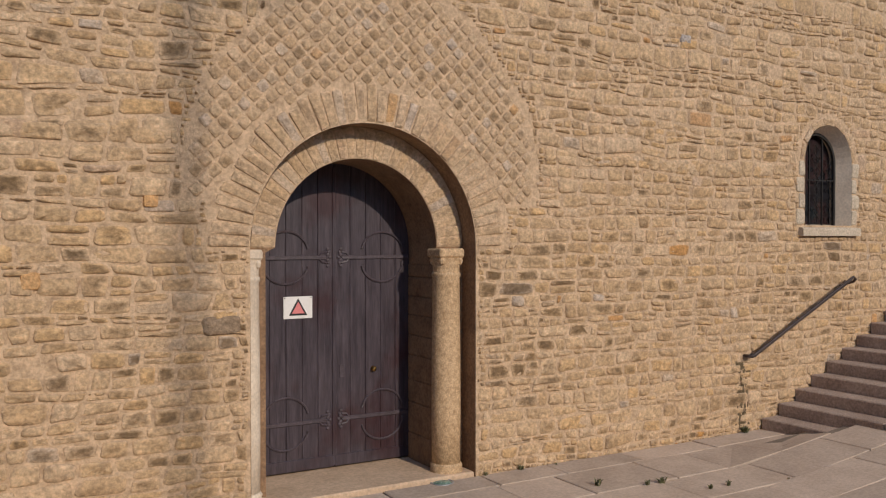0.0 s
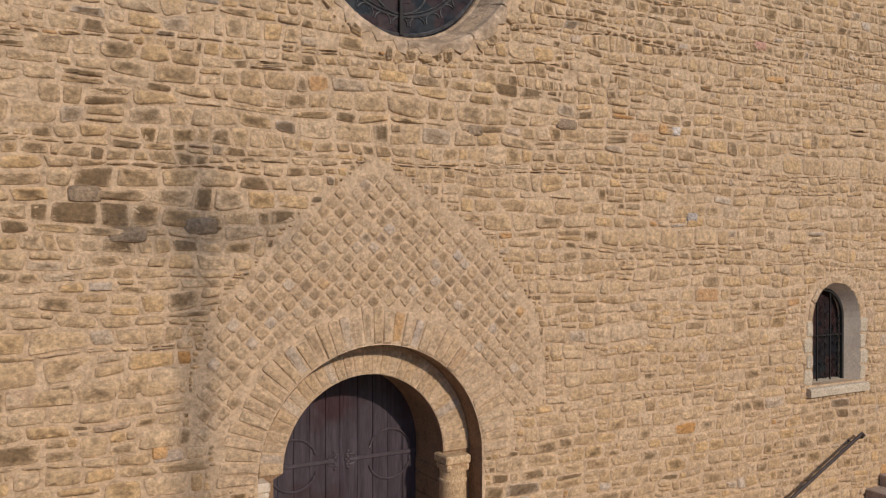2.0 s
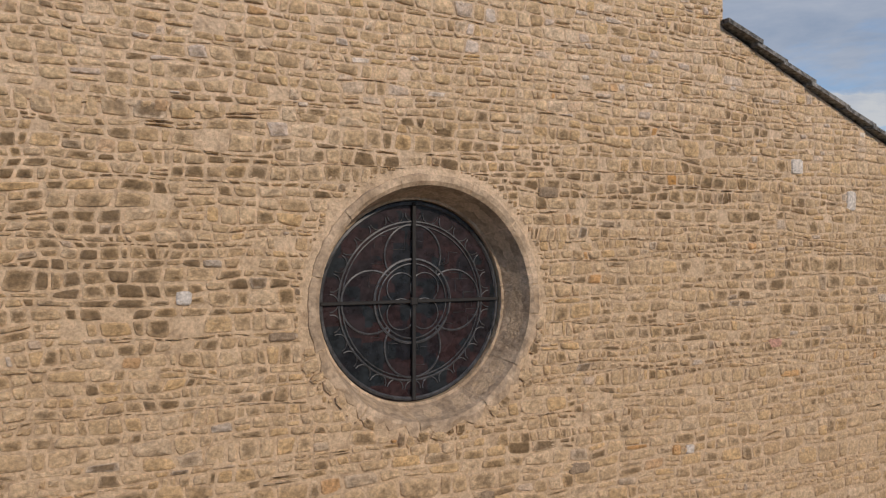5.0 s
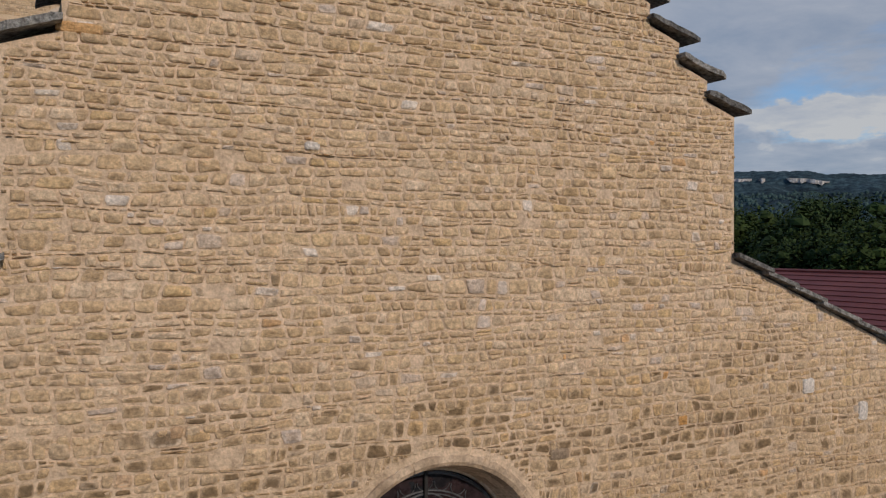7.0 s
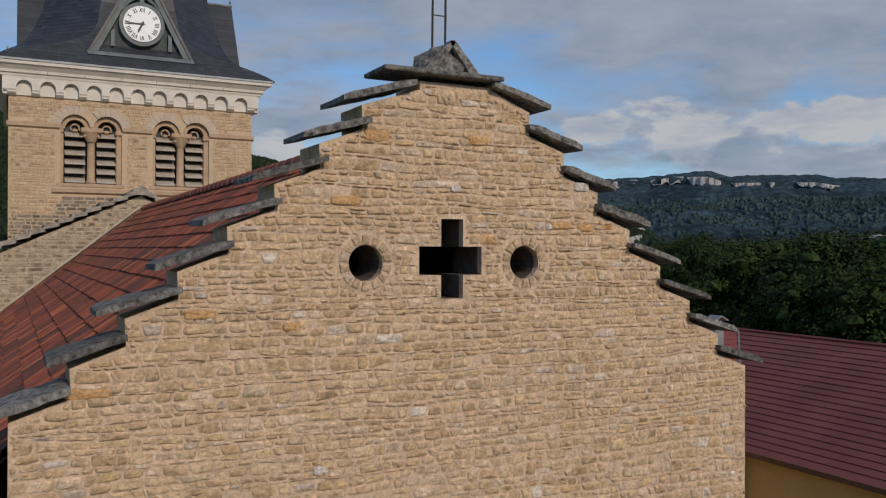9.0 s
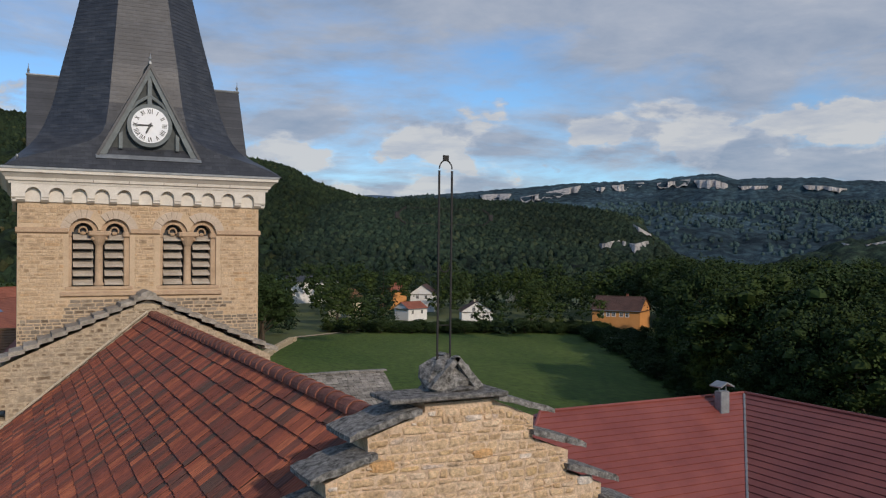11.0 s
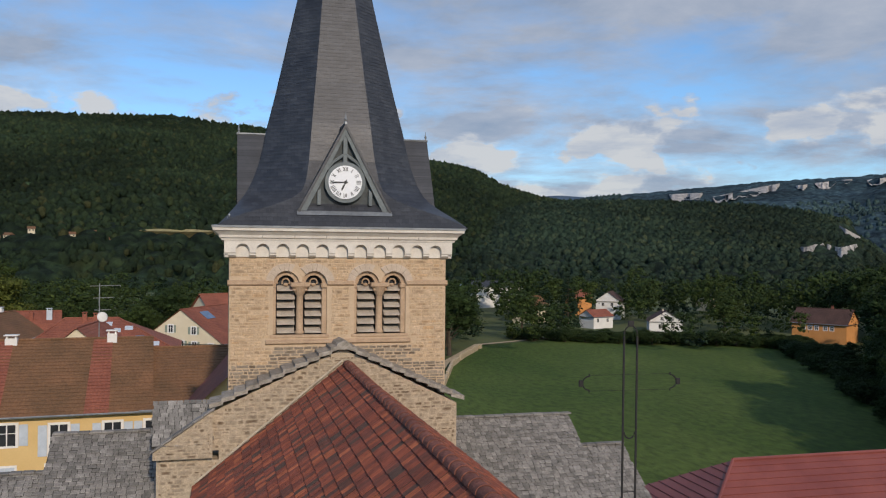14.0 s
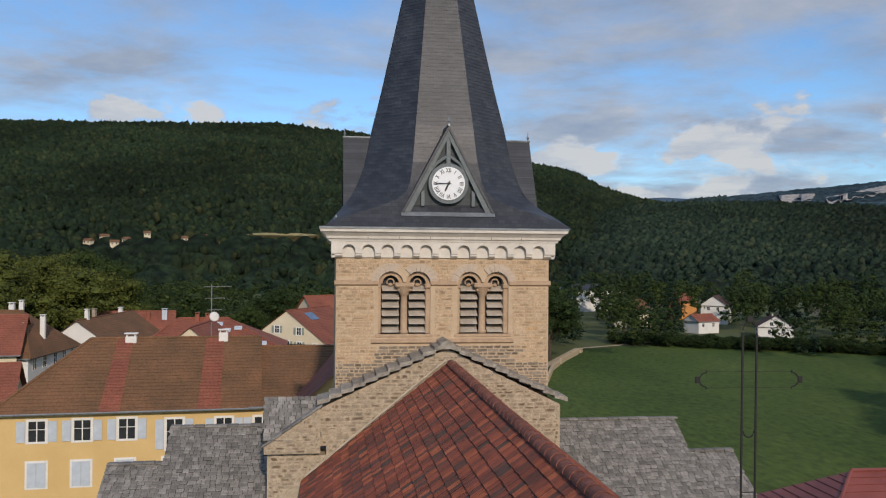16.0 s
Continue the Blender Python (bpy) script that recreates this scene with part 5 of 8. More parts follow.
sign = thing("warning_sign", "white warning plate with a faded red triangle on the door", "sign", at=(-0.66, D_Y - 0.004, 1.86))
part("plate", Geo().box(-0.165, 0.165, -0.008, 0.0, -0.12, 0.12, 0.002), m_sign, sign)
tri = lambda s, dz=0.0: [(-0.105 * s, -0.085 * s + dz), (0.105 * s, -0.085 * s + dz), (0.0, 0.1 * s + dz)]
part("triangle_border", Geo().prism(tri(1.0), -0.012, -0.007), m_black, sign)
part("triangle", Geo().prism(tri(0.68, -0.006), -0.015, -0.011), m_pink, sign)
part("caption_bar", Geo().box(-0.055, 0.055, -0.0155, -0.0145, -0.078, -0.066), m_black, sign)
for i, x in enumerate((-0.15, 0.15)):
    part("screw", Geo().box(x - 0.006, x + 0.006, -0.012, -0.007, 0.098, 0.11, 0.002), m_black, sign)
threshold = setting("threshold", Geo().box(-1.47, 1.04, 0.02, 1.0, -0.2, 0.055, 0.015), m_thresh, "worn stone threshold of the portal", "threshold")


# ---- forecourt: ground, paving, steps, rail ----
def ground_z(x, y):
    t = min(1.0, max(0.0, (y - 8) / 20))
    z = -0.08 - 0.92 * t * t * (3 - 2 * t)
    far = math.hypot(x, y)
    return z - 0.0 * far


g = Geo()
radii = [0, 4, 8, 14, 22, 34, 50, 75, 110, 160, 230, 330, 500, 800, 1300, 2200, 4600]
for r in radii[1:]:
    g.v.extend([(r * math.cos(math.tau * i / 72), r * math.sin(math.tau * i / 72), ground_z(r * math.cos(math.tau * i / 72), r * math.sin(math.tau * i / 72))) for i in range(72)])
g.v.append((0, 0, ground_z(0, 0)))
for k in range(len(radii) - 2):
    for i in range(72):
        j = (i + 1) % 72
        g.f.append((k * 72 + i, k * 72 + j, (k + 1) * 72 + j, (k + 1) * 72 + i))
g.f.extend([(len(g.v) - 1, i, (i + 1) % 72) for i in range(72)])
setting("ground", g, m_earth, "rough grassy ground of the village", "ground", True)


def ramp_z(x, y):
    """The forecourt lifts gently towards the steps, away from the wall."""
    a = min(1.0, max(0.0, (-y - 0.35) / 0.8))
    return a * 0.115 * max(0.0, x - 3.9)


rng = random.Random(11)
pavement = setting("pavement", Geo().add([(x, y, ramp_z(x, y) - 0.035) for y in (0.6, -0.35, -0.6, -0.9, -1.2, -3, -8, -22) for x in (-14, 3.9, 9, 14)],
                   [(r * 4 + c, r * 4 + c + 1, (r + 1) * 4 + c + 1, (r + 1) * 4 + c) for r in range(7) for c in range(3)]), m_joint, "stone-paved church forecourt with weeds in the joints", "pavement")
y = 0.0
slabs = []
first = True
while y > -7.2:
    d = 0.42 if first else rng.uniform(0.5, 0.85)
    x = -4.5 + rng.uniform(-0.8, 0)
    while x < 9.5:
        w = rng.uniform(0.75, 1.5)
        slabs.append((x, x + w, y - d, y))
        x += w
    y -= d
    first = False
for x0, x1, y0, y1 in slabs:
    a = 0.008
    corners = [(x0 + a, y0 + a), (x1 - a, y0 + a), (x1 - a, y1 - a), (x0 + a, y1 - a)]
    lift = rng.uniform(-0.006, 0.004)
    if x0 > 5.2 and y1 > -0.9:
        continue
    top = [(p + rng.uniform(-0.005, 0.005), q + rng.uniform(-0.005, 0.005), ramp_z(p, q) + lift) for p, q in corners]
    cx, cy = (x0 + x1) / 2, (y0 + y1) / 2
    ins = [(p + (cx - p) * 0.02, q + (cy - q) * 0.02, z + 0.008) for p, q, z in top]
    low = [(p, q, z - 0.06) for p, q, z in top]
    part("paving_slab", Geo().add(low + top + ins, [(8, 9, 10, 11)] + [(4 + i, 4 + (i + 1) % 4, 8 + (i + 1) % 4, 8 + i) for i in range(4)] + [(i, (i + 1) % 4, 4 + (i + 1) % 4, 4 + i) for i in range(4)]), m_pave, pavement)
part("paving_slab", Geo().add([(x, y, -0.03 + h) for h in (-0.05, 0.03) for x, y in ((5.2, 0), (5.2, -0.95), (6.6, -0.95), (6.6, 0))], [(4, 5, 6, 7), (0, 1, 5, 4), (1, 2, 6, 5)]), m_pave, pavement)

steps = thing("stairs", "flight of worn brown stone steps along the wall", "stairs", kind="structure")
for k in range(11):
    x = 5.65 + 0.345 * k
    y = 0.0
    while y > -4.6:
        l = rng.uniform(1.3, 2.1)
        part("step", Geo().box(x, x + 0.42, max(y - l, -4.8) + 0.003, y - 0.004, 0.17 * k - 0.25 if k else -0.3, 0.165 + 0.169 * k, 0.014), m_step, steps)
        y -= l

rail = thing("handrail", "dark metal handrail fixed to the stone wall", "handrail")
p0, p1 = Vector((5.32, -0.13, 1.04)), Vector((7.47, -0.13, 2.05))
d = (p1 - p0).normalized()
u = d.cross(Vector((0, 1, 0))).normalized()
pts = [p0 + Vector((-0.02, 0.12, 0)), p0 + Vector((-0.02, 0.04, 0)), p0, p0 + d * 0.1, p1 - d * 0.08, p1, p1 + Vector((0.05, 0.0, -0.03)), p1 + Vector((0.06, 0.04, -0.07)), p1 + Vector((0.04, 0.12, -0.09))]
part("rail", Geo().tube(pts, 0.022, 8), m_rail, rail, smooth=True)
part("lower_bar", Geo().tube([p0 + d * 0.05 - Vector((0, 0, 0.03)), p1 - d * 0.05 - Vector((0, 0, 0.03))], 0.008, 6), m_rail, rail)
for t in (0.06, 0.5, 0.94):
    q = p0.lerp(p1, t)
    part("bracket", Geo().tube([q, q + Vector((0, 0.05, -0.06)), q + Vector((0, 0.135, -0.06))], 0.012, 6), m_rail, rail)

lamp = thing("ground_light", "round glass uplight set flush in the paving", "light", at=(0.60, -0.02, 0.004))
part("rim", Geo().lathe([(0.13, -0.03), (0.13, 0.008), (0.122, 0.014), (0.108, 0.012), (0.105, 0.006)], 0, 0, 24), m_zinc, lamp, smooth=True)
part("lens", Geo().lathe([(0.105, 0.004), (0.09, 0.012), (0.05, 0.017), (0.004, 0.018)], 0, 0, 24), m_bulb, lamp, smooth=True)


def weed(x, y, z, s, n, name="weed"):
    g = Geo()
    for i in range(n):
        a, l = rng.uniform(0, math.tau), s * rng.uniform(0.5, 1.2)
        dx, dy = math.cos(a), math.sin(a)
        lean, w = rng.uniform(0.2, 0.8), s * 0.10
        b = (rng.uniform(-0.3, 0.3) * s, rng.uniform(-0.2, 0.2) * s)
        pts = [(b[0], b[1], 0), (b[0] + dx * l * lean * 0.5, b[1] + dy * l * lean * 0.5, l * 0.6), (b[0] + dx * l * lean, b[1] + dy * l * lean, l * (0.95 - 0.4 * lean))]
        g.add([(pts[0][0] - dy * w * 0.4, pts[0][1] + dx * w * 0.4, 0), (pts[0][0] + dy * w * 0.4, pts[0][1] - dx * w * 0.4, 0), (pts[1][0] + dy * w, pts[1][1] - dx * w, pts[1][2]),
               (pts[1][0] - dy * w, pts[1][1] + dx * w, pts[1][2]), pts[2]], [(0, 1, 2, 3), (3, 2, 4)])
    ob = new(name, g.mesh(name, m_weed))
    ob.location = (x, y, z)
    return tagged(ob, "small green weed growing from a paving joint", "plant", "weeds in the joints")


for x, y, s, n in ((2.42, -1.2, 0.10, 26), (2.6, -1.22, 0.13, 26), (1.95, -0.95, 0.16, 14), (2.9, -1.62, 0.09, 24), (3.15, -1.64, 0.10, 20), (1.15, -0.04, 0.09, 16), (1.62, -0.04, 0.12, 22),
                   (5.28, -0.05, 0.16, 40), (2.25, -1.9, 0.08, 18), (2.1, -0.06, 0.05, 12), (3.9, -1.8, 0.06, 14)):
    weed(x, y, ramp_z(x, y) + 0.002, s * 0.7, n)
# moss and damp under the handrail's foot
g = Geo()
for k in range(90):
    blob(rng, g, 5.28 + rng.gauss(0, 0.05), 0.004, rng.uniform(0.03, 0.95), rng.uniform(0.012, 0.03), 0.006, rng.uniform(0.015, 0.045), 6, 4, 0.4)
part("moss", g, mottled("wall_moss", (0.09, 0.065, 0.035), (0.20, 0.145, 0.08), 6, 40, 0.95, 0.5, 0.01), wall_west, "dark moss streak below the rail", kind="stuff")

# wayside cross on the far side of the forecourt, whose shade falls on the front
cross = thing("wayside_cross", "tall dark timber cross on the forecourt", "cross", at=(-0.20, -18.6, -0.08))
part("plinth", Geo().box(-0.7, 0.7, -0.7, 0.7, 0, 0.9, 0.05), m_dress, cross)
part("post", Geo().box(-0.08, 0.08, -0.08, 0.08, 0.9, 15.17, 0.02), m_bark, cross)
part("arm", Geo().box(-0.80, 0.98, -0.06, 0.06, 14.27, 14.39, 0.02), m_bark, cross)

# plain walls added out of view round the square, to cut skylight on the front
for nm, b in (("wall_square_north", (-15.0, -14.4, -34.0, 1.5)), ("wall_square_south", (19.0, 19.6, -34.0, -3.0)), ("wall_square_west", (-15.0, 19.6, -34.6, -34.0))):
    setting(nm, Geo().box(*b, -0.5, 9.2), m_gablestone, "unseen plain wall added to cut skylight on the church front", "wall")

# ---- iron cross on the gable ----
icross = thing("iron_cross", "thin openwork wrought iron cross on the gable's top", "cross")
icross.matrix_world = pose(0.22, 0.30, 16.79, 0, 0.4, 0)
g = Geo()
blob(rng, g, 0.02, 0, 0.05, 0.30, 0.26, 0.22, 12, 6, 0.16)
part("base_stone", g, m_slab, icross, "rough lichen-covered foot stone")
part("foot_slab", Geo().prism([(-0.28, -0.02), (0.02, 0.30), (0.08, 0.29), (-0.18, -0.05)], -0.26, -0.16), m_slab, icross)
part("foot_slab", Geo().prism([(0.36, -0.02), (0.06, 0.31), (0.0, 0.29), (0.26, -0.05)], -0.26, -0.16), m_slab, icross)
part("foot_slab", Geo().prism([(0.36, -0.02), (0.06, 0.31), (0.0, 0.29), (0.26, -0.05)], 0.0, 0.2), m_slab, icross)
W, TOPZ = 0.078, 2.31
for x in (-W, W):
    part("upright", Geo().box(x - 0.009, x + 0.009, -0.009, 0.009, 0.1, TOPZ), m_iron, icross)
ARM = 1.81
ra, rb = -0.12, 0.12


def bar(a, b, r=0.010, name="bar"):
    part(name, Geo().tube([a, b], r, 6), m_iron, icross)


for dz in (-0.085, 0.085):
    bar((-0.48, 0, ARM + dz), (0.48, 0, ARM + dz), 0.0022, "crossbar")
for s in (-1, 1):
    pts = [(s * 0.48, 0, ARM + 0.10), (s * 0.48, 0, ARM + 0.075)] + [(s * (0.48 + 0.075 * math.sin(radians(a))), 0, ARM + 0.075 * math.cos(radians(a))) for a in range(0, 181, 20)] + [(s * 0.48, 0, ARM - 0.10)]
    part("end_scroll", Geo().tube(pts, 0.008, 6), m_iron, icross)
    part("end_tab", Geo().box(min(s * 0.555, s * 0.60), max(s * 0.555, s * 0.60), -0.01, 0.01, ARM - 0.035, ARM + 0.035, 0.004), m_iron, icross)
pts = [(W * math.cos(radians(a)), 0, TOPZ + 0.02 + W * 1.2 * math.sin(radians(a))) for a in range(180, -1, -20)]
part("end_scroll", Geo().tube(pts, 0.008, 6), m_iron, icross)
part("end_tab", Geo().box(-0.035, 0.035, -0.01, 0.01, TOPZ + 0.11, TOPZ + 0.17, 0.004), m_iron, icross)
pts = [(0.06 * math.cos(radians(a)), 0, 1.27 + 0.07 * math.sin(radians(a))) for a in range(180, 361, 20)]
part("inner_scroll", Geo().tube(pts, 0.008, 6), m_iron, icross)
bar((-W, 0, 0.62), (W, 0, 0.62), 0.006, "tie")

# ---- nave roof ----
RIDGE_X, RIDGE_Z, EAVE_X, EAVE_Z = 0.0, 16.17, 4.93, 12.25
slope_l = math.hypot(EAVE_X, RIDGE_Z - EAVE_Z)
nave = setting("nave_roof", Geo().add([(RIDGE_X, 0.6, RIDGE_Z - 0.05), (RIDGE_X, 21.25, RIDGE_Z - 0.05), (-EAVE_X, 21.25, EAVE_Z - 0.05), (-EAVE_X, 0.6, EAVE_Z - 0.05), (EAVE_X, 21.25, EAVE_Z - 0.05), (EAVE_X, 0.6, EAVE_Z - 0.05)],
               [(0, 1, 2, 3), (0, 5, 4, 1)]), m_bark, "steep nave roof of weathered red clay tiles", "roof")
TW, TL = 0.235, 0.335
rows, cols = int(slope_l / TL), int(20.5 / TW)
sx, sz = -EAVE_X / slope_l, (EAVE_Z - RIDGE_Z) / slope_l
nx, nz = sz, -sx          # outward normal of the left slope (up and to the left)
nx, nz = (-abs(nx), abs(nz))
prof = [(0.0, 0.004), (0.018, 0.020), (0.045, 0.022), (0.062, 0.004), (0.085, 0.0), (0.10, 0.013), (0.125, 0.014), (0.14, 0.0), (0.17, 0.002), (0.188, 0.014), (0.21, 0.012), (0.232, 0.0)]


def tile_at(g, s0, y0, lift, sgn=1):
    """One interlocking tile: its roll along one side, its lower end proud of the row below."""
    vs = []
    for s, h in ((s0 - 0.03, 0.002), (s0 + TL, 0.032)):
        for y, dz in prof:
            q = h + dz + lift
            vs.append((sgn * (sx * s + nx * q), y0 + y, RIDGE_Z + sz * s + nz * q))
    for y, dz in prof:
        vs.append((sgn * (sx * (s0 + TL) + nx * lift), y0 + y, RIDGE_Z + sz * (s0 + TL) + nz * lift))
    n = len(prof)
    g.add(vs, [(i, i + 1, n + i + 1, n + i) for i in range(n - 1)] + [(n + i, n + i + 1, 2 * n + i + 1, 2 * n + i) for i in range(n - 1)])


rest = Geo()
count = 0
for c in range(cols):
    for r in range(rows + 1):
        s0 = 0.06 + r * TL
        y0 = 0.66 + c * TW
        if s0 + TL > slope_l + 0.2 or y0 > 20.95:
            continue
        lift = rng.uniform(-0.004, 0.010)
        s0 += rng.uniform(-0.008, 0.010)
        if count < 300 and 1.5 < y0 < 5.6:
            g = Geo()
            tile_at(g, s0, y0, lift)
            part("tile", g, m_tile, nave)
            count += 1
        else:
            tile_at(rest, s0, y0, lift)
        tile_at(rest, s0, y0, lift, -1)
part("tiles", rest, m_tile_s, nave, kind="stuff")
y = 0.64
while y < 20.8:
    g = Geo()
    l = 0.42
    ring0 = [(RIDGE_X + 0.17 * math.cos(radians(a)), y, RIDGE_Z - 0.02 + 0.143 * math.sin(radians(a))) for a in range(-10, 191, 20)]
    ring1 = [(RIDGE_X + 0.15 * math.cos(radians(a)), y + l + 0.04, RIDGE_Z - 0.035 + 0.135 * math.sin(radians(a))) for a in range(-10, 191, 20)]
    ring2 = [(RIDGE_X + 0.15 * math.cos(radians(a)), y, RIDGE_Z - 0.02 + 0.13 * math.sin(radians(a))) for a in range(-10, 191, 20)]
    n = len(ring0)
    g.add(ring0 + ring1 + ring2, [(i, i + 1, n + i + 1, n + i) for i in range(n - 1)] + [(i, 2 * n + i, 2 * n + i + 1, i + 1) for i in range(n - 1)])
    part("ridge_tile", g, m_ridge, nave, smooth=False)
    y += l
part("flashing", Geo().tube([(-EAVE_X - 0.02, 21.08, EAVE_Z + 0.07), (-0.12, 21.08, RIDGE_Z + 0.07)], 0.04, 6), m_dress, nave, "pale mortar fillet against the wall")
setting("nave_wall", Geo().box(-4.75, 4.75, 1.3, 21.2, -1.2, 12.25), m_gablestone, "plain stone nave walls", "wall")
for s, nm in ((-1, "aisle_roof_north"), (1, "aisle_roof_south")):
    setting(nm, Geo().prism([(GX + s * 4.2, 11.45), (GX + s * 10.4, 8.98), (GX + s * 10.4, -1), (GX + s * 4.2, -1)], 0.63, 20.0), m_lauze_s, "stone-slated aisle beside the nave", "roof")

# ---- crossing gable in front of the tower ----
CY = 21.2
cg = [(-6.2, -1.2), (-6.2, 13.5), (-4.56, 13.5), (-4.54, 14.55), (-0.10, 16.62), (3.98, 14.62), (3.98, -1.2)]
crossing = setting("wall_crossing", plate(cg, [[(-4.42, 13.0), (-4.22, 13.0), (-4.22, 13.32), (-4.42, 13.32)]], CY + 0.01, CY + 1.14), m_gablestone, "weathered rubble gable wall in front of the tower", "wall")
rest = Geo()
rng = random.Random(21)


def cross_free(x, z):
    top = min(16.6 - 0.49 * (x + 0.1), 16.6 + 0.466 * (x + 0.1)) if x > -4.5 else 13.5
    roof = 16.25 - 0.795 * abs(x)
    return z < top - 0.03 and -6.18 < x < 3.96 and z > roof - 0.05 and not (-4.46 < x < -4.18 and 12.96 < z < 13.36)


for ring in courses(rng, -6.2, 4.0, 9.5, 16.7, cross_free, 0.09, 0.17, 0.16, 0.42, 0.02, 0.01):
    stone(rest, ring, CY - rng.uniform(0.0, 0.014), CY + 0.02, 0.012)
part("stones", rest, m_gablestone, crossing, kind="stuff")
for sgn, n, tx, tz in ((-1, 11, -4.5, 14.72), (1, 10, 4.14, 14.72)):
    for k in range(n):
        t0, t1 = k / n, (k + 1.12) / n
        xa, xb = -0.10 + (tx + 0.10) * t0, -0.10 + (tx + 0.10) * t1
        za, zb = 16.68 + (tz - 16.68) * t0, 16.68 + (tz - 16.68) * t1
        g = Geo().prism([(xa, za - 0.03), (xb, zb + 0.06), (xb, zb + 0.21), (xa, za + 0.10)], CY - 0.24 + rng.uniform(-0.03, 0.03), CY + 1.1)
        part("coping_slab", g, m_coping, crossing, "grey overlapping coping slab")
part("apex_stone", Geo().prism([(-0.42, 16.62), (0.22, 16.62), (0.12, 16.82), (-0.10, 16.93), (-0.32, 16.82)], CY - 0.26, CY + 1.1), m_coping, crossing)


# near-black underlay that gives the gaps between slates their shade by colour
m_gap_shade = mottled("slate_gap_shade", (0.022, 0.02, 0.018), (0.05, 0.046, 0.04), 3, 30, 0.95, 0.3, 0.01)


def slate_rows(parent, x0, x1, top, run, slope, budget, exposure=0.19):
    """Rows of thick stone slates on a slope that falls towards -y from top = (y, z)."""
    y, z = top
    ln = run * math.hypot(1, slope)
    cy, cz = -1 / math.hypot(1, slope), -slope / math.hypot(1, slope)
    joined, made, s = Geo(), 0, 0.0
    while s < ln:
        x = x0 + rng.uniform(-0.15, 0.05)
        while x < x1 - 0.05:
            w = rng.uniform(0.15, 0.32)
            xa, xb = max(x, x0 - 0.03) + 0.006, min(x + w, x1 + 0.04) - 0.006
            if xb - xa > 0.06:
                t, l = rng.uniform(0.022, 0.04), exposure * rng.uniform(1.1, 1.22)
                h0, h1 = 0.0, 0.065 + rng.uniform(0, 0.022)
                e = rng.uniform(-0.008, 0.01)
                vs = []
                for ss, hh in ((s - 0.03, h0), (s + l + e, h1)):
                    for xx in (xa + rng.uniform(0, 0.008), xb - rng.uniform(0, 0.008)):
                        for dt in (0, t):
                            vs.append((xx, y + cy * ss - cz * (hh + dt), z + cz * ss - cy * (hh + dt)))
                fs = [(1, 3, 7, 5), (4, 5, 7, 6), (0, 4, 5, 1), (2, 3, 7, 6)]
                if made < budget:
                    part("slate", Geo().add(vs, fs), m_lauze, parent)
                    made += 1
                else:
                    joined.add(vs, fs)
            x += w
        s += exposure
    if joined.v:
        part("slates", joined, m_lauze_s, parent, kind="stuff")


def transept(sgn, budget):
    nm = "transept_south" if sgn > 0 else "transept_north"
    t = thing(nm, "low transept with a grey stone-slate roof", "building", kind="structure")
    for a, b, ry, rz, bud in ((3.9, 10.2, 26.0, 13.1, budget), (10.2, 12.3, 25.0, 11.95, budget // 3)):
        xa, xb = (a, b) if sgn > 0 else (-b, -a)
        run = 6.2
        part("wall", Geo().prism([(ry - run + 0.3, -1.2), (ry - run + 0.3, rz - 0.62 * (run - 0.3) - 0.06), (ry, rz - 0.06), (ry + run, rz - 0.62 * run), (ry + run, -1.2)], xa + 0.12, xb - 0.12, lambda p, q, d: (d, p, q)), m_gablestone, t)
        roof = part("roof", Geo().prism([(ry - run, rz - 0.62 * run - 0.03), (ry, rz - 0.03), (ry + run, rz - 0.62 * run - 0.03), (ry + run, rz - 0.62 * run - 0.1), (ry, rz - 0.1), (ry - run, rz - 0.62 * run - 0.1)], xa, xb, lambda p, q, d: (d, p, q)), m_gap_shade, t)
        slate_rows(roof, xa, xb, (ry, rz), run, 0.62, bud)
        x = xa
        while x < xb - 0.2:
            part("ridge_slab", Geo().box(x + 0.01, x + 0.42, ry - 0.16, ry + 0.16, rz + 0.0, rz + 0.06 + rng.uniform(0, 0.02), 0.012), m_lauze, roof)
            x += 0.43
    return t


transept(1, 225)
transept(-1, 225)
# small slated shoulder beside the crossing gable
shoulder = setting("shoulder_roof", Geo().prism([(CY - 0.15, 13.60), (CY + 1.14, 14.74), (CY + 1.14, 14.6), (CY - 0.15, 13.48)], -6.35, -4.55, lambda p, q, d: (d, p, q)), m_gap_shade, "short stone-slated roof of a stair turret", "roof")
slate_rows(shoulder, -6.38, -4.42, (CY + 1.14, 14.78), 1.3, 0.88, 200, 0.17)

rake = plate([(-6.3, 13.12), (-6.3, 13.36), (-4.42, 14.66), (-4.42, 13.12)], [], CY - 0.22, CY - 0.02)
part("rake_wall", rake, m_gablestone, crossing)
rest = Geo()
for ring in courses(rng, -6.3, -4.4, 13.13, 14.7, lambda x, z: -6.28 < x < -4.44 and z < 13.34 + 0.69 * (x + 6.3), 0.08, 0.15, 0.14, 0.38, 0.016, 0.01):
    stone(rest, ring, CY - 0.235 - rng.uniform(0.0, 0.014), CY - 0.2, 0.012)
part("rake_stones", rest, m_gablestone, crossing, kind="stuff")
for k in range(6):
    t0, t1 = k / 6, (k + 1.1) / 6
    xa, xb, za, zb = -4.36 - 1.98 * t0, -4.36 - 1.98 * t1, 14.72 - 1.37 * t0, 14.72 - 1.37 * t1
    part("coping_slab", Geo().prism([(xa, za), (xb, zb + 0.03), (xb, zb + 0.10), (xa, za + 0.08)], CY - 0.30, CY + 0.06), m_lauze, crossing, "grey overlapping coping slab")

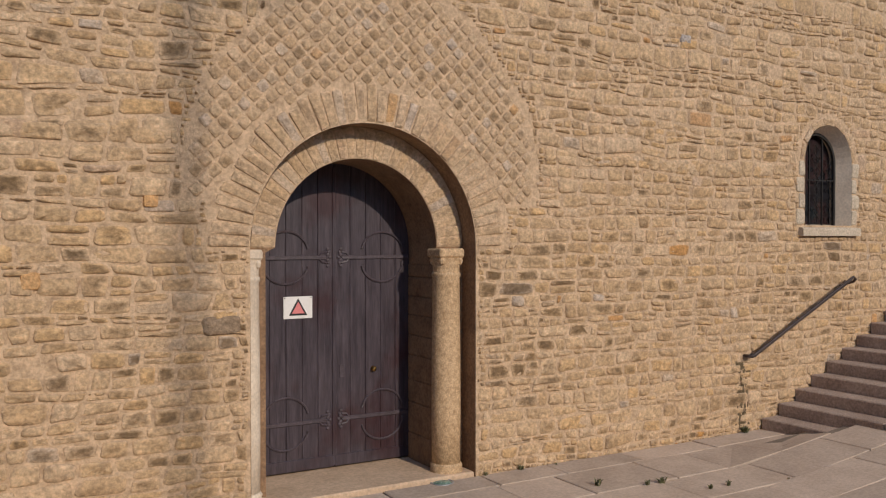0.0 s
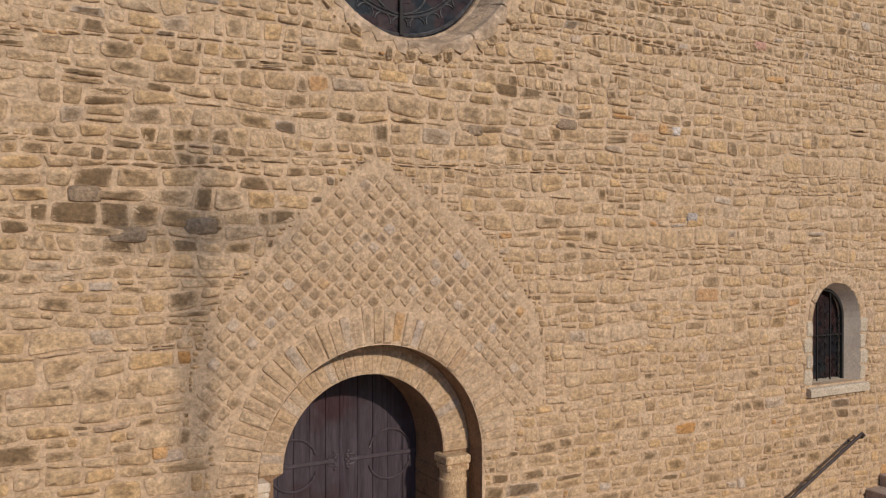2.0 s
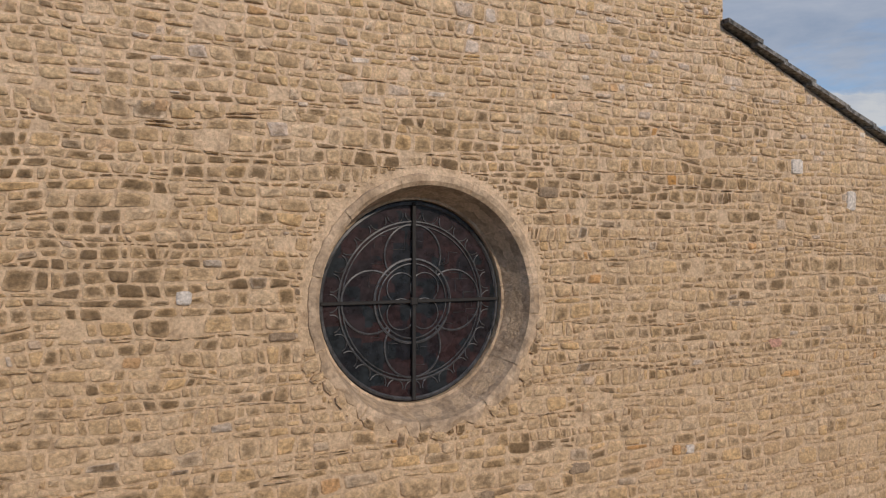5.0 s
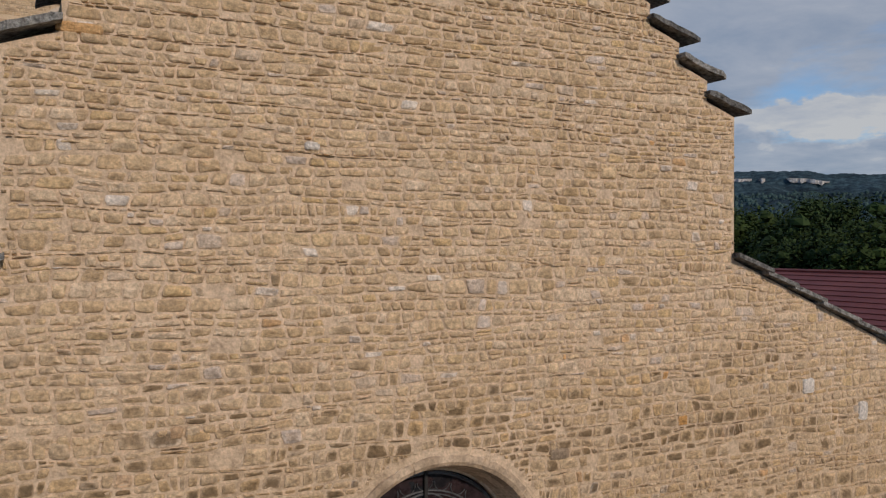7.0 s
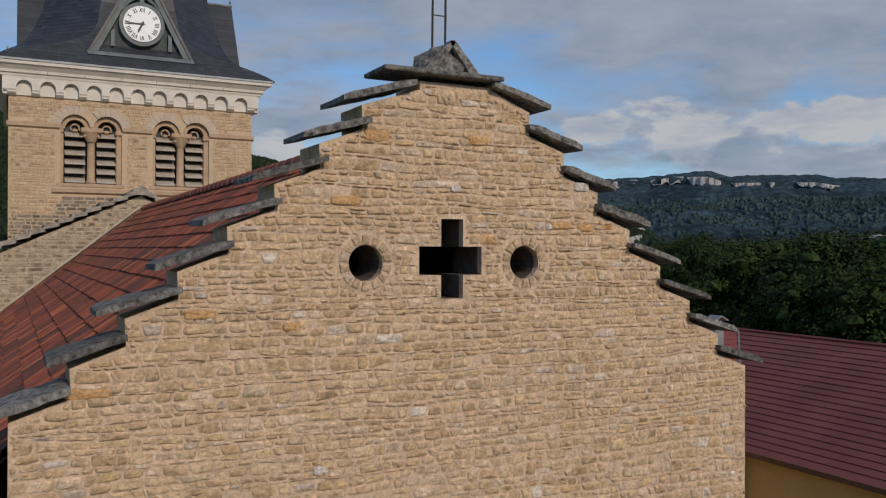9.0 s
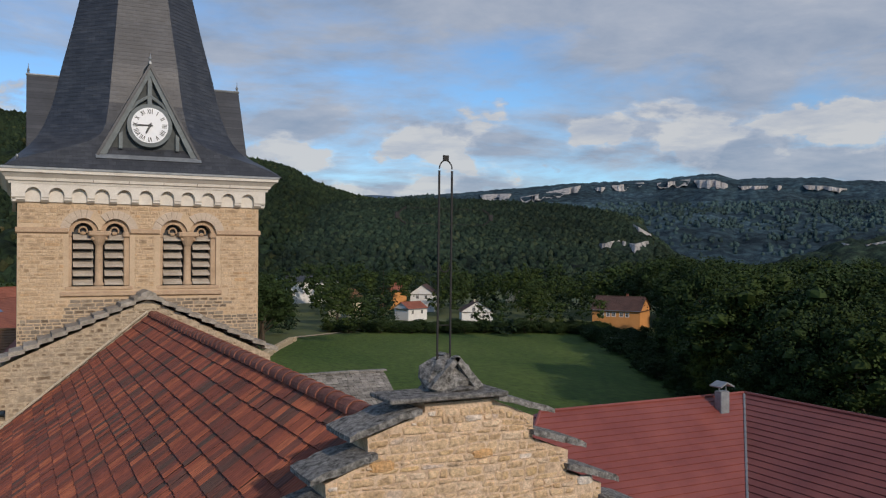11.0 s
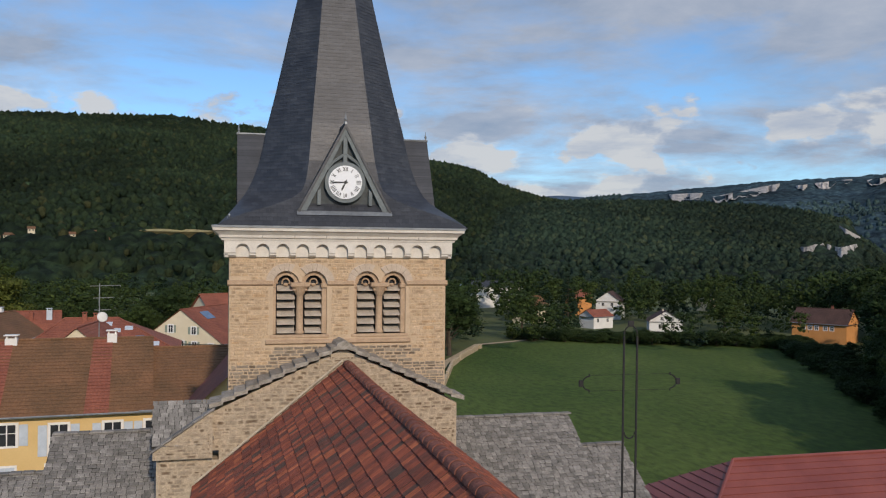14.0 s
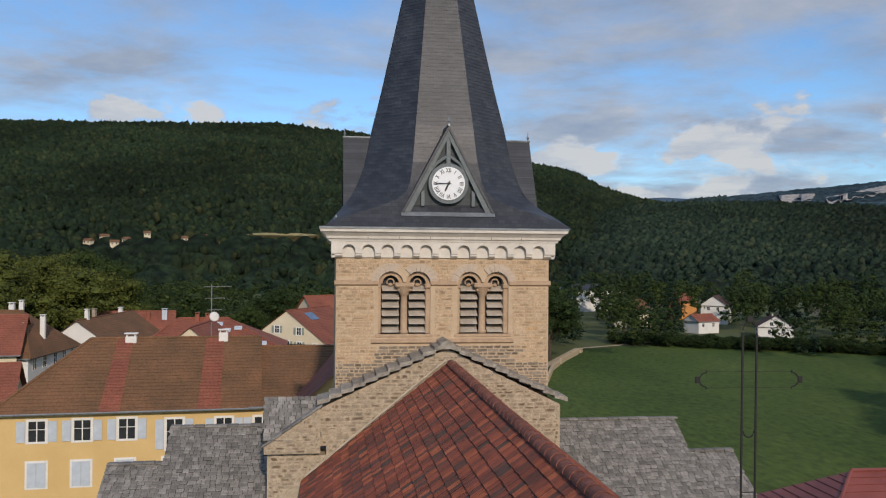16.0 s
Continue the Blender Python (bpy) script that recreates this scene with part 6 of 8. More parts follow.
# ---- bell tower ----
TX, TY, HW, TZ = -0.05, 22.35, 3.88, 20.1
tower = thing("bell_tower", "square tan stone bell tower with a dark slate spire", "tower", at=(TX, TY, 0))
pair_x = (-1.43, 1.44)
m_hood = mottled("hood_stone_pale", (0.47, 0.375, 0.285), (0.56, 0.455, 0.355), 3, 30, 0.9, 0.3, 0.008, g=0.5)


def belfry_hole(px):
    c = 0.49
    return ([(px - c - 0.45, 17.02), (px + c + 0.45, 17.02), (px + c + 0.45, 18.82)] + arc(px + c, 18.82, 0.45, 0, 172, 12)[1:] + arc(px - c, 18.82, 0.45, 8, 180, 12))


holes = [belfry_hole(p) for p in pair_x]
part("front_wall", plate([(-HW, -1.2), (HW, -1.2), (HW, TZ), (-HW, TZ)], holes, 0.012, 0.7), m_towermortar, tower)
for s in (-1, 1):
    part("side_wall", Geo().box(s * HW - (0.7 if s > 0 else 0), s * HW + (0 if s > 0 else 0.7), 0.702, 7.76, -1.2, TZ), m_ashlar, tower)
part("back_wall", Geo().box(-HW + 0.7, HW - 0.7, 7.06, 7.76, -1.2, TZ), m_ashlar, tower)
part("belfry_floor", Geo().box(-HW + 0.7, HW - 0.7, 0.7, 7.06, 16.5, 16.7), m_bark, tower)


def tower_free(x, z):
    for p in pair_x:
        if abs(x - p) < 1.07 and 16.95 < z < 18.85:
            return False
        if z >= 18.8 and min(math.hypot(x - p - 0.49, z - 18.82), math.hypot(x - p + 0.49, z - 18.82)) < 0.74:
            return False
    return abs(x) < HW - 0.004 and not (18.72 < z < 18.96) and z < 19.75 and not (16.62 < z < 16.86 and abs(x) < 2.75)


ash, grey = Geo(), Geo()
rng = random.Random(31)
for ring in courses(rng, -HW, HW, 16.72, 19.8, tower_free, 0.085, 0.15, 0.16, 0.5, 0.012):
    stone(ash, ring, -rng.uniform(0.0, 0.006), 0.02, 0.008)
for ring in courses(rng, -HW, HW, 11.5, 16.7, tower_free, 0.085, 0.15, 0.15, 0.42, 0.016):
    core = abs(ring[0][0]) < 2.6 + rng.uniform(-0.2, 0.2) or ring[0][1] < 15.9
    stone(grey if core else ash, ring, -rng.uniform(0.0, 0.01), 0.02, 0.010)
part("ashlar", ash, m_ashlar, tower, "tan dressed stone courses", kind="stuff")
part("rubble", grey, m_greystone, tower, "older dark grey rubble", kind="stuff")
for p in pair_x:
    w = thing("belfry_window", "", "")
    w.parent = tower
    for s in (-1, 1):
        cx = p + s * 0.49
        for i in range(11):
            ring = [(cx + r * math.cos(radians(a)), 18.82 + r * math.sin(radians(a))) for r, a in ((0.45, 180 * i / 11 + 0.1), (0.73, 180 * i / 11 + 0.1), (0.73, 180 * (i + 1) / 11 - 0.1), (0.45, 180 * (i + 1) / 11 - 0.1))]
            if abs(ring[1][0] - p) < 0.02 or (ring[1][0] - p) * s < -0.02:
                continue
            g = Geo()
            stone(g, ring, -0.035, 0.02, 0.004)
            part("hood_stone", g, m_hood, w)
        o = arc(cx, 18.82, 0.445, 0, 180, 16)
        i_ = arc(cx, 18.82, 0.30, 180, 0, 16)
        part("inner_arch", Geo().prism(o + i_, 0.13, 0.5), m_band, w)
        # black disc across the arch top, standing for the shade inside
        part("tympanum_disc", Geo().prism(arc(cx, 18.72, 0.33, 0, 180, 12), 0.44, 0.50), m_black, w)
        g = Geo()
        g.tube([(cx + 0.13 * math.cos(radians(a)), 0.32, 18.86 + 0.13 * math.sin(radians(a))) for a in range(-30, 211, 24)], 0.03, 6)
        blob(rng, g, cx, 0.31, 18.78, 0.09, 0.05, 0.06, 8, 5, 0.1)
        part("carved_head", g, m_band, w)
        # jamb pilaster
        xo = p + s * 0.90
        part("jamb", Geo().box(xo - 0.13, xo + 0.06, 0.10, 0.5, 17.02, 18.66, 0.02), m_band, w)
        part("jamb_impost", Geo().box(xo - 0.16, xo + 0.06, 0.04, 0.5, 18.66, 18.83, 0.03), m_band, w)
        for k in range(6):
            z = 17.06 + 0.30 * k
            xa, xb = (cx - 0.31, cx + 0.31)
            part("slat", Geo().prism([(0.16, z), (0.20, z - 0.01), (0.52, z + 0.18), (0.50, z + 0.22), (0.16, z + 0.045)], xa, xb, lambda u, v, d: (d, u, v)), m_louvre, w)
    g = Geo().lathe([(0.17, 17.02), (0.17, 17.1), (0.13, 17.16), (0.12, 18.4), (0.14, 18.43)], p, 0.24, 14)
    part("colonnette", g, m_band, w, smooth=True)
    g = Geo().lathe([(0.13, 18.40), (0.17, 18.48), (0.29, 18.70)], p, 0.20, 14).box(p - 0.34, p + 0.34, -0.07, 0.48, 18.70, 18.86, 0.03)
    for s in (-1, 1):
        blob(rng, g, p + s * 0.2, 0.08, 18.6, 0.07, 0.07, 0.06, 7, 4, 0.1)
    part("capital", g, m_band, w, "carved ochre capital")
    part("sill", Geo().box(p - 1.05, p + 1.05, -0.02, 0.5, 16.9, 17.02, 0.02), m_band, w)
    # black sheet added behind the louvres in place of the belfry's shade
    part("shade_backing", Geo().box(p - 1.0, p + 1.0, 0.6, 0.64, 17.0, 19.3), m_black, w)
for xa, xb in ((-HW - 0.06, pair_x[0] - 0.96), (pair_x[0] + 0.96, pair_x[1] - 0.96), (pair_x[1] + 0.96, HW + 0.06)):
    part("string_course", Geo().prism([(-0.08, 18.80), (-0.08, 18.92), (0.02, 18.95), (0.02, 18.74)], xa, xb, lambda u, v, d: (d, u, v)), m_band, tower)
part("string_course", Geo().prism([(-0.10, 16.72), (-0.10, 16.80), (0.02, 16.86), (0.02, 16.66)], -2.62, 2.56, lambda u, v, d: (d, u, v)), m_band, tower)
# corbel arcade and cornice
N_ARC = 11
span = 2 * (HW + 0.10)
bay = 7.56 / N_ARC
g = Geo()
rr = bay * 0.33
top_z, spring = 20.33, 20.0
X_ARC = 3.78
for i in range(N_ARC):
    x0 = -X_ARC + i * bay
    xm = x0 + bay / 2
    pts = [(x0, top_z), (x0, spring), (xm - rr, spring)] + arc(xm, spring, rr, 180, 0, 10)[1:] + [(x0 + bay, spring), (x0 + bay, top_z)]
    part("arcade_bay", Geo().prism(pts, -0.24, 0.0), m_white, tower)
for i in range(N_ARC + 1):
    xm = -X_ARC + i * bay
    wd = bay * 0.5 - rr
    xa, xb = (xm - wd if i else -HW - 0.18), (xm + wd if i < N_ARC else HW + 0.18)
    part("corbel", Geo().prism([(-0.235, spring), (-0.235, spring - 0.08), (-0.20, spring - 0.13), (-0.20, spring - 0.17), (-0.10, spring - 0.24), (0.0, spring - 0.27), (0.0, spring)], xa, xb, lambda u, v, d: (d, u, v)), m_white, tower)
part("arcade_back", Geo().box(-HW - 0.02, HW + 0.02, -0.05, 0.01, 19.76, top_z, 0.005), m_white, tower, "pale stone panel behind the small arches")
for s in (-1, 1):
    part("arcade_end", Geo().box(s * (X_ARC + (HW + 0.18 - X_ARC) / 2) - (HW + 0.18 - X_ARC) / 2, s * (X_ARC + (HW + 0.18 - X_ARC) / 2) + (HW + 0.18 - X_ARC) / 2, -0.24, -0.05, spring, top_z), m_white, tower)
for s in (-1, 1):
    part("arcade_side", Geo().box(s * (HW + 0.10) - 0.06, s * (HW + 0.10) + 0.06, -0.2, 7.9, 19.75, top_z, 0.01), m_white, tower)
levels = [(0.26, 20.33), (0.28, 20.41), (0.34, 20.43), (0.36, 20.52), (0.50, 20.65), (0.56, 20.67), (0.57, 20.76), (0.54, 20.78)]
g = Geo()
for o, z in levels:
    g.v.extend([(-HW - o, -o, z), (HW + o, -o, z), (HW + o, 7.76 + o, z), (-HW - o, 7.76 + o, z)])
for k in range(len(levels) - 1):
    for i in range(4):
        g.f.append((k * 4 + i, k * 4 + (i + 1) % 4, (k + 1) * 4 + (i + 1) % 4, (k + 1) * 4 + i))
g.f.append((0, 1, 2, 3))
n = len(levels) - 1
g.f.append((n * 4, n * 4 + 1, n * 4 + 2, n * 4 + 3))
part("cornice", g, m_white, tower, "pale moulded stone cornice")
for i in range(1, 7):
    x = -HW + i * 2 * HW / 7
    part("cornice_joint", Geo().box(x - 0.006, x + 0.006, -0.37, -0.3, 20.43, 20.52), m_joint, tower)
g = Geo()
for o, z in ((0.50, 20.77), (0.60, 20.775), (0.605, 20.84), (0.50, 20.86)):
    g.v.extend([(-HW - o, -o, z), (HW + o, -o, z), (HW + o, 7.76 + o, z), (-HW - o, 7.76 + o, z)])
for k in range(3):
    for i in range(4):
        g.f.append((k * 4 + i, k * 4 + (i + 1) % 4, (k + 1) * 4 + (i + 1) % 4, (k + 1) * 4 + i))
part("gutter", g, m_zinc, tower, "zinc gutter edge")

# spire: a square skirt that sweeps up into eight slated sides
SC = 3.88
ctrl = [(20.84, 4.43, 1.0), (21.05, 4.24, 0.97), (21.3, 4.04, 0.86), (21.6, 3.82, 0.66), (21.9, 3.60, 0.50), (22.2, 3.40, 0.43), (22.6, 3.20, 0.415), (23.3, 2.95, 0.414), (24.0, 2.78, 0.414), (24.7, 2.64, 0.414), (26.4, 2.23, 0.414), (36.6, 0.03, 0.414)]


def skirt(z):
    for (z0, a0, w0), (z1, a1, w1) in zip(ctrl, ctrl[1:]):
        if z <= z1:
            t = (z - z0) / (z1 - z0)
            return a0 + (a1 - a0) * t, w0 + (w1 - w0) * t
    return ctrl[-1][1:]


g = Geo()
zs, z = [], 20.84
while z < 36.5:
    zs.append(z)
    z += 0.145
for z in zs:
    for step in (0, 1):
        a, w = skirt(z if step == 0 else min(z + 0.145, 36.5))
        a += 0.008 if step == 0 else -0.0
        h = a * w
        zz = z if step == 0 else z + 0.145
        g.v.extend([(0.14 + x, SC + y, zz) for x, y in ((-h, -a), (h, -a), (a, -h), (a, h), (h, a), (-h, a), (-a, h), (-a, -h))])
for k in range(len(zs) * 2 - 1):
    for i in range(8):
        j = (i + 1) % 8
        g.f.append((k * 8 + i, k * 8 + j, (k + 1) * 8 + j, (k + 1) * 8 + i))
part("spire", g, m_slate, tower, "dark slate octagonal spire with sweeping foot")
for x in (-3.9, -2.0, 0.0, 2.0, 3.75):
    if abs(x) > 0.1:
        g = Geo().prism([(-0.28, 21.06), (-0.05, 21.18), (-0.05, 21.06)], x - 0.07, x + 0.07, lambda u, v, d: (d, u, v))
        blob(rng, g, x, -0.14, 21.2, 0.045, 0.045, 0.07, 7, 4, 0.05)
        part("roof_hook", g, m_zinc, tower, "small zinc roof hook")


def dormer(m, with_clock):
    """A steep gabled dormer that runs into the spire; its front faces -y before it is turned."""
    d = thing("clock_dormer" if with_clock else "dormer", "", "")
    d.parent = tower
    d.matrix_local = m
    base, apex, hw, yf = 21.42, 24.5, 1.62, -SC - 0.02 if with_clock else -SC + 0.16
    part("slate_roof", Geo().prism([(-hw - 0.08, base - 0.05), (0, apex + 0.06), (hw + 0.08, base - 0.05), (hw - 0.02, base - 0.05), (0, apex - 0.10), (-hw + 0.02, base - 0.05)], yf - 0.10, 0.0), m_slate, d)
    part("gable_board", Geo().prism([(-hw + 0.05, base), (hw - 0.05, base), (0, apex - 0.12)], yf + 0.14, yf + 0.20), m_board, d)
    for s in (-1, 1):
        part("barge_board", Geo().prism([(s * (hw + 0.02), base + 0.0), (s * (hw - 0.26), base + 0.0), (0, apex - 0.36), (0, apex)], yf - 0.06, yf + 0.10), m_greywood, d)
        part("inner_brace", Geo().prism([(s * 0.98, base + 0.22), (s * 0.86, base + 0.22), (s * 0.86, base + 0.80), (s * 0.98, base + 0.70)], yf - 0.02, yf + 0.12), m_greywood, d)
        part("curved_brace", Geo().tube([(s * 0.62, yf + 0.02, base + 1.5), (s * 0.42, yf + 0.02, base + 1.76), (s * 0.2, yf + 0.02, base + 1.92), (0, yf + 0.02, base + 2.05)], 0.06, 6), m_greywood, d)
    part("king_post", Geo().box(-0.075, 0.075, yf - 0.03, yf + 0.12, base + 1.6, apex - 0.25, 0.01), m_greywood, d)
    part("sill_flashing", Geo().prism([(yf - 0.22, base - 0.16), (yf + 0.12, base + 0.16), (yf + 0.12, base - 0.2)], -hw - 0.08, hw + 0.08, lambda u, v, q: (q, u, v)), m_zinc, d, "zinc sill flashing")
    part("ridge_roll", Geo().tube([(0, yf - 0.12, apex + 0.07), (0, -1.0, apex + 0.07)], 0.05, 6), m_zinc, d)
    part("finial", Geo().lathe([(0.06, apex + 0.08), (0.03, apex + 0.16), (0.055, apex + 0.22), (0.02, apex + 0.3), (0.005, apex + 0.46)], 0, yf - 0.04, 8), m_zinc, d)
    return d


front = dormer(pose(0.12, SC, 0), True)
for rz in (90, -90, 180):
    dormer(pose(0.21, SC, 0, 0, 0, rz), False)
clock = thing("clock", "", "")
clock.parent = tower
clock.matrix_local = pose(0.12, -0.10, 22.45)
R = 0.60
part("surround", Geo().prism(arc(0, 0, R + 0.13, 0, 360, 48)[:-1], 0.0, 0.14), m_greywood, clock)
part("face", Geo().prism(arc(0, 0, R, 0, 360, 48)[:-1], -0.03, 0.01), m_clockface, clock, "white enamel dial")


def stroke(g, a, b, w):
    a, b = Vector(a), Vector(b)
    n = Vector((-(b - a).y, (b - a).x)).normalized() * w / 2
    g.prism([tuple(a - n), tuple(b - n), tuple(b + n), tuple(a + n)], -0.042, -0.029)


SHAPES = {"I": (0.05, [((0, -1), (0, 1))]), "V": (0.095, [((-0.9, 1), (0, -1)), ((0.9, 1), (0, -1))]), "X": (0.095, [((-0.9, 1), (0.9, -1)), ((0.9, 1), (-0.9, -1))])}
for i, text in enumerate(("XII", "I", "II", "III", "IIII", "V", "VI", "VII", "VIII", "IX", "X", "XI")):
    a = radians(90 - 30 * i)
    total = sum(SHAPES[c][0] for c in text)
    g = Geo()
    x = -total / 2
    up, side = Vector((math.cos(a), math.sin(a))), Vector((math.sin(a), -math.cos(a)))
    c0 = up * 0.475
    for c in text:
        w, lines = SHAPES[c]
        for p, q in lines:
            f = lambda t: c0 + side * (x + w / 2 + t[0] * w * 0.42) + up * (t[1] * 0.075)
            stroke(g, f(p), f(q), 0.02)
        x += w
    part("numeral", g, m_black, clock)
for name, ang, ln, w in (("minute_hand", 181, 0.50, 0.05), ("hour_hand", 245, 0.34, 0.07)):
    a = radians(ang)
    dv, sv = Vector((math.cos(a), math.sin(a))), Vector((-math.sin(a), math.cos(a)))
    pts = [dv * -0.1 + sv * w * 0.3, dv * -0.1 - sv * w * 0.3, dv * ln * 0.75 - sv * w * 0.5, dv * ln, dv * ln * 0.75 + sv * w * 0.5]
    part(name, Geo().prism([tuple(p) for p in pts], -0.062, -0.05), m_black, clock)
part("hub", Geo().prism(arc(0, 0, 0.055, 0, 360, 12)[:-1], -0.07, -0.03), m_black, clock)


# ---- houses ----
def stepped_slope(a, b, c, d, rows, lift=0.035):
    """A tiled slope in overlapping rows; a, b along the eave, d, c along the ridge."""
    a, b, c, d = (Vector(p) for p in (a, b, c, d))
    n = (b - a).cross(d - a).normalized()
    if n.z < 0:
        n = -n
    g = Geo()
    for r in range(rows + 1):
        t = r / rows
        p, q = a.lerp(d, t), b.lerp(c, t)
        g.v += [tuple(p), tuple(q), tuple(p + n * lift), tuple(q + n * lift)]
    for r in range(rows):
        k = 4 * r
        g.f += [(k, k + 1, k + 3, k + 2), (k + 2, k + 3, k + 5, k + 4)]
    return g


def window_unit(parent, x, z, w, h, yf, open_shutters=True, shutters=True, m_sh=None, trim=True):
    win = thing("window", "", "")
    win.parent = parent
    win.location = (x, yf, z)
    if trim:
        part("frame", plate([(-w / 2 - 0.14, -h / 2 - 0.14), (w / 2 + 0.14, -h / 2 - 0.14), (w / 2 + 0.14, h / 2 + 0.16), (-w / 2 - 0.14, h / 2 + 0.16)],
                            [[(-w / 2, -h / 2), (w / 2, -h / 2), (w / 2, h / 2), (-w / 2, h / 2)]], -0.035, 0.03), m_trim, win)
    part("pane", Geo().box(-w / 2, w / 2, -0.006, 0.03, -h / 2, h / 2), m_winglass, win)
    part("sash", Geo().box(-0.035, 0.035, -0.028, -0.004, -h / 2, h / 2), m_trim, win)
    part("sash", Geo().box(-w / 2, w / 2, -0.026, -0.005, h * 0.08, h * 0.08 + 0.04), m_trim, win)
    for s in (-1, 1):
        part("sash", Geo().box(s * w / 2 - 0.035, s * w / 2 + 0.035, -0.027, -0.0045, -h / 2, h / 2), m_trim, win)
    if shutters:
        for s in (-1, 1):
            sh = part("shutter", Geo().box(*((s * (w / 2 + 0.16), s * (w / 2 + 0.16) + s * w / 2) if s > 0 else (s * (w / 2 + 0.16) + s * w / 2, s * (w / 2 + 0.16))) if open_shutters else ((0.01, w / 2) if s > 0 else (-w / 2, -0.01)),
                                           -0.085, -0.045, -h / 2 - 0.02, h / 2 + 0.02, 0.01), m_sh or m_shutter, win)
            x0 = s * (w / 2 + 0.16 + w / 4) if open_shutters else s * w / 4
            for zz in (-0.3, 0.3):
                part("shutter_batten", Geo().box(x0 - w / 4 + 0.03, x0 + w / 4 - 0.03, -0.10, -0.086, zz * h - 0.04, zz * h + 0.04), m_sh or m_shutter, sh)
    return win


def chimney(parent, x, y, z0, z1, w, mat, pot=True):
    c = part("chimney", Geo().box(x - w / 2, x + w / 2, y - w * 0.4, y + w * 0.4, z0, z1, 0.03), mat, parent)
    part("cap", Geo().box(x - w * 0.6, x + w * 0.6, y - w * 0.5, y + w * 0.5, z1 + 0.18, z1 + 0.26, 0.02), mat, c)
    for s in (-1, 1):
        part("cap_foot", Geo().box(x + s * w * 0.35 - 0.05, x + s * w * 0.35 + 0.05, y - w * 0.3, y + w * 0.3, z1, z1 + 0.18), mat, c)


def house(at, rot, L, W, eave, ridge, m_wall, m_roof, label, hip=(0.0, 0.0), wins=(), chims=(), base=-1.3, over=0.45, rows=None, gable_wins=(), trim=True, m_sh=None, group="village houses", size=1.0):
    """A house along its local x: gabled, or hipped at either end by the given amount."""
    h = thing("house", label, "house", group)
    h.matrix_world = pose(at[0], at[1], size - 1, 0, 0, rot) @ Matrix.Diagonal((size, size, size, 1))
    l, w = L / 2, W / 2
    hl, hr = hip
    slope = (ridge - eave) / w
    g = Geo()
    g.box(-l, l, -w, w, base, eave)
    for s, hp in ((-1, hl), (1, hr)):
        if hp == 0:
            g.prism([(-w, eave), (w, eave), (0, ridge - 0.05)], s * l, s * (l - 0.3), lambda p, q, d: (d, p, q))
    part("wall", g, m_wall, h)
    n = rows or max(6, int(math.hypot(w, ridge - eave) / 0.34))
    ze = eave - over * slope
    xl, xr = -l - over, l + over
    rl, rr = (-l + hl if hl else xl), (l - hr if hr else xr)
    roof = part("roof", stepped_slope((xl, -w - over, ze), (xr, -w - over, ze), (rr, 0, ridge), (rl, 0, ridge), n), m_roof, h)
    part("slope", stepped_slope((xr, w + over, ze), (xl, w + over, ze), (rl, 0, ridge), (rr, 0, ridge), n), m_roof, roof)
    if hl:
        part("hip_slope", stepped_slope((xl, w + over, ze), (xl, -w - over, ze), (rl, 0, ridge), (rl, 0, ridge), n), m_roof, roof)
    if hr:
        part("hip_slope", stepped_slope((xr, -w - over, ze), (xr, w + over, ze), (rr, 0, ridge), (rr, 0, ridge), n), m_roof, roof)
    part("ridge_cap", Geo().tube([(rl, 0, ridge + 0.03), (rr, 0, ridge + 0.03)], 0.12, 6), m_roof, roof)
    for s, hp, xx, rx in ((-1, hl, xl, rl), (1, hr, xr, rr)):
        if hp:
            part("hip_cap", Geo().tube([(xx, -w - over, ze + 0.05), (rx, 0, ridge + 0.04)], 0.10, 6), m_roof, roof)
    part("gutter", Geo().tube([(xl, -w - over - 0.05, ze - 0.02), (xr, -w - over - 0.05, ze - 0.02)], 0.075, 6), m_zinc, h)
    part("soffit", Geo().box(xl, xr, -w - over, w + over, ze - 0.10, ze - 0.03), m_bark, h)
    for x, z, ww, hh, sh in wins:
        window_unit(h, x, z, ww, hh, -w, sh == 1, sh > 0, m_sh, trim)
    for k, (y, z, ww, hh, sh) in enumerate(gable_wins):
        wnd = window_unit(h, 0, z, ww, hh, 0, sh == 1, sh > 0, m_sh, trim)
        wnd.matrix_local = pose(-l, y, z, 0, 0, -90)
    for x, y, hgt, ww, mt in chims:
        chimney(h, x, y, ridge - abs(y) * slope - 0.3, ridge - abs(y) * slope + hgt * 0.7, ww * 0.85, mt)
    return h


rng = random.Random(41)
wu = [(x + 3.1, 7.85, 1.1, 1.35, 1) for x in (-8.9, -6.05, -3.2)] + [(3.0, 7.4, 1.1, 2.0, 1), (6.3, 7.7, 1.1, 1.35, 1)]
wd = [(x + 3.1, 4.95, 1.15, 1.6, 2) for x in (-8.9, -6.1, -3.3, -0.25)] + [(-4.95, 1.4, 1.15, 1.7, 2), (-2.15, 1.4, 1.15, 1.7, 2)]
yh = house((-18.09, 58.66), 4.5, 16.8, 13.0, 9.35, 13.35, m_yellow, m_oldtile, "long yellow rendered house with brown tile roof and pale shutters", hip=(4.8, 0.0), wins=wu + wd, chims=[(-0.75, -0.2, 0.45, 0.95, m_whiterender), (5.95, -0.2, 0.75, 0.8, m_whiterender)])
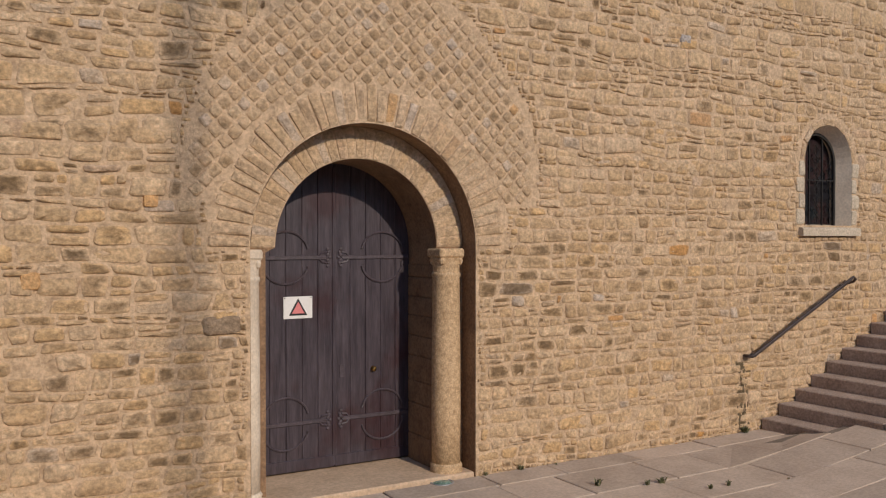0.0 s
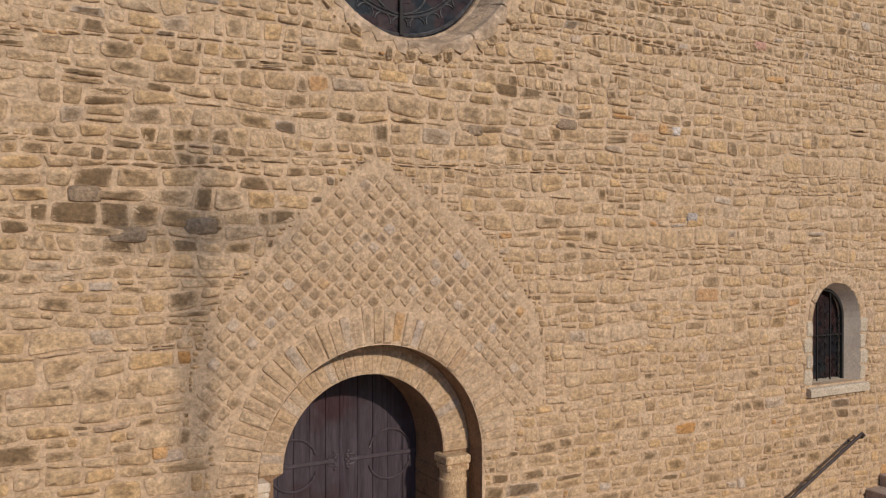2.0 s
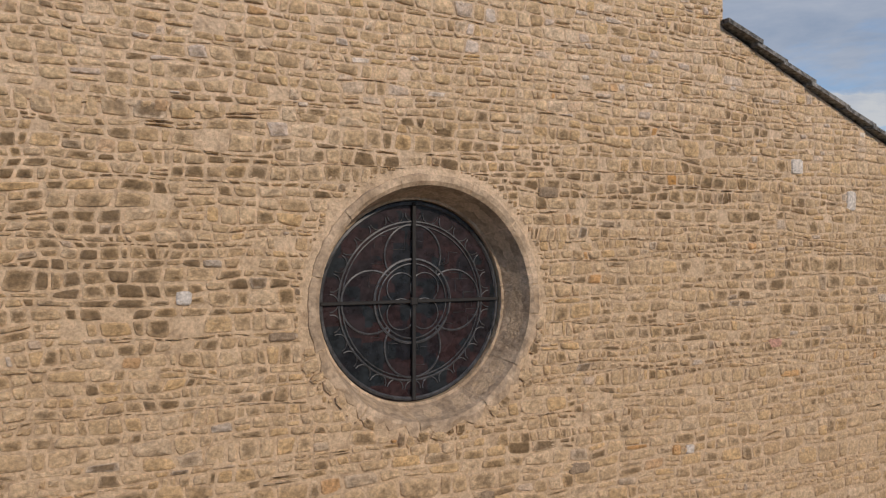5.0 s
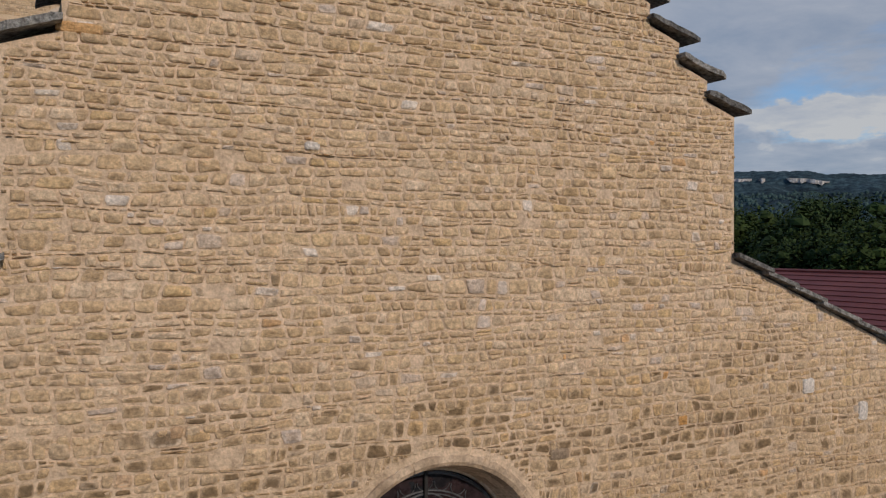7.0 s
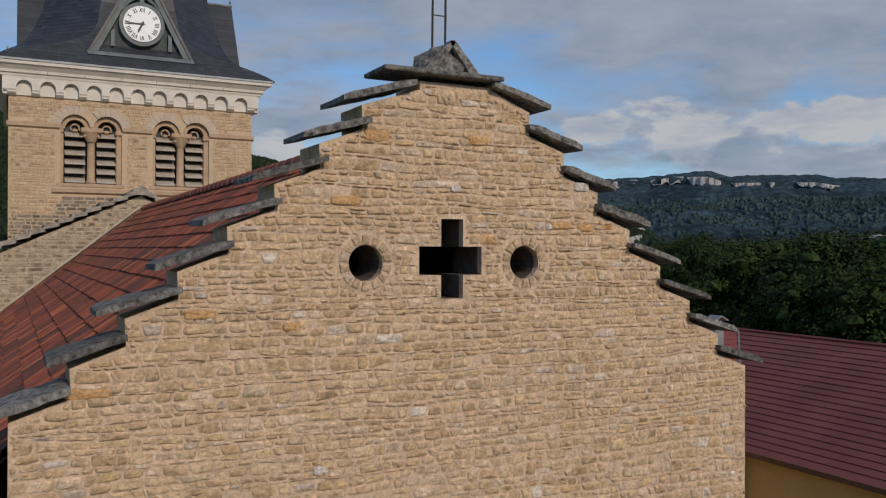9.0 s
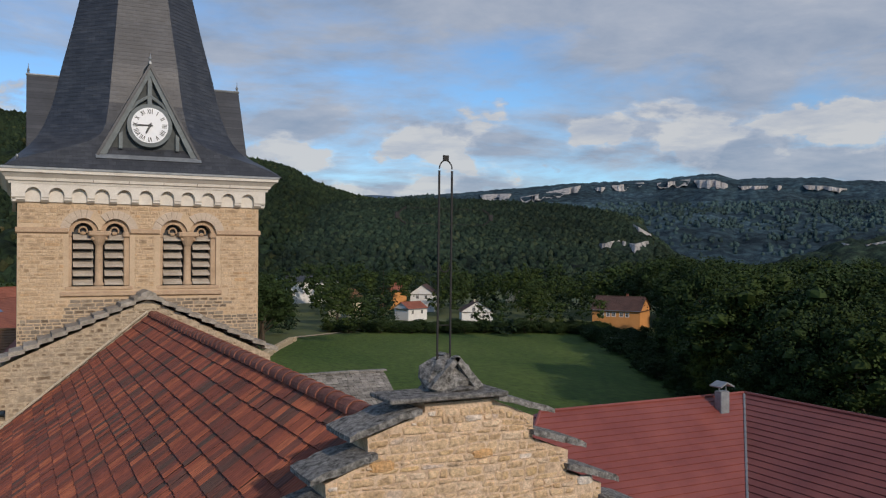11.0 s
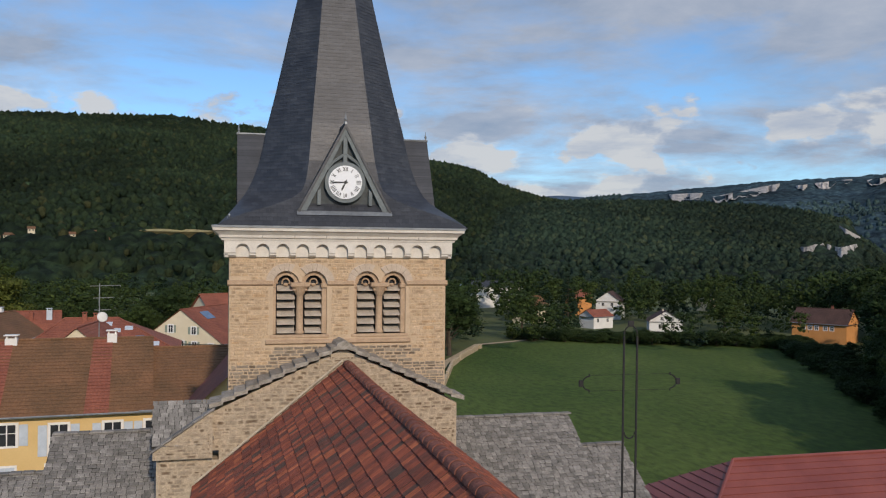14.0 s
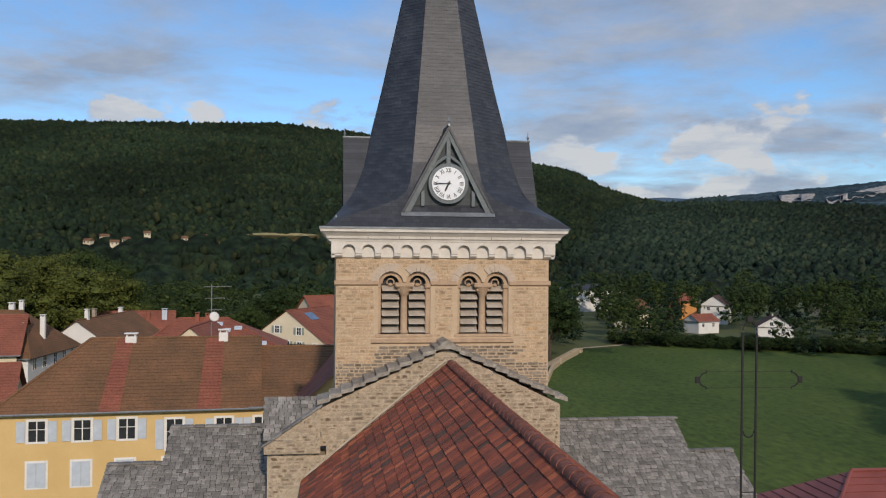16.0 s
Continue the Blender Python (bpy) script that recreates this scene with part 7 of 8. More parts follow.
house((-6.63, 59.56), 4.5, 6.2, 13.0, 9.35, 12.55, m_yellow, m_oldtile, "lower end of the yellow house under brown tiles", wins=[(-2.6, 7.7, 1.1, 1.35, 1), (0.6, 7.7, 1.1, 1.35, 1)])
for x0, x1 in ((-1.8, -0.6), (4.6, 6.0)):
    d = (13.35 - 9.35) / 6.5
    g = stepped_slope((x0 - 0.1, -6.93, 9.35 - 0.43 * d + 0.02), (x1 + 0.05, -6.93, 9.35 - 0.43 * d + 0.02), (x1, -0.05, 13.35), (x0 + 0.1, -0.05, 13.35), 23, 0.05)
    part("new_tile_strip", g, m_redtile, yh, "strip of newer red tiles")
aerial = thing("aerial", "thin metal television aerial with a satellite dish", "aerial", at=(-13.2, 60.0, 13.0))
part("mast", Geo().tube([(0, 0, -0.3), (0, 0, 4.4)], 0.045, 6), m_antenna, aerial)
for z, l in ((4.2, 1.5), (3.3, 1.0), (2.4, 0.8)):
    part("boom", Geo().tube([(-l * 0.4, 0, z), (l, 0, z + 0.05)], 0.025, 5), m_antenna, aerial)
    for k in range(5):
        x = -l * 0.4 + l * 1.4 * k / 4
        part("element", Geo().tube([(x, -0.35, z), (x, 0.35, z)], 0.015, 4), m_antenna, aerial)
g = Geo().lathe([(0.01, 0.10), (0.2, 0.08), (0.34, 0.02), (0.40, 0.0), (0.33, 0.0), (0.19, 0.05), (0.01, 0.07)], 0, 0, 16)
dish = part("dish", g, m_whiterender, aerial, "round satellite dish", True)
dish.matrix_local = pose(0.25, -0.2, 1.9, 75, 0, 25)

m_green_sh = mottled("green_shutter", (0.20, 0.24, 0.19), (0.28, 0.32, 0.26), 2, 20, 0.7, 0.1, 0.004)
m_skylight = mottled("blue_skylight", (0.10, 0.16, 0.26), (0.16, 0.23, 0.34), 1, 6, 0.15, 0.0, g=0.2)


def skylight(h, x, y, W, eave, ridge, w, l, mat):
    """A flat roof window on the front slope of a house (side y < 0) or the rear one."""
    s = -1 if y < 0 else 1
    sl = (ridge - eave) / (W / 2)
    o = part("skylight", Geo().box(-w / 2, w / 2, -l / 2, l / 2, 0.04, 0.10, 0.015), mat, h)
    o.matrix_local = pose(x, y, ridge - abs(y) * sl, -s * math.degrees(math.atan(sl)), 0, 0)


ch = house((-7.3, 131.2), 63, 14.0, 13.4, 6.2, 11.0, m_cream, m_redtile, "cream house with red tile roof and green shutters", over=0.3,
           gable_wins=[(1.7, 8.1, 0.75, 1.05, 1), (-2.1, 7.9, 0.75, 1.05, 1), (2.0, 5.8, 0.75, 1.05, 1), (-0.1, 5.8, 0.75, 1.05, 1), (-2.2, 5.7, 0.75, 1.05, 1), (-4.9, 5.5, 0.75, 1.05, 1)], m_sh=m_green_sh)
skylight(ch, -2.0, -1.6, 13.4, 6.2, 11.0, 2.6, 1.8, m_skylight)
wh = house((-47.6, 97.2), -5.7, 24.0, 13.6, 8.5, 12.9, m_whiterender, m_oldtile, "white house under a broad brown tile roof", hip=(0.0, 3.6))
for y in (-5.2, -2.6, 0.2, 2.8, 5.0):
    window_unit(wh, 0, 0, 0.9, 1.2, 0, False, False).matrix_local = pose(12.0, y, 7.4, 0, 0, 90)
for x, y, z0, z1, w, mt in ((9.6, -3.4, 9.6, 11.6, 1.0, m_whiterender), (10.9, -0.6, 9.6, 12.3, 0.55, m_whiterender), (8.0, 0.4, 12.2, 13.9, 0.5, m_whiterender), (6.8, 0.6, 12.2, 13.6, 0.6, m_whiterender)):
    chimney(wh, x, y, z0, z1, w, mt)
house((-34.7, 115.6), 82, 19.0, 8.4, 8.0, 11.0, m_whiterender, m_oldtile, "narrow house with mottled brown tile roof", chims=[(-6.5, 0.0, 1.5, 0.7, m_whiterender), (-3.5, 0.3, 1.6, 0.7, m_greystone), (5.5, 0.2, 1.0, 0.8, m_whiterender)])
house((-32.2, 128.0), 8, 8.4, 9.6, 7.3, 10.7, m_cream, m_redtile, "house with bright orange-red tile roof", chims=[(0.6, -1.6, 1.5, 0.7, m_redtile), (3.0, -1.4, 1.8, 0.9, m_shutter)])
house((-36.5, 147.0), 6, 14.0, 10.0, 5.9, 9.4, m_cream, m_redtile, "house with dark red hipped tile roof", hip=(0.0, 4.0))
house((-17.7, 87.0), 84, 10.0, 4.4, 10.3, 12.15, m_cream, m_redtile, "small cream gabled house with red verges", over=0.3)
rh = house((-17.8, 98.0), 2, 16.4, 12.0, 8.7, 11.9, m_cream, m_redtile, "house with dark red tile roof and skylights", hip=(4.0, 6.6), chims=[(-2.0, -0.6, 1.2, 0.6, m_redtile), (-0.8, -0.9, 1.3, 0.5, m_redtile)])
for x, y, mat in ((0.6, -1.2, m_shutter), (1.6, -2.4, m_shutter), (2.9, -2.0, m_shutter), (4.2, -3.8, m_skylight), (5.9, -4.9, m_shutter)):
    skylight(rh, x, y, 12.0, 8.7, 11.9, 0.9, 0.8, mat)
house((-1.5, 158.0), 30, 16.0, 12.0, 7.0, 11.8, m_cream, m_redtile, "tall house with dull red roof behind others")
house((-36.0, 71.0), 12, 9.0, 8.0, 7.3, 9.9, m_cream, m_redtile, "low house with an old red tile roof", chims=[(2.6, -1.5, 0.9, 0.5, m_whiterender)])
house((-46.0, 92.0), 10, 16.0, 10.0, 9.0, 12.6, m_cream, m_redtile, "cream house with red tile roof among others")
house((-2.6, 52.8), 90, 11.0, 8.2, 9.4, 13.2, m_yellow, m_redtile, "wing of a house with a steep dark red tile roof")

# houses beyond the meadow
gw = [(-2.2, 1.5, 1.0, 1.2, 0), (1.8, 1.5, 1.0, 1.2, 0), (-1.7, 3.9, 1.0, 1.1, 0), (1.2, 3.9, 1.0, 1.1, 0)]
far = "houses beyond the meadow"
house((109.5, 198), 66, 12.0, 10.5, 3.2, 6.4, m_whiterender, m_darktile, "white gabled house with brown roof beyond the meadow", gable_wins=gw, chims=[(-1, 0.5, 0.8, 0.7, m_cream)], group=far, size=0.8)
house((97.0, 213.8), 20, 9.0, 7.0, 3.2, 5.2, m_whiterender, m_redtile, "low white house with bright red roof", wins=[(-2.5, 1.8, 1.0, 1.2, 0), (2, 1.8, 1.0, 1.2, 0)], group=far, size=0.82)
house((116, 244.7), 55, 11.0, 9.0, 6.0, 9.2, m_whiterender, m_darktile, "white chalet house with balcony under brown roof", gable_wins=[(-1.5, 4.6, 1.0, 1.2, 0), (1.8, 4.6, 1.0, 1.2, 0)], group=far, size=0.85)
house((110.6, 258), 15, 10.0, 8.0, 8.5, 11.5, m_orange, m_redtile, "house with orange-red roof among trees", group=far, size=0.7)
house((136.5, 169), -56, 12.5, 9.0, 3.9, 7.0, m_orange, m_darktile, "orange rendered house with brown roof beside the wood", wins=[(x, 2.6, 0.8, 0.9, 0) for x in (-3.5, -2, -0.5, 1.5, 3)], gable_wins=[(0, 4.2, 0.9, 1.1, 0)], chims=[(1.6, 0.3, 1.0, 0.6, m_redtile)], group=far)
house((94.6, 306), 12, 22.0, 14.0, 7.0, 9.0, m_whiterender, m_slate, "long white hall with a grey roof", group=far)
house((84, 232), 30, 8.0, 7.0, 4.5, 7.0, m_cream, m_oldtile, "small cream house half hidden by trees", group=far)
house((171, 272), 10, 10.0, 9.0, 6.0, 9.0, m_cream, m_slate, "pale house half hidden by trees", group=far)
house((36, 250), 25, 11.0, 9.0, 4.0, 7.0, m_cream, m_redtile, "cream house with red roof behind trees", group=far)

# long building with red sheet-metal roofs, one ridge along x and a wing along y
barn = thing("metal_roofed_building", "long yellow building with ribbed dark red sheet-metal roofs", "building")
ZR, PIT = 10.62, 0.60
ZE = 6.3
run = (ZR - ZE) / PIT
ya, xw = 26.2, 31.6
wing_a = [(18.4, ya, ZR), (xw, ya, ZR), (xw - run, ya - run, ZE), (18.4 - run, ya - run, ZE)]
roof = part("roof", Geo().add(wing_a + [(18.4 - run, ya + run, ZE), (xw + run, ya + run, ZE)], [(0, 1, 2, 3), (0, 3, 4), (0, 4, 5, 1)]), m_metalroof, barn)
wing_b = [(xw, ya, ZR), (xw, -6.0, ZR), (xw - run, -6.0, ZE), (xw - run, ya - run, ZE)]
roof_b = part("wing_roof", Geo().add(wing_b + [(xw + run, -6.0, ZE), (xw + run, ya + run, ZE)], [(0, 1, 2, 3), (0, 5, 4, 1)]), m_metalroof, barn)
for k in range(1, 21):
    t = k / 21
    d = run * t
    z = ZR - PIT * d + 0.02
    part("rib", Geo().tube([(18.4 - d, ya - d, z), (xw - d, ya - d, z)], 0.03, 4), m_metalroof, roof)
    part("rib", Geo().tube([(18.4 - d, ya - d, z), (18.4 - d, ya + d, z)], 0.03, 4), m_metalroof, roof)
    part("rib", Geo().tube([(xw - d, ya - d, z), (xw - d, -6.0, z)], 0.03, 4), m_metalroof, roof_b)
part("ridge_cap", Geo().tube([(18.4, ya, ZR + 0.02), (xw, ya, ZR + 0.02)], 0.10, 6), m_metalroof, roof)
part("ridge_cap", Geo().tube([(xw, ya, ZR + 0.02), (xw, -6.0, ZR + 0.02)], 0.10, 6), m_metalroof, roof_b)
part("valley_gutter", Geo().tube([(xw, ya, ZR + 0.02), (xw - run, ya - run, ZE + 0.02)], 0.07, 6), m_zinc, roof)
part("hip_cap", Geo().tube([(18.4, ya, ZR + 0.02), (18.4 - run, ya - run, ZE + 0.02)], 0.08, 6), m_metalroof, roof)
part("wall", Geo().box(18.4 - run + 0.6, xw - 0.5, ya - run + 0.6, ya + run - 0.6, -1.3, ZE), m_yellow, barn)
part("wing_wall", Geo().box(xw - run + 0.6, xw + run - 0.6, -5.5, ya - run + 0.59, -1.3, ZE), m_yellow, barn)
part("eave_board", Geo().box(xw - run - 0.05, xw - run + 0.05, -6.0, ya - run, ZE - 0.22, ZE), m_oldtile, barn)
c = part("flue", Geo().box(28.75, 29.35, 25.0, 25.5, 9.9, 11.05, 0.03), m_zinc, barn, "zinc-clad chimney with a cowl")
part("cowl", Geo().prism([(28.55, 11.32), (29.05, 11.56), (29.55, 11.32), (29.5, 11.26), (29.05, 11.48), (28.6, 11.26)], 24.85, 25.65), m_zinc, c)
for s in (28.8, 29.28):
    part("cowl_leg", Geo().box(s, s + 0.04, 25.2, 25.26, 11.05, 11.34), m_zinc, c)

# ---- meadow, road, low wall ----
outl = [(12, 36), (20, 90), (29, 124), (38, 149), (52, 175), (73, 184), (105, 179), (122, 167), (103, 127), (72, 70), (60, 40)]
fine = []
for (xa, ya_), (xb, yb) in zip(outl, outl[1:] + outl[:1]):
    for k in range(6):
        fine.append((xa + (xb - xa) * k / 6 + rng.uniform(-0.5, 0.5), ya_ + (yb - ya_) * k / 6 + rng.uniform(-0.5, 0.5)))
setting("meadow", plate(fine, [], -0.93, -1.2, lambda p, q, d: (p, q, d)), m_grass, "mown green meadow behind the church", "field")
road = [(14, 96), (22, 128), (31, 152), (34, 200), (30, 240)]
g = Geo()
for i, (x, y) in enumerate(road):
    g.v += [(x - 4.5, y, -0.9), (x - 2.0, y, -0.9)]
for i in range(len(road) - 1):
    g.f.append((2 * i, 2 * i + 1, 2 * i + 3, 2 * i + 2))
setting("road", g, m_asphalt, "narrow pale lane beside the meadow", "road")
fw = thing("field_wall", "low pale dry-stone wall along the meadow", "wall", kind="structure")
line = [(27.5, 116), (31.5, 128), (36, 142), (42, 155), (50, 170)]
for (xa, ya_), (xb, yb) in zip(line, line[1:]):
    for k in range(8):
        t = (k + 0.5) / 8
        x, y = xa + (xb - xa) * t, ya_ + (yb - ya_) * t
        l = math.hypot(xb - xa, yb - ya_) / 8
        if rng.random() < 0.12:
            continue
        o = part("coping_length", Geo().box(-l / 2, l / 2, -0.25, 0.25, -0.3, 1.1 + rng.uniform(-0.2, 0.15), 0.08), m_fieldwall, fw)
        o.matrix_local = pose(x, y, -0.95, 0, 0, math.degrees(math.atan2(yb - ya_, xb - xa)))
g = Geo()
pts = [(xa - 0.2, ya_) for xa, ya_ in ((25.5, 112), (29.5, 126), (37.5, 148.5), (51.5, 175.5), (72, 186.5), (105, 181.5), (122, 170))]
for i, (x, y) in enumerate(pts):
    g.v += [(x, y, -0.88), (x - 0.9, y + 1.2, -0.86)]
for i in range(len(pts) - 1):
    g.f.append((2 * i, 2 * i + 1, 2 * i + 3, 2 * i + 2))
setting("verge", g, m_fieldwall, "dry pale verge at the meadow's far edge", "path")


# ---- trees ----
def crown_mesh(rng, kind, n_clump, n_leaf, leaf, mat, name):
    """Leaves in clumps on an uneven crown one unit high and about 0.8 wide, from 0.15 to 1."""
    v, f = [], []
    for c in range(n_clump):
        if kind == "conifer":
            h = rng.random() ** 1.3
            rad = 0.24 * (1 - h) + 0.02
            a = rng.uniform(0, math.tau)
            cx, cy, cz = rad * 0.75 * math.cos(a), rad * 0.75 * math.sin(a), 0.08 + 0.9 * h
            cr = 0.055 + 0.05 * (1 - h)
            fl = 0.5
        else:
            a, u = rng.uniform(0, math.tau), rng.uniform(-0.7, 1)
            s = math.sqrt(max(0, 1 - u * u))
            k = rng.uniform(0.6, 1.0)
            wob = 1 + 0.22 * math.sin(3 * a + 1.3) + 0.15 * math.sin(5 * a)
            cx, cy, cz = 0.31 * k * s * wob * math.cos(a), 0.31 * k * s * wob * math.sin(a), 0.55 + 0.34 * k * u
            cr = rng.uniform(0.055, 0.115)
            fl = 0.8
        m0 = len(v)
        for r in range(4):
            for i in range(6):
                aa, bb, sc = math.pi * (r + 0.25) / 3.5, math.tau * i / 6 + r, cr * rng.uniform(0.3, 0.5)
                v.append((cx + sc * math.sin(aa) * math.cos(bb), cy + sc * math.sin(aa) * math.sin(bb), cz + sc * fl * math.cos(aa)))
        f.extend([(m0 + r * 6 + i, m0 + r * 6 + (i + 1) % 6, m0 + r * 6 + 6 + (i + 1) % 6, m0 + r * 6 + 6 + i) for r in range(3) for i in range(6)] + [tuple(m0 + i for i in range(6)), tuple(m0 + 18 + i for i in range(6))])
        for l in range(n_leaf):
            d = Vector((rng.gauss(0, 1), rng.gauss(0, 1), rng.gauss(0.35, 1))).normalized()
            p = Vector((cx, cy, cz)) + Vector((d.x, d.y, d.z * fl)) * cr * rng.uniform(0.75, 1.08)
            nrm = (d + Vector((rng.gauss(0, 0.35), rng.gauss(0, 0.35), rng.gauss(0, 0.35)))).normalized()
            t = nrm.cross(Vector((rng.gauss(0, 1), rng.gauss(0, 1), rng.gauss(0, 1)))).normalized()
            b = nrm.cross(t)
            s0, s1 = leaf * rng.uniform(0.6, 1.3), leaf * rng.uniform(0.5, 1.0)
            n = len(v)
            v += [tuple(p - t * s0), tuple(p - b * s1 * 0.8 + t * s0 * 0.1), tuple(p + t * s0), tuple(p + b * s1)]
            f.append((n, n + 1, n + 2, n + 3))
    me = bpy.data.meshes.new(name)
    me.from_pydata(v, [], f)
    me.materials.append(mat)
    return me


def trunk_mesh(rng, conifer):
    g = Geo()
    if conifer:
        g.tube([(0, 0, -0.03), (0.004, 0, 0.3), (0, 0.003, 0.97)], 0.022, 7, 0.003)
    else:
        g.tube([(0, 0, -0.03), (0.006, 0.004, 0.14), (-0.004, 0.01, 0.3), (0.006, 0.0, 0.55)], 0.03, 8, 0.010)
        for k in range(7):
            a, z = math.tau * k / 7 + rng.uniform(-0.3, 0.3), rng.uniform(0.18, 0.45)
            r = rng.uniform(0.16, 0.28)
            g.tube([(0, 0, z), (r * 0.5 * math.cos(a), r * 0.5 * math.sin(a), z + 0.10), (r * math.cos(a), r * math.sin(a), z + rng.uniform(0.2, 0.3))], 0.012, 5, 0.003)
    return g.mesh("trunk", m_bark)


rng = random.Random(51)
kinds = []
for k, (kind, mi, label) in enumerate((("broad", 0, "tall broadleaved tree with dense dark green crown"), ("broad", 1, "broadleaved tree with rounded green crown"), ("broad", 0, "large leafy tree at the wood's edge"),
                                       ("broad", 2, "tree with olive-yellow leaves"), ("conifer", 3, "slender dark conifer with drooping boughs"), ("broad", 4, "tree with rusty brown leaves"), ("broad", 1, "spreading green tree with uneven crown"))):
    kinds.append((crown_mesh(rng, kind, 130 if kind == "broad" else 120, 78 if kind == "broad" else 30, 0.0092 if kind == "broad" else 0.009, m_leaf[mi], "crown"), trunk_mesh(rng, kind == "conifer"), label))


far_kinds = [crown_mesh(rng, kd, 34, 12, 0.024, m_leaf[mi], "crown") for kd, mi in (("broad", 0), ("broad", 1), ("broad", 0), ("broad", 3), ("conifer", 3))]


def tree(k, x, y, h, wide=1.0, group="trees"):
    crown, trunk, label = kinds[k]
    t = thing("tree", label, "tree", group)
    t.matrix_world = Matrix.Translation((x, y, -1.0 if h > 5 else -1.0 - 0.2 * h)) @ Matrix.Rotation(rng.uniform(0, 6.28), 4, "Z") @ Matrix.Diagonal((h * wide, h * wide, h, 1))
    part("trunk", trunk, None, t)
    part("crown", crown, None, t)


spots = []
# open views to the houses, between two bearings and up to a distance
lanes = ((23.9, 26.6, 272), (27.2, 29.6, 238), (36.8, 41.4, 224), (16.2, 18.4, 300), (22.8, 24.0, 250))


def scatter(poly, n, spacing, hmin, hmax, choose, wide=(0.9, 1.25), group="trees", avoid=()):
    pts, tries = [], 0
    xs, ys = [p[0] for p in poly], [p[1] for p in poly]
    while len(pts) < n and tries < n * 60:
        tries += 1
        x, y = rng.uniform(min(xs), max(xs)), rng.uniform(min(ys), max(ys))
        az, far_off = math.degrees(math.atan2(x + 4.1, y + 8.2)), math.hypot(x + 4.1, y + 8.2)
        if any(a < az < b and far_off < c for a, b, c in lanes) and hmax > 4.7:
            continue
        if inside(x, y, poly) and all((x - a) ** 2 + (y - b) ** 2 > spacing ** 2 for a, b in pts) and all((x - a) ** 2 + (y - b) ** 2 > r * r for a, b, r in avoid):
            pts.append((x, y))
            spots.append((x, y, rng.choice(choose), rng.uniform(hmin, hmax), rng.uniform(*wide), group))


def polar(az, d):
    return (-4.1 + d * math.sin(radians(az)), -8.2 + d * math.cos(radians(az)))


# the wood right of the meadow
scatter([polar(43.2, 215), polar(43.0, 168), polar(43.4, 132), polar(45.0, 107), polar(50.5, 82), polar(62, 78), polar(62, 190), polar(45, 225)], 84, 7.2, 16, 20.5, [0, 0, 2, 2, 1, 6], (0.95, 1.3), "trees of the wood", ((138, 150, 15), (141, 130, 11), (136, 160, 14)))
scatter([polar(41.8, 170), polar(42.2, 132), polar(44, 107), polar(50, 80), polar(52, 84), polar(45.5, 112), polar(44, 134)], 24, 3.4, 7, 12, [0, 2, 1, 3], (1.0, 1.4), "trees of the wood")
scatter([polar(34.9, 212), polar(38, 170), polar(40.5, 132), polar(43, 109), polar(46, 109), polar(43, 135), polar(40.5, 172), polar(37, 214)], 64, 3.3, 3.2, 4.7, [0, 2, 1, 0], (1.3, 1.9), "trees of the wood")
scatter([polar(36.2, 184), polar(39.9, 180), polar(39.9, 196), polar(36.2, 200)], 14, 3.0, 2.6, 4.6, [0, 2, 0], (1.1, 1.7), "trees of the wood", ((134, 170, 8),))
scatter([polar(38.5, 236), polar(45, 228), polar(46, 262), polar(38.5, 275)], 16, 7.0, 17, 21, [0, 2, 6, 0], (0.95, 1.25), "trees of the wood")
# belt beyond the meadow
houses_far = ((109, 198, 13), (99, 214, 12), (116, 245, 9), (111, 258, 8), (134, 170, 13), (95, 306, 14), (84, 232, 8))
scatter([polar(13, 212), polar(24, 222), polar(38, 240), polar(40, 330), polar(25, 350), polar(12, 320)], 72, 8.5, 11, 18, [0, 1, 2, 4, 4, 6, 0], group="trees beyond the meadow", avoid=houses_far)
scatter([polar(19, 203), polar(37.5, 205), polar(37.5, 214), polar(19, 212)], 62, 2.6, 3.2, 4.7, [0, 2, 1, 0], (1.3, 1.9), "hedges beyond the meadow", ((109, 198, 8), (99, 214, 6)))
scatter([polar(10.5, 160), polar(15.5, 172), polar(15, 205), polar(9, 190)], 15, 5, 14, 17.5, [0, 2, 0, 1], group="trees beyond the meadow")
scatter([polar(4, 170), polar(12, 175), polar(12, 330), polar(2, 330)], 22, 9, 9, 14, [0, 1, 2, 4], group="trees beyond the meadow")
# behind the village
scatter([polar(-24, 150), polar(-12.5, 160), polar(-13, 230), polar(-25, 230)], 26, 8.0, 18, 23.5, [3, 3, 1, 3, 6, 3], (1.0, 1.35), "trees behind the village")
scatter([polar(-13, 140), polar(4, 150), polar(4, 260), polar(-13, 250)], 34, 9, 9, 14, [1, 3, 6, 0, 2], group="trees behind the village")
scatter([polar(-28, 240), polar(62, 260), polar(62, 420), polar(-28, 430)], 330, 9, 9, 15, [0, 2, 1, 4, 6, 0], (1.0, 1.4), "far trees")
spots.sort(key=lambda q: (q[5] == "far trees", math.hypot(q[0] + 4, q[1] + 8)))
for x, y, k, h, w, grp in spots[:298]:
    tree(k, x, y, h, w, grp)
# the rest as one belt of far wood
bv, bf, bm_, base = [], [], [], 0
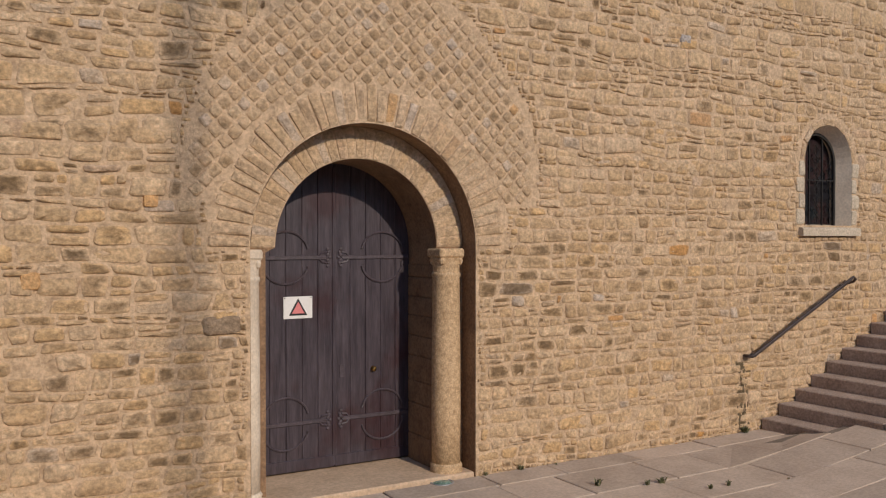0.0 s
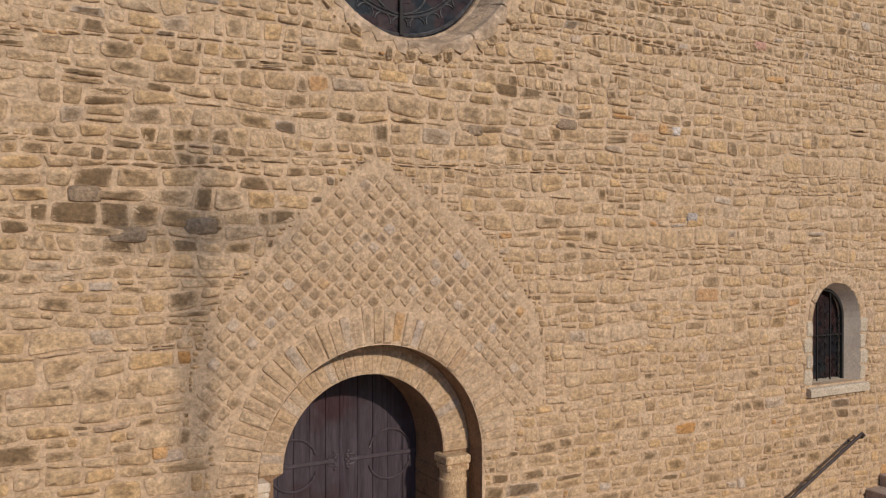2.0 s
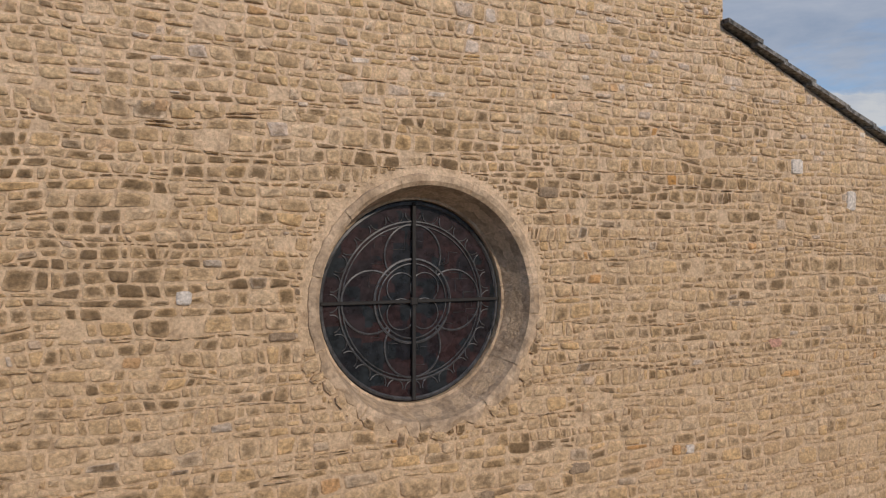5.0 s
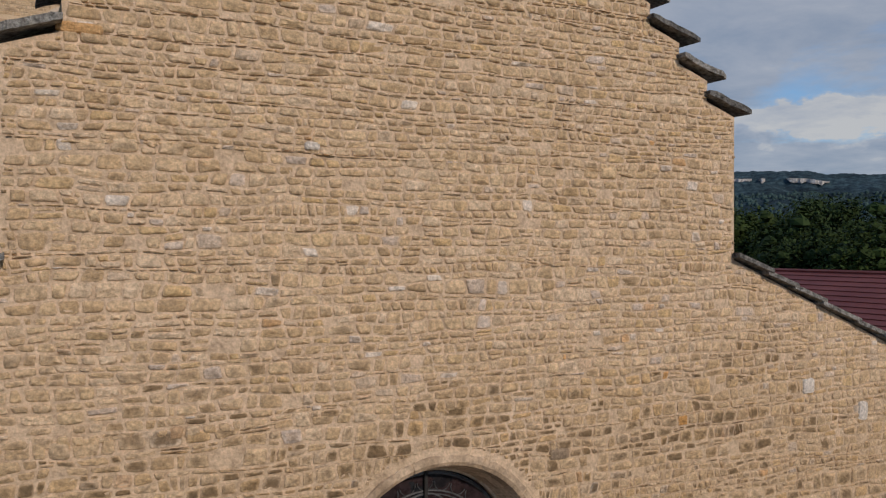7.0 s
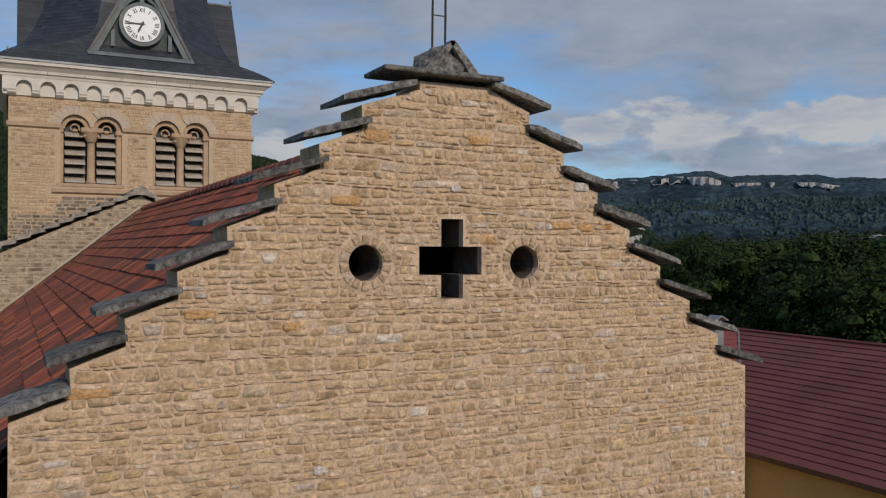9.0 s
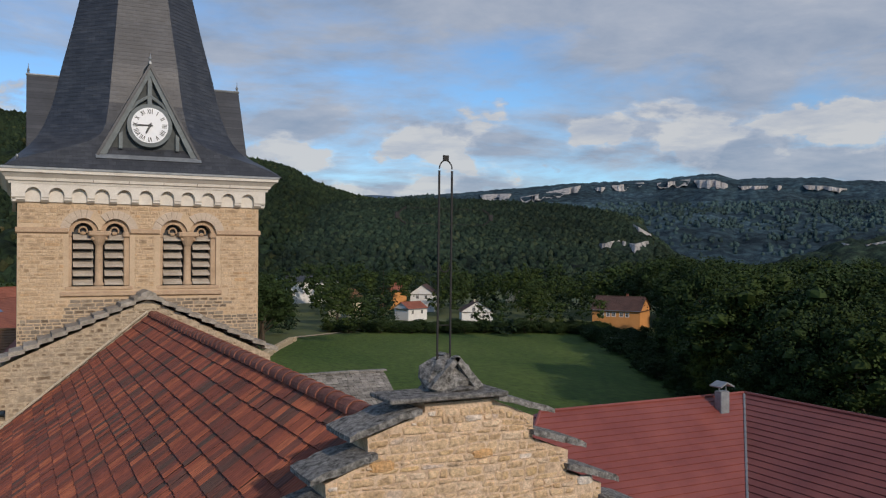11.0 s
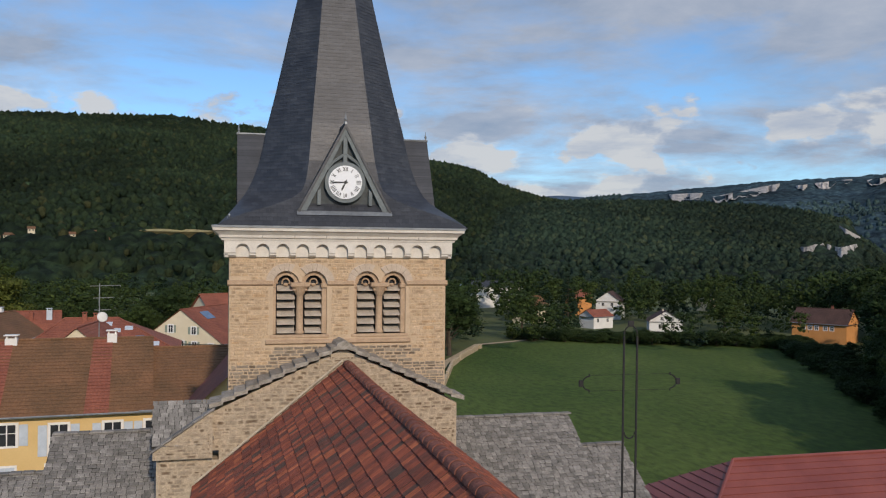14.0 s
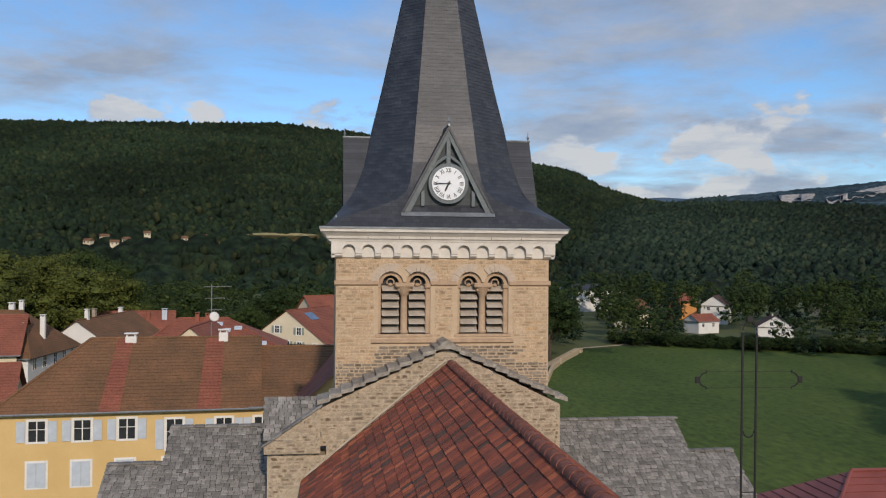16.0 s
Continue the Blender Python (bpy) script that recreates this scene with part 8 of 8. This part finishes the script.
for x, y, k, h, w, grp in spots[298:]:
    if any((x - a) ** 2 + (y - b) ** 2 < r * r for a, b, r in houses_far):
        continue
    me = far_kinds[k % len(far_kinds)]
    co = np.empty(len(me.vertices) * 3)
    me.vertices.foreach_get("co", co)
    co = co.reshape(-1, 3) * (h * w, h * w, h) + (x, y, -1.0)
    bv.extend(map(tuple, co))
    bf.extend([tuple(i + base for i in p.vertices) for p in me.polygons])
    bm_.extend([k % len(far_kinds)] * len(me.polygons))
    base += len(co)
me = bpy.data.meshes.new("far_wood")
me.from_pydata(bv, [], bf)
for k in range(len(far_kinds)):
    me.materials.append(far_kinds[k].materials[0])
me.polygons.foreach_set("material_index", bm_)
tagged(new("far_wood", me), "belt of mixed dark green trees at the foot of the hills", "trees", kind="stuff")


# ---- hills ----
def curve_at(ctrl, a):
    for (a0, e0), (a1, e1) in zip(ctrl, ctrl[1:]):
        if a <= a1:
            t = max(0.0, min(1.0, (a - a0) / (a1 - a0)))
            t = t * t * (3 - 2 * t) * 0.5 + t * 0.5
            return e0 + (e1 - e0) * t
    return ctrl[-1][1]


def hill(name, label, ctrl, base_d, crest_d, mat, na, nd, bump, sc, power=1.15, base_z=-1.5):
    """A wooded hillside that climbs from its foot to a crest of the given outline, its canopy in real relief."""
    g = Geo()
    a0, a1 = ctrl[0][0], ctrl[-1][0]
    for i in range(na + 1):
        az = a0 + (a1 - a0) * i / na
        top = 20.0 + math.tan(radians(curve_at(ctrl, az))) * crest_d
        for k in range(nd + 1):
            u = k / nd * 1.12
            d = base_d + (crest_d - base_d) * u
            x, y = -4.1 + d * math.sin(radians(az)), -8.2 + d * math.cos(radians(az))
            rise = min(u, 1.0) ** power if u <= 1 else 1 - (u - 1) * 2.0
            z = base_z + (top - base_z) * rise
            fold = noise.fractal(Vector((x / 260, y / 260, 3.1)), 1.0, 2.0, 3) * (top - base_z) * 0.11 * math.sin(math.pi * min(u, 1.0))
            c = noise.voronoi(Vector((x / sc, y / sc, 0.0)))[0][0]
            q = noise.noise(Vector((x / sc * 0.4, y / sc * 0.4, 7.0)))
            g.v.append((x, y, z + fold + bump * (0.5 - c * c * 1.8 + 0.5 * q)))
    m = nd + 1
    for i in range(na):
        for k in range(nd):
            g.f.append((i * m + k, (i + 1) * m + k, (i + 1) * m + k + 1, i * m + k + 1))
    return setting(name, g, mat, label, "hill", True)


E1 = [(-40, 6.6), (-25, 7.4), (-19.9, 7.62), (-16, 7.82), (-10, 8.1), (-3.8, 8.36), (0.6, 8.0), (5, 7.5), (10, 6.7), (13.9, 5.88), (15.6, 5.6), (19.4, 3.95), (20.9, 3.55), (24, 2.9), (29, 1.6), (36, -0.6)]
E2 = [(13, 0.5), (17, 2.4), (20.5, 3.2), (24, 3.3), (27.2, 3.3), (31, 3.15), (33.5, 3.0), (37.2, 2.58), (39.6, 2.05), (40.7, 0.7), (42.2, -0.45), (44, -1.2)]
E3 = [(15, 2.0), (22, 3.25), (24.5, 3.65), (27, 3.9), (31, 4.25), (36.3, 4.62), (40, 4.75), (44.2, 5.08), (45.6, 4.72), (48, 4.75), (50.5, 4.65), (52, 4.45), (54.5, 4.35), (60, 4.3), (75, 4.0)]
E4 = [(46, -1.5), (49, -0.2), (52, 0.75), (55, 1.0), (60, 0.8), (68, 0.2)]
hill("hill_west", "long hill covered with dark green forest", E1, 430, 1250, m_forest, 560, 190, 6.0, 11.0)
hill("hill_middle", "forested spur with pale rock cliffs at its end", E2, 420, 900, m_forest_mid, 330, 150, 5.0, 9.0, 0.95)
hill("hill_ridge", "high ridge in a hazy blue-green tint with limestone cliffs along the crest", E3, 1500, 3500, m_forest_far, 420, 110, 6.0, 26.0, 0.8)
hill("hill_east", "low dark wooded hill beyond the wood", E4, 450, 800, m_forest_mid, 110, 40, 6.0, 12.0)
hill("hill_hazy", "mountain on the horizon painted in haze blue", [(14, 3.0), (18, 3.45), (20, 3.72), (22, 3.86), (23.5, 3.8), (25, 3.5), (30, 3.2)], 4000, 4600, m_haze_hill, 60, 8, 4.0, 300.0)


def wood(name, label, ctrl, base_d, crest_d, power, count, az_from, az_to, r_lo, r_hi, mat, seed, clear=()):
    """Single crowns all over a hillside, as one belt of far wood; clear names bearings and heights left open."""
    r = np.random.default_rng(seed)
    rr = random.Random(seed)
    shapes = []
    for k in range(7):
        g = Geo()
        blob(rr, g, 0, 0, 0, 1, 1, 1.0 if k < 5 else 1.5, 5, 3, 0.2)
        shapes.append((np.array(g.v), np.array(g.f)))
    verts, faces, base = [], [], 0
    while count > 0:
        count -= 1
        az = rr.uniform(az_from, az_to)
        u = math.sqrt(rr.uniform(0.0, 1.02))
        d = base_d + (crest_d - base_d) * u
        top = 20.0 + math.tan(radians(curve_at(ctrl, az))) * crest_d
        x, y = -4.1 + d * math.sin(radians(az)), -8.2 + d * math.cos(radians(az))
        z = -1.5 + (top + 1.5) * min(u, 1.0) ** power + noise.fractal(Vector((x / 260, y / 260, 3.1)), 1.0, 2.0, 3) * (top + 1.5) * 0.11 * math.sin(math.pi * min(u, 1.0))
        el_ = math.degrees(math.atan2(z - 20, d))
        if any(a < az < b and lo < el_ < hi for a, b, lo, hi in clear):
            continue
        v, f = shapes[rr.randrange(7)]
        size = rr.uniform(r_lo, r_hi)
        t = rr.uniform(0, 6.28)
        c, s_ = math.cos(t) * size, math.sin(t) * size
        w = np.stack([v[:, 0] * c - v[:, 1] * s_ + x, v[:, 0] * s_ + v[:, 1] * c + y, v[:, 2] * size * rr.uniform(0.8, 1.25) + z + size * 0.25], 1)
        verts.append(w)
        faces.append(f + base)
        base += len(v)
    v, f = np.concatenate(verts), np.concatenate(faces)
    me = bpy.data.meshes.new(name)
    me.from_pydata(v.tolist(), [], f.tolist())
    me.polygons.foreach_set("use_smooth", [True] * len(me.polygons))
    me.materials.append(mat)
    tagged(new(name, me), label, "trees", kind="stuff")


def wood_leaf(name, tones, scale):
    m, nt, b = nodes_of(name, 0.9)
    col = ramp_node(nt, random_out(nt, "island"), tones)
    col = mix_node(nt, "MULTIPLY", 1.0, col, grey_node(nt, noise_node(nt, 0.006, 4, 0.6), 0.62, 1.38))
    col = mix_node(nt, "MULTIPLY", 1.0, col, grey_node(nt, noise_node(nt, scale, 5, 0.7), 0.72, 1.28))
    nt.links.new(col, b.inputs["Base Color"])
    bump_node(nt, b, noise_node(nt, scale, 5, 0.7), 1.0, 2.0)
    return m


m_wood = wood_leaf("foliage_hill_wood", [(0.0, (0.0155, 0.0281, 0.0155)), (0.4, (0.0211, 0.0365, 0.0183)), (0.8, (0.0295, 0.0463, 0.0218)), (0.95, (0.0421, 0.0576, 0.0238)), (1.0, (0.0562, 0.0604, 0.0253))], 0.7)
m_wood_mid = wood_leaf("foliage_spur_wood", [(0.0, (0.0209, 0.0374, 0.0254)), (0.5, (0.0284, 0.0479, 0.0314)), (0.85, (0.0389, 0.0598, 0.0359)), (1.0, (0.0561, 0.0711, 0.0374))], 0.7)
# bluer than the near woods: haze carried in the crown colour
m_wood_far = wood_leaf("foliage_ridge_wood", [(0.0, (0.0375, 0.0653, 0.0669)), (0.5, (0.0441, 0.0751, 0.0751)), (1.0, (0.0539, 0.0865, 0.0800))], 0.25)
HAMLET = [(-13.9, 0.72), (-13.3, 0.35), (-11.4, 0.95), (-10.4, 0.22), (-9.2, 0.66), (-8.1, 0.78), (-12.6, 0.55), (-6.8, 0.35), (-14.8, 0.42)]
wood("hill_wood", "unbroken dark green forest on the long hill", E1, 430, 1250, 1.15, 30000, -22, 36, 2.0, 3.7, m_wood, 61, [(-6.4, -0.2, 0.1, 0.96)] + [(a - 0.55, a + 0.55, e - 0.7, e + 0.16) for a, e in HAMLET])
wood("spur_wood", "mixed forest on the wooded spur", E2, 420, 900, 0.95, 14000, 13, 43, 1.7, 3.0, m_wood_mid, 62, [(36.8, 40.6, -0.45, 0.5), (39.0, 40.7, 0.9, 1.8)])
wood("ridge_wood", "forest on the high ridge in a hazy blue-green tint", E3, 1500, 3500, 0.8, 15000, 22, 60, 3.6, 6.4, m_wood_far, 63, [(26, 62, 3.2, 7.0), (43.5, 46.0, 2.2, 2.5)])


def on_hill(ctrl, base_d, crest_d, power, az, el_, base_z=-1.5):
    """How far off the hillside, with its folds, lies in the direction az, el_."""
    top = 20.0 + math.tan(radians(curve_at(ctrl, az))) * crest_d
    sa, ca, rise = math.sin(radians(az)), math.cos(radians(az)), math.tan(radians(el_))
    gap = None
    for k in range(60, 301):
        u = k / 300
        d = base_d + (crest_d - base_d) * u
        x, y = -4.1 + d * sa, -8.2 + d * ca
        fold = noise.fractal(Vector((x / 260, y / 260, 3.1)), 1.0, 2.0, 3) * (top - base_z) * 0.11 * math.sin(math.pi * u)
        over = base_z + (top - base_z) * u ** power + fold - 20 - rise * d
        if over > 0:
            return d if gap is None else d - (crest_d - base_d) / 300 * over / (over - gap)
        gap = over
    return crest_d


def cliff(name, label, az0, az1, top_f, h_deg, ground, n, seed, thresh=-0.1):
    """A broken band of bare rock: a fissured face with an uneven foot that thins out into the wood at its ends."""
    r = random.Random(seed)
    t = thing(name, label, "cliff", kind="structure")
    g = Geo()
    rows, last = 6, None
    for i in range(n * 2):
        az = az0 + (az1 - az0) * i / (n * 2)
        k = noise.noise(Vector((az * 0.9, seed, 0))) + 0.5 * noise.noise(Vector((az * 3.1, seed, 5))) + 0.08 * noise.noise(Vector((az * 9.0, seed, 2)))
        tall = h_deg * min(1.0, (k - thresh) * 1.5) * (0.8 + 0.4 * noise.noise(Vector((az * 2.2, seed, 9))))
        tall *= min(1.0, 0.25 + min(az - az0, az1 - az) / 0.3)
        if tall < 0.08 * h_deg:
            last = None
            continue
        e1 = top_f(az) + 0.07 * h_deg * noise.noise(Vector((az * 6.0, seed, 4)))
        e0 = e1 - tall * (1.1 + 0.16 * noise.noise(Vector((az * 4.0, seed, 7))))
        d, deep = on_hill(*ground, az, e0), on_hill(*ground, az, e1)
        now = len(g.v)
        jut = 0.003 * noise.noise(Vector((az * 12.0, seed, 1)))
        for m in range(rows + 1):
            u = m / rows
            e = e0 + (e1 - e0) * u
            dd = (d + (deep - d) * 0.35 * u) * (0.995 + jut * math.sin(3.1 * u) + r.uniform(-0.0006, 0.0006))
            g.v.append((-4.1 + dd * math.sin(radians(az)), -8.2 + dd * math.cos(radians(az)), 20 + math.tan(radians(e)) * dd))
        g.v.append((-4.1 + deep * 1.01 * math.sin(radians(az)), -8.2 + deep * 1.01 * math.cos(radians(az)), g.v[-1][2]))
        if last is not None:
            g.f += [(last + m, now + m, now + m + 1, last + m + 1) for m in range(rows + 1)]
        last = now
    part("rock_face", g, m_cliff, t, kind="stuff", smooth=True)


G3, G2, G4 = (E3, 1500, 3500, 0.8), (E2, 420, 900, 0.95), (E4, 450, 800, 1.15)
for k, (a0, a1, d0, d1, h_) in enumerate(((29.1, 31.2, 0.25, 0.35, 0.5), (31.8, 35.8, 0.62, 0.15, 0.5), (36.7, 37.4, 0.35, 0.3, 0.38), (37.8, 39.0, 0.25, 0.2, 0.45), (39.3, 39.9, 0.15, 0.15, 0.3),
                                          (40.7, 42.8, 0.25, 0.2, 0.45), (43.0, 45.1, 0.3, 0.45, 0.55), (45.7, 47.5, 0.45, 0.5, 0.25), (47.9, 48.3, 0.5, 0.5, 0.45), (49.5, 52.0, 0.45, 0.5, 0.3))):
    cliff("cliff_%d" % (k + 1), "pale limestone cliff under the wooded crest of the ridge", a0, a1, lambda a: curve_at(E3, a) - d0 - (d1 - d0) * (a - a0) / (a1 - a0), h_, G3, max(6, int((a1 - a0) * 16)), 3 + k, -0.9)
cliff("cliff_spur", "grey-white rock face on the wooded spur", 37.0, 40.5, lambda a: 0.60 + 0.12 * math.sin(a * 3), 0.6, G2, 60, 21, -0.5)
cliff("cliff_spur_top", "pale rock outcrop at the end of the spur", 39.1, 40.6, lambda a: 1.85 - (a - 39.1) * 0.6, 0.42, G2, 30, 25, -0.5)
cliff("cliff_east", "low pale rock band on the dark hill", 51.5, 56, lambda a: 0.55 + 0.12 * math.sin(a * 2), 0.25, G4, 34, 30, -0.2)


# hamlet and stubble on the far slope
def hill_point(az, el_, d):
    return (-4.1 + d * math.sin(radians(az)), -8.2 + d * math.cos(radians(az)), 20 + math.tan(radians(el_)) * d)


def on_slope(az, el_):
    """The point of the west hill met by a line of sight from the church's height."""
    top = math.tan(radians(curve_at(E1, az))) * 1250 + 21.5
    for k in range(1, 200):
        u = k / 200
        d = 430 + 820 * u
        z = -1.5 + top * u ** 1.15
        if z > 20 + math.tan(radians(el_)) * d:
            return hill_point(az, el_, d)
    return hill_point(az, el_, 600)


for (az, el_), w in zip(HAMLET, (5, 5, 4, 5, 4.5, 6, 4, 4, 5)):
    x, y, z = on_slope(az, el_)
    h = thing("house", "small distant white house on the wooded slope", "house", "hamlet on the slope")
    h.matrix_world = pose(x, y - 6, z + 1.0, 0, 0, rng.uniform(-30, 30))
    part("wall", Geo().box(-w / 2, w / 2, -2, 2, -3, 1.2), m_cream, h)
    part("roof", Geo().prism([(-2.6, 1.1), (0, 2.6), (2.6, 1.1)], -w / 2 - 0.4, w / 2 + 0.4, lambda p, q, d: (d, p, q)), m_oldtile, h)
    for s in (-0.25, 0.25):
        part("window", Geo().box(s * w - 0.35, s * w + 0.35, -2.1, -1.9, -0.2, 0.8), m_winglass, h)
ring = []
for az, el_ in ((-5.6, 0.80), (-4.2, 0.90), (-2.0, 0.90), (-0.6, 0.80), (-1.4, 0.74), (-3.2, 0.73), (-5.0, 0.74)):
    ring.append(on_slope(az, el_))
g = Geo().add([(x, y - 5, z + 4) for x, y, z in ring] + [(x, y + 4, z - 2) for x, y, z in ring], [tuple(range(7))] + [(i, (i + 1) % 7, 7 + (i + 1) % 7, 7 + i) for i in range(7)])
setting("stubble_field", g, m_straw, "pale stubble field on the far slope", "field")
